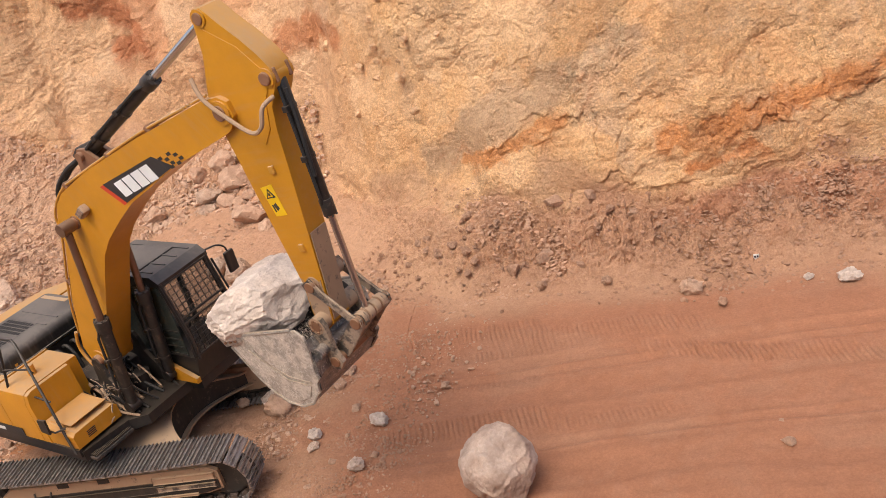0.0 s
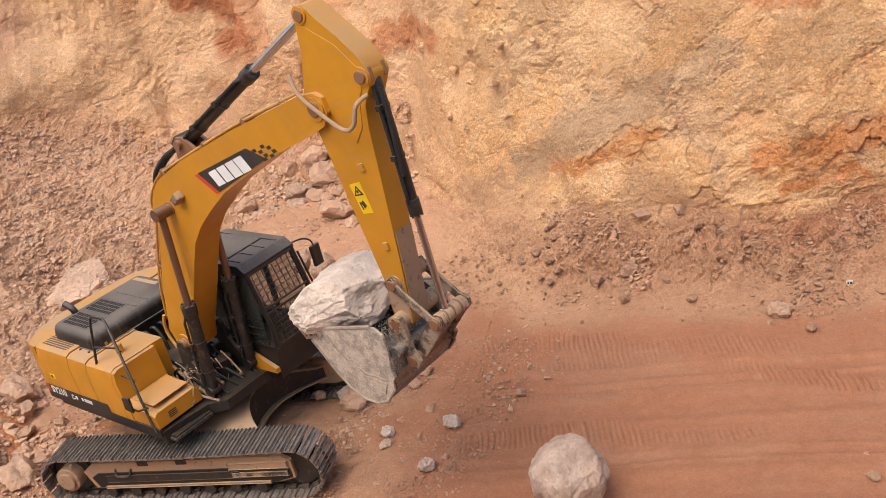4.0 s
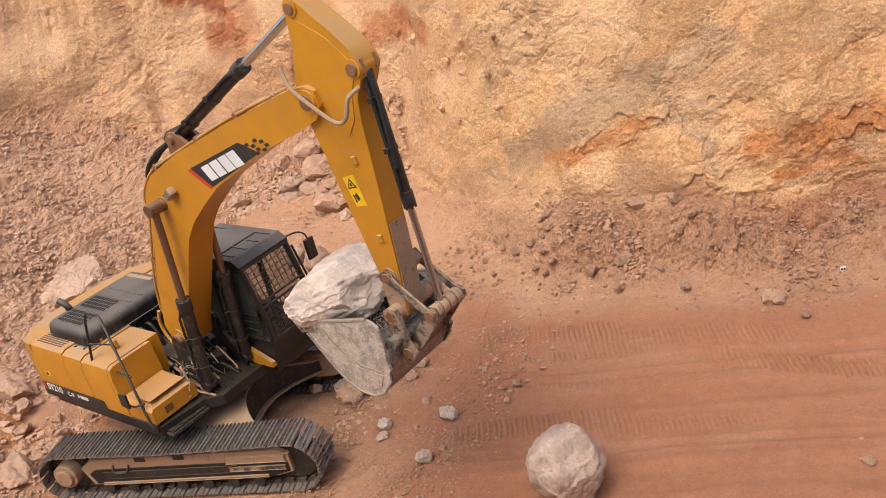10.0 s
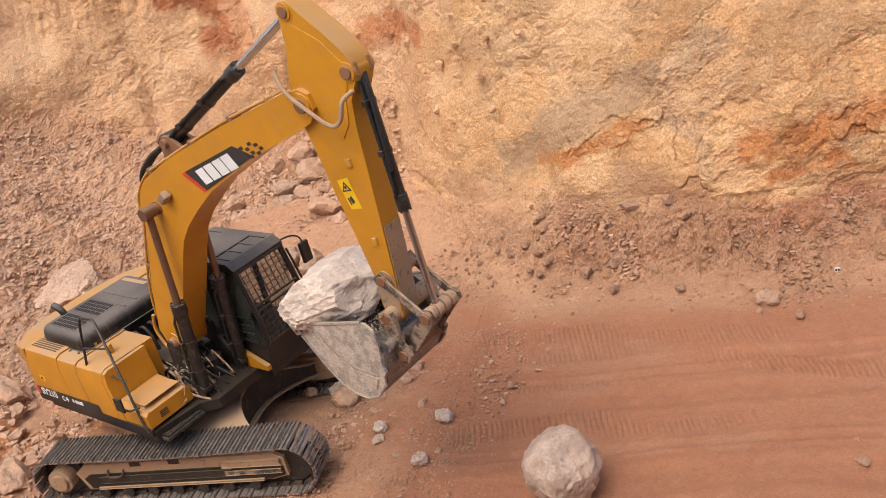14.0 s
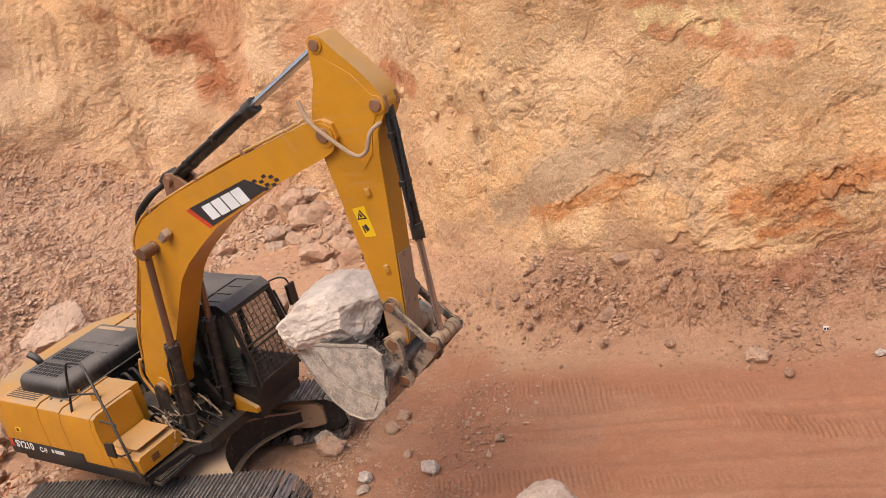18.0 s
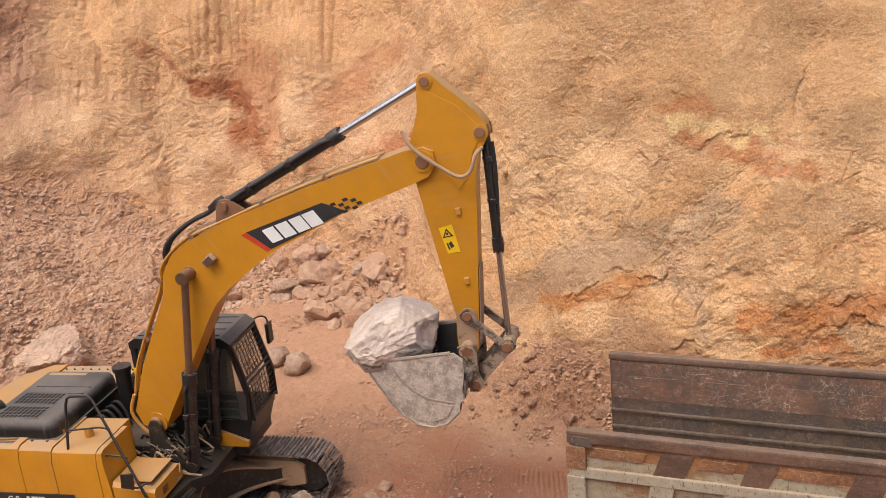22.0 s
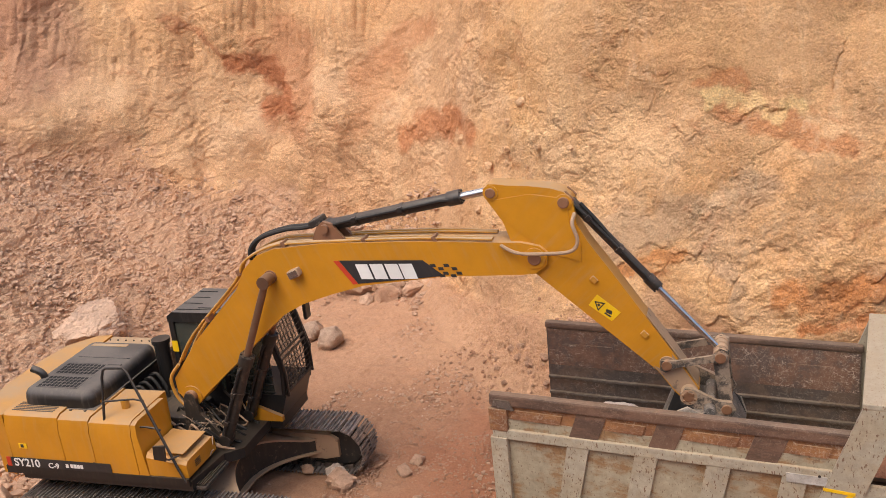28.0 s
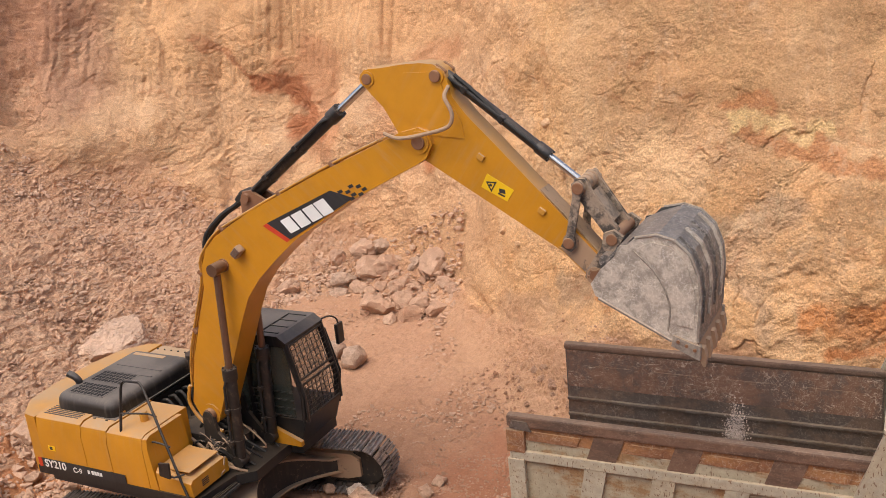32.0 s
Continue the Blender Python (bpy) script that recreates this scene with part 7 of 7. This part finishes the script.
def soil_cloud(seed):
    """Loose dry soil, strung out downwards, thickest along the middle."""
    rg = np.random.default_rng(seed)
    count = 2600
    bm = bmesh.new()
    bmesh.ops.create_icosphere(bm, subdivisions=1, radius=1.0)
    v0 = np.array([v.co[:] for v in bm.verts])
    f0 = np.array([[v.index for v in f.verts] for f in bm.faces])
    bm.free()
    r = 0.0025 + 0.009 * rg.random(count) ** 4
    at = np.column_stack([rg.normal(0, 0.06, count), rg.normal(0, 0.08, count), rg.normal(0, 0.20, count)])
    V = (v0[None] * (1 + rg.uniform(-0.3, 0.3, (count, len(v0), 1))) * r[:, None, None] + at[:, None]).reshape(-1, 3)
    F = (f0[None] + (np.arange(count) * len(v0))[:, None, None]).reshape(-1, 3)
    me = bpy.data.meshes.new("loose_soil")
    me.from_pydata(V.tolist(), [], F.tolist())
    ob = link("loose_soil", me, PALE_STONE)
    return tagged(ob, "dry soil crumbs shaken out of the excavator bucket", "soil", kind="stuff")


crumbs = [soil_cloud(500 + k) for k in range(3)]


# ---- what moves ----
def across(p0, p1):
    """Pose with x from p0 to p1 in the machine's upright plane."""
    (x0, z0), (x1, z1) = p0, p1
    return x0, z0, math.degrees(math.atan2(z1 - z0, x1 - x0))


# seconds, slew, boom, stick, bucket: degrees
POSES = ((0, -24.8, 40.75, -81.6, -76.5), (16.6, -24.8, 40.75, -81.6, -77.5), (17, -24.5, 40.6, -82.1, -81), (17.5, -23.2, 40.5, -83.4, -84), (18, -18.8, 41.05, -84.6, -83.8),
         (18.5, -11.75, 43.9, -82.6, -83.9), (19, -4.5, 44.7, -81.4, -82.9), (19.5, 1.3, 44.8, -81, -81.1), (20, 4.3, 44.7, -80.5, -80.9), (20.5, 5.6, 44.6, -80.8, -80.5), (21, 4.4, 44.3, -80.7, -80.5),
         (21.5, 3.9, 42.5, -81.7, -80), (22, 3.7, 40.5, -81.8, -80.3), (22.5, 3.5, 38.5, -79.7, -79.9), (23, 3.4, 36.1, -78.5, -78.9), (23.5, 3.4, 34.1, -79.2, -78.5), (24, 3.4, 33, -79.2, -78.1),
         (24.5, 3.3, 32.2, -79, -77.8), (25, 2.8, 31.9, -77.6, -77.5), (25.5, 1.7, 30.9, -73.4, -77.5), (26, 1.3, 28.6, -66.5, -74), (26.5, 1.2, 25.8, -58.5, -62), (27, 1.2, 23.6, -51.5, -47),
         (27.5, 1.2, 22.5, -46.3, -32.4), (28, 1.2, 22.4, -44.4, -18.3), (28.5, 1.8, 23, -43, -7.5), (29, 1.9, 24.9, -43.9, -5), (29.5, 1.8, 26.3, -52.5, -10.9), (30, 1.6, 27.8, -53.5, -8),
         (30.5, 1.4, 30.8, -51, 15.7), (31, 1.5, 36.4, -45.7, 42.5), (31.5, 0.4, 42.1, -38.6, 61.5), (32, -8, 45.9, -35.1, 64.5))


def machine_at(t):
    """Angles between the rows, by a smooth line."""
    ts = [r[0] for r in POSES]
    i = max(0, min(len(ts) - 2, int(np.searchsorted(ts, t, side="right")) - 1))
    a, b = POSES[i], POSES[i + 1]
    h = b[0] - a[0]
    u = (t - a[0]) / h
    out = []
    for k in range(1, 5):
        def slope(j):
            if j <= 0 or j >= len(POSES) - 1 or POSES[j][0] < 16.7:
                return 0.0 if j < len(POSES) - 1 else (POSES[j][k] - POSES[j - 1][k]) / 0.5
            return (POSES[j + 1][k] - POSES[j - 1][k]) / (POSES[j + 1][0] - POSES[j - 1][0])
        m0, m1 = slope(i) * h, slope(i + 1) * h
        out.append((2 * u ** 3 - 3 * u ** 2 + 1) * a[k] + (u ** 3 - 2 * u ** 2 + u) * m0 + (3 * u ** 2 - 2 * u ** 3) * b[k] + (u ** 3 - u ** 2) * m1)
    return out


def linkage(t):
    """Every moving part's pose in the excavator's space."""
    slew, boom, stick, curl = machine_at(t)
    turn = Matrix.Rotation(radians(slew), 4, "Z")

    def at(x, z, angle, y=0.0):
        return turn @ Matrix.Translation((x, y, z)) @ Matrix.Rotation(-radians(angle), 4, "Y")

    def off(x, z, angle, a, b):
        c, s = math.cos(radians(angle)), math.sin(radians(angle))
        return x + c * a - s * b, z + s * a + c * b

    tip = off(FOOT_X, FOOT_Z, boom, BOOM, 0)
    end = off(*tip, stick, STICK, 0)
    hinge = off(*end, curl, 0.475, 0)
    rock_pin = off(*tip, stick, 2.111, 0.09)
    dx, dz = hinge[0] - rock_pin[0], hinge[1] - rock_pin[1]
    d = math.hypot(dx, dz)
    a = (L1 * L1 - L2 * L2 + d * d) / (2 * d)
    h = math.sqrt(max(L1 * L1 - a * a, 0))
    joint = rock_pin[0] + a * dx / d - h * dz / d, rock_pin[1] + a * dz / d + h * dx / d
    out = {"up": turn, "boom": at(FOOT_X, FOOT_Z, boom), "stick": at(*tip, stick), "bucket": at(*end, curl),
           "rocker": at(*across(rock_pin, joint)), "link": at(*across(joint, hinge))}
    eye = off(FOOT_X, FOOT_Z, boom, 2.194, 1.139)
    for k, y in enumerate((-0.43, 0.33)):
        x, z, g = across((0.70, 1.36), eye)
        out["boom_barrel%d" % k], out["boom_rod%d" % k] = at(x, z, g, y), at(*eye, g, y)
    p0, p1 = off(FOOT_X, FOOT_Z, boom, 3.25, 1.42), off(*tip, stick, -0.949, 0.239)
    x, z, g = across(p0, p1)
    out["stick_barrel"], out["stick_rod"] = at(x, z, g, -0.06), at(*p1, g, -0.06)
    p0 = off(*tip, stick, -0.21, 0.81)
    x, z, g = across(p0, joint)
    out["bucket_barrel"], out["bucket_rod"] = at(x, z, g, -0.06), at(*joint, g, -0.06)
    return out


IN_BUCKET = pose(-0.29, -0.03, -1.06, 8, 0, 0)


def motions():
    times = [0.0] + [16.6 + 0.2 * k for k in range(77)] + [32.0]
    times = sorted(set(round(t, 2) for t in times if t <= 32.0))
    at = {t: linkage(t) for t in times}
    pairs = [(o, "up") for o in SLEWING] + [(boom_ob, "boom"), (stick_ob, "stick"), (bucket_ob, "bucket"), (rocker_ob, "rocker"), (link_ob, "link")]
    for k, (b, r) in enumerate(boom_rams):
        pairs += [(b, "boom_barrel%d" % k), (r, "boom_rod%d" % k)]
    pairs += [(stick_ram[0], "stick_barrel"), (stick_ram[1], "stick_rod"), (bucket_ram[0], "bucket_barrel"), (bucket_ram[1], "bucket_rod")]
    for ob, key in pairs:
        walk(ob, [(t, at[t][key]) for t in times])
    # the boulder rides in the bucket and rolls out into the bed
    rows = [(t, at[t]["bucket"] @ IN_BUCKET) for t in times if t <= 26.3]
    rows += [(26.7, pose(5.74, 0.10, 2.06, 0, 72, -1)), (27.1, pose(5.96, 0.05, 2.04, 0, 76, -3)), (27.5, pose(6.15, 0.10, 1.95, 0, 82, -5)), (27.9, pose(6.22, 0.14, 1.5, 0, 90, -6)), (28.2, pose(6.25, 0.16, 1.28, 0, 90, -6)), (32.0, pose(6.25, 0.16, 1.28, 0, 90, -6))]
    walk(load, rows)
    # crumbs lie in the bucket and trickle out as it tips
    for k, ob in enumerate(crumbs):
        rest = pose(0.56, -0.1 + 0.1 * k, -0.72, 0, 0, 0)
        go = 30.8 + 0.2 * k
        rows = [(t, Matrix.Translation((at[t]["bucket"] @ rest).translation)) for t in times if t <= go]
        lip = (linkage(go + 0.2)["bucket"] @ Vector((-0.1, -0.1, -1.25)))
        for n in range(7):
            u = 0.12 * n
            rows.append((round(go + 0.2 + u, 2), Matrix.Translation((lip.x + 0.1 * u, lip.y, max(lip.z - 0.25 * u - 2.2 * u * u, 0.80)))))
        rows = [r for r in rows if r[0] < 31.99] + [(32.0, rows[-1][1])]
        walk(ob, rows)
    # the truck backs in along its own line
    yaw = -6.3
    c, s = math.cos(radians(yaw)), math.sin(radians(yaw))
    shift = ((0, 14.0), (16.0, 12.0), (18.0, 7.3), (18.5, 6.1), (19.0, 5.12), (19.5, 4.28), (20.0, 3.58), (20.5, 2.89), (21.0, 2.29), (21.5, 1.80), (22.0, 1.46), (22.5, 1.05), (23.0, 0.76), (23.5, 0.66), (24.0, 0.55), (24.5, 0.34), (25.0, 0.22),
             (26.0, 0.14), (27.5, 0.07), (28.0, 0.01), (28.5, -0.05), (29.0, -0.06), (32.0, -0.06))
    walk(truck, [(t, pose(4.802 + c * u, -0.51 + s * u, 0, 0, 0, yaw)) for t, u in shift])
    for wheel, x, y in WHEELS:
        hub = Matrix.Translation((x, y, 0.5))
        dense = [0.0] + [t / 10 for t in range(160, 321, 2)]
        reach = [np.interp(t, [a for a, _ in shift], [b for _, b in shift]) for t in [0.0] + [k * 1.0 for k in range(1, 16)] + dense[1:]]
        all_t = [0.0] + [k * 1.0 for k in range(1, 16)] + dense[1:]
        walk(wheel, [(t, hub @ Matrix.Rotation(u / 0.5, 4, "Y") @ hub.inverted()) for t, u in zip(all_t, reach)])


motions()
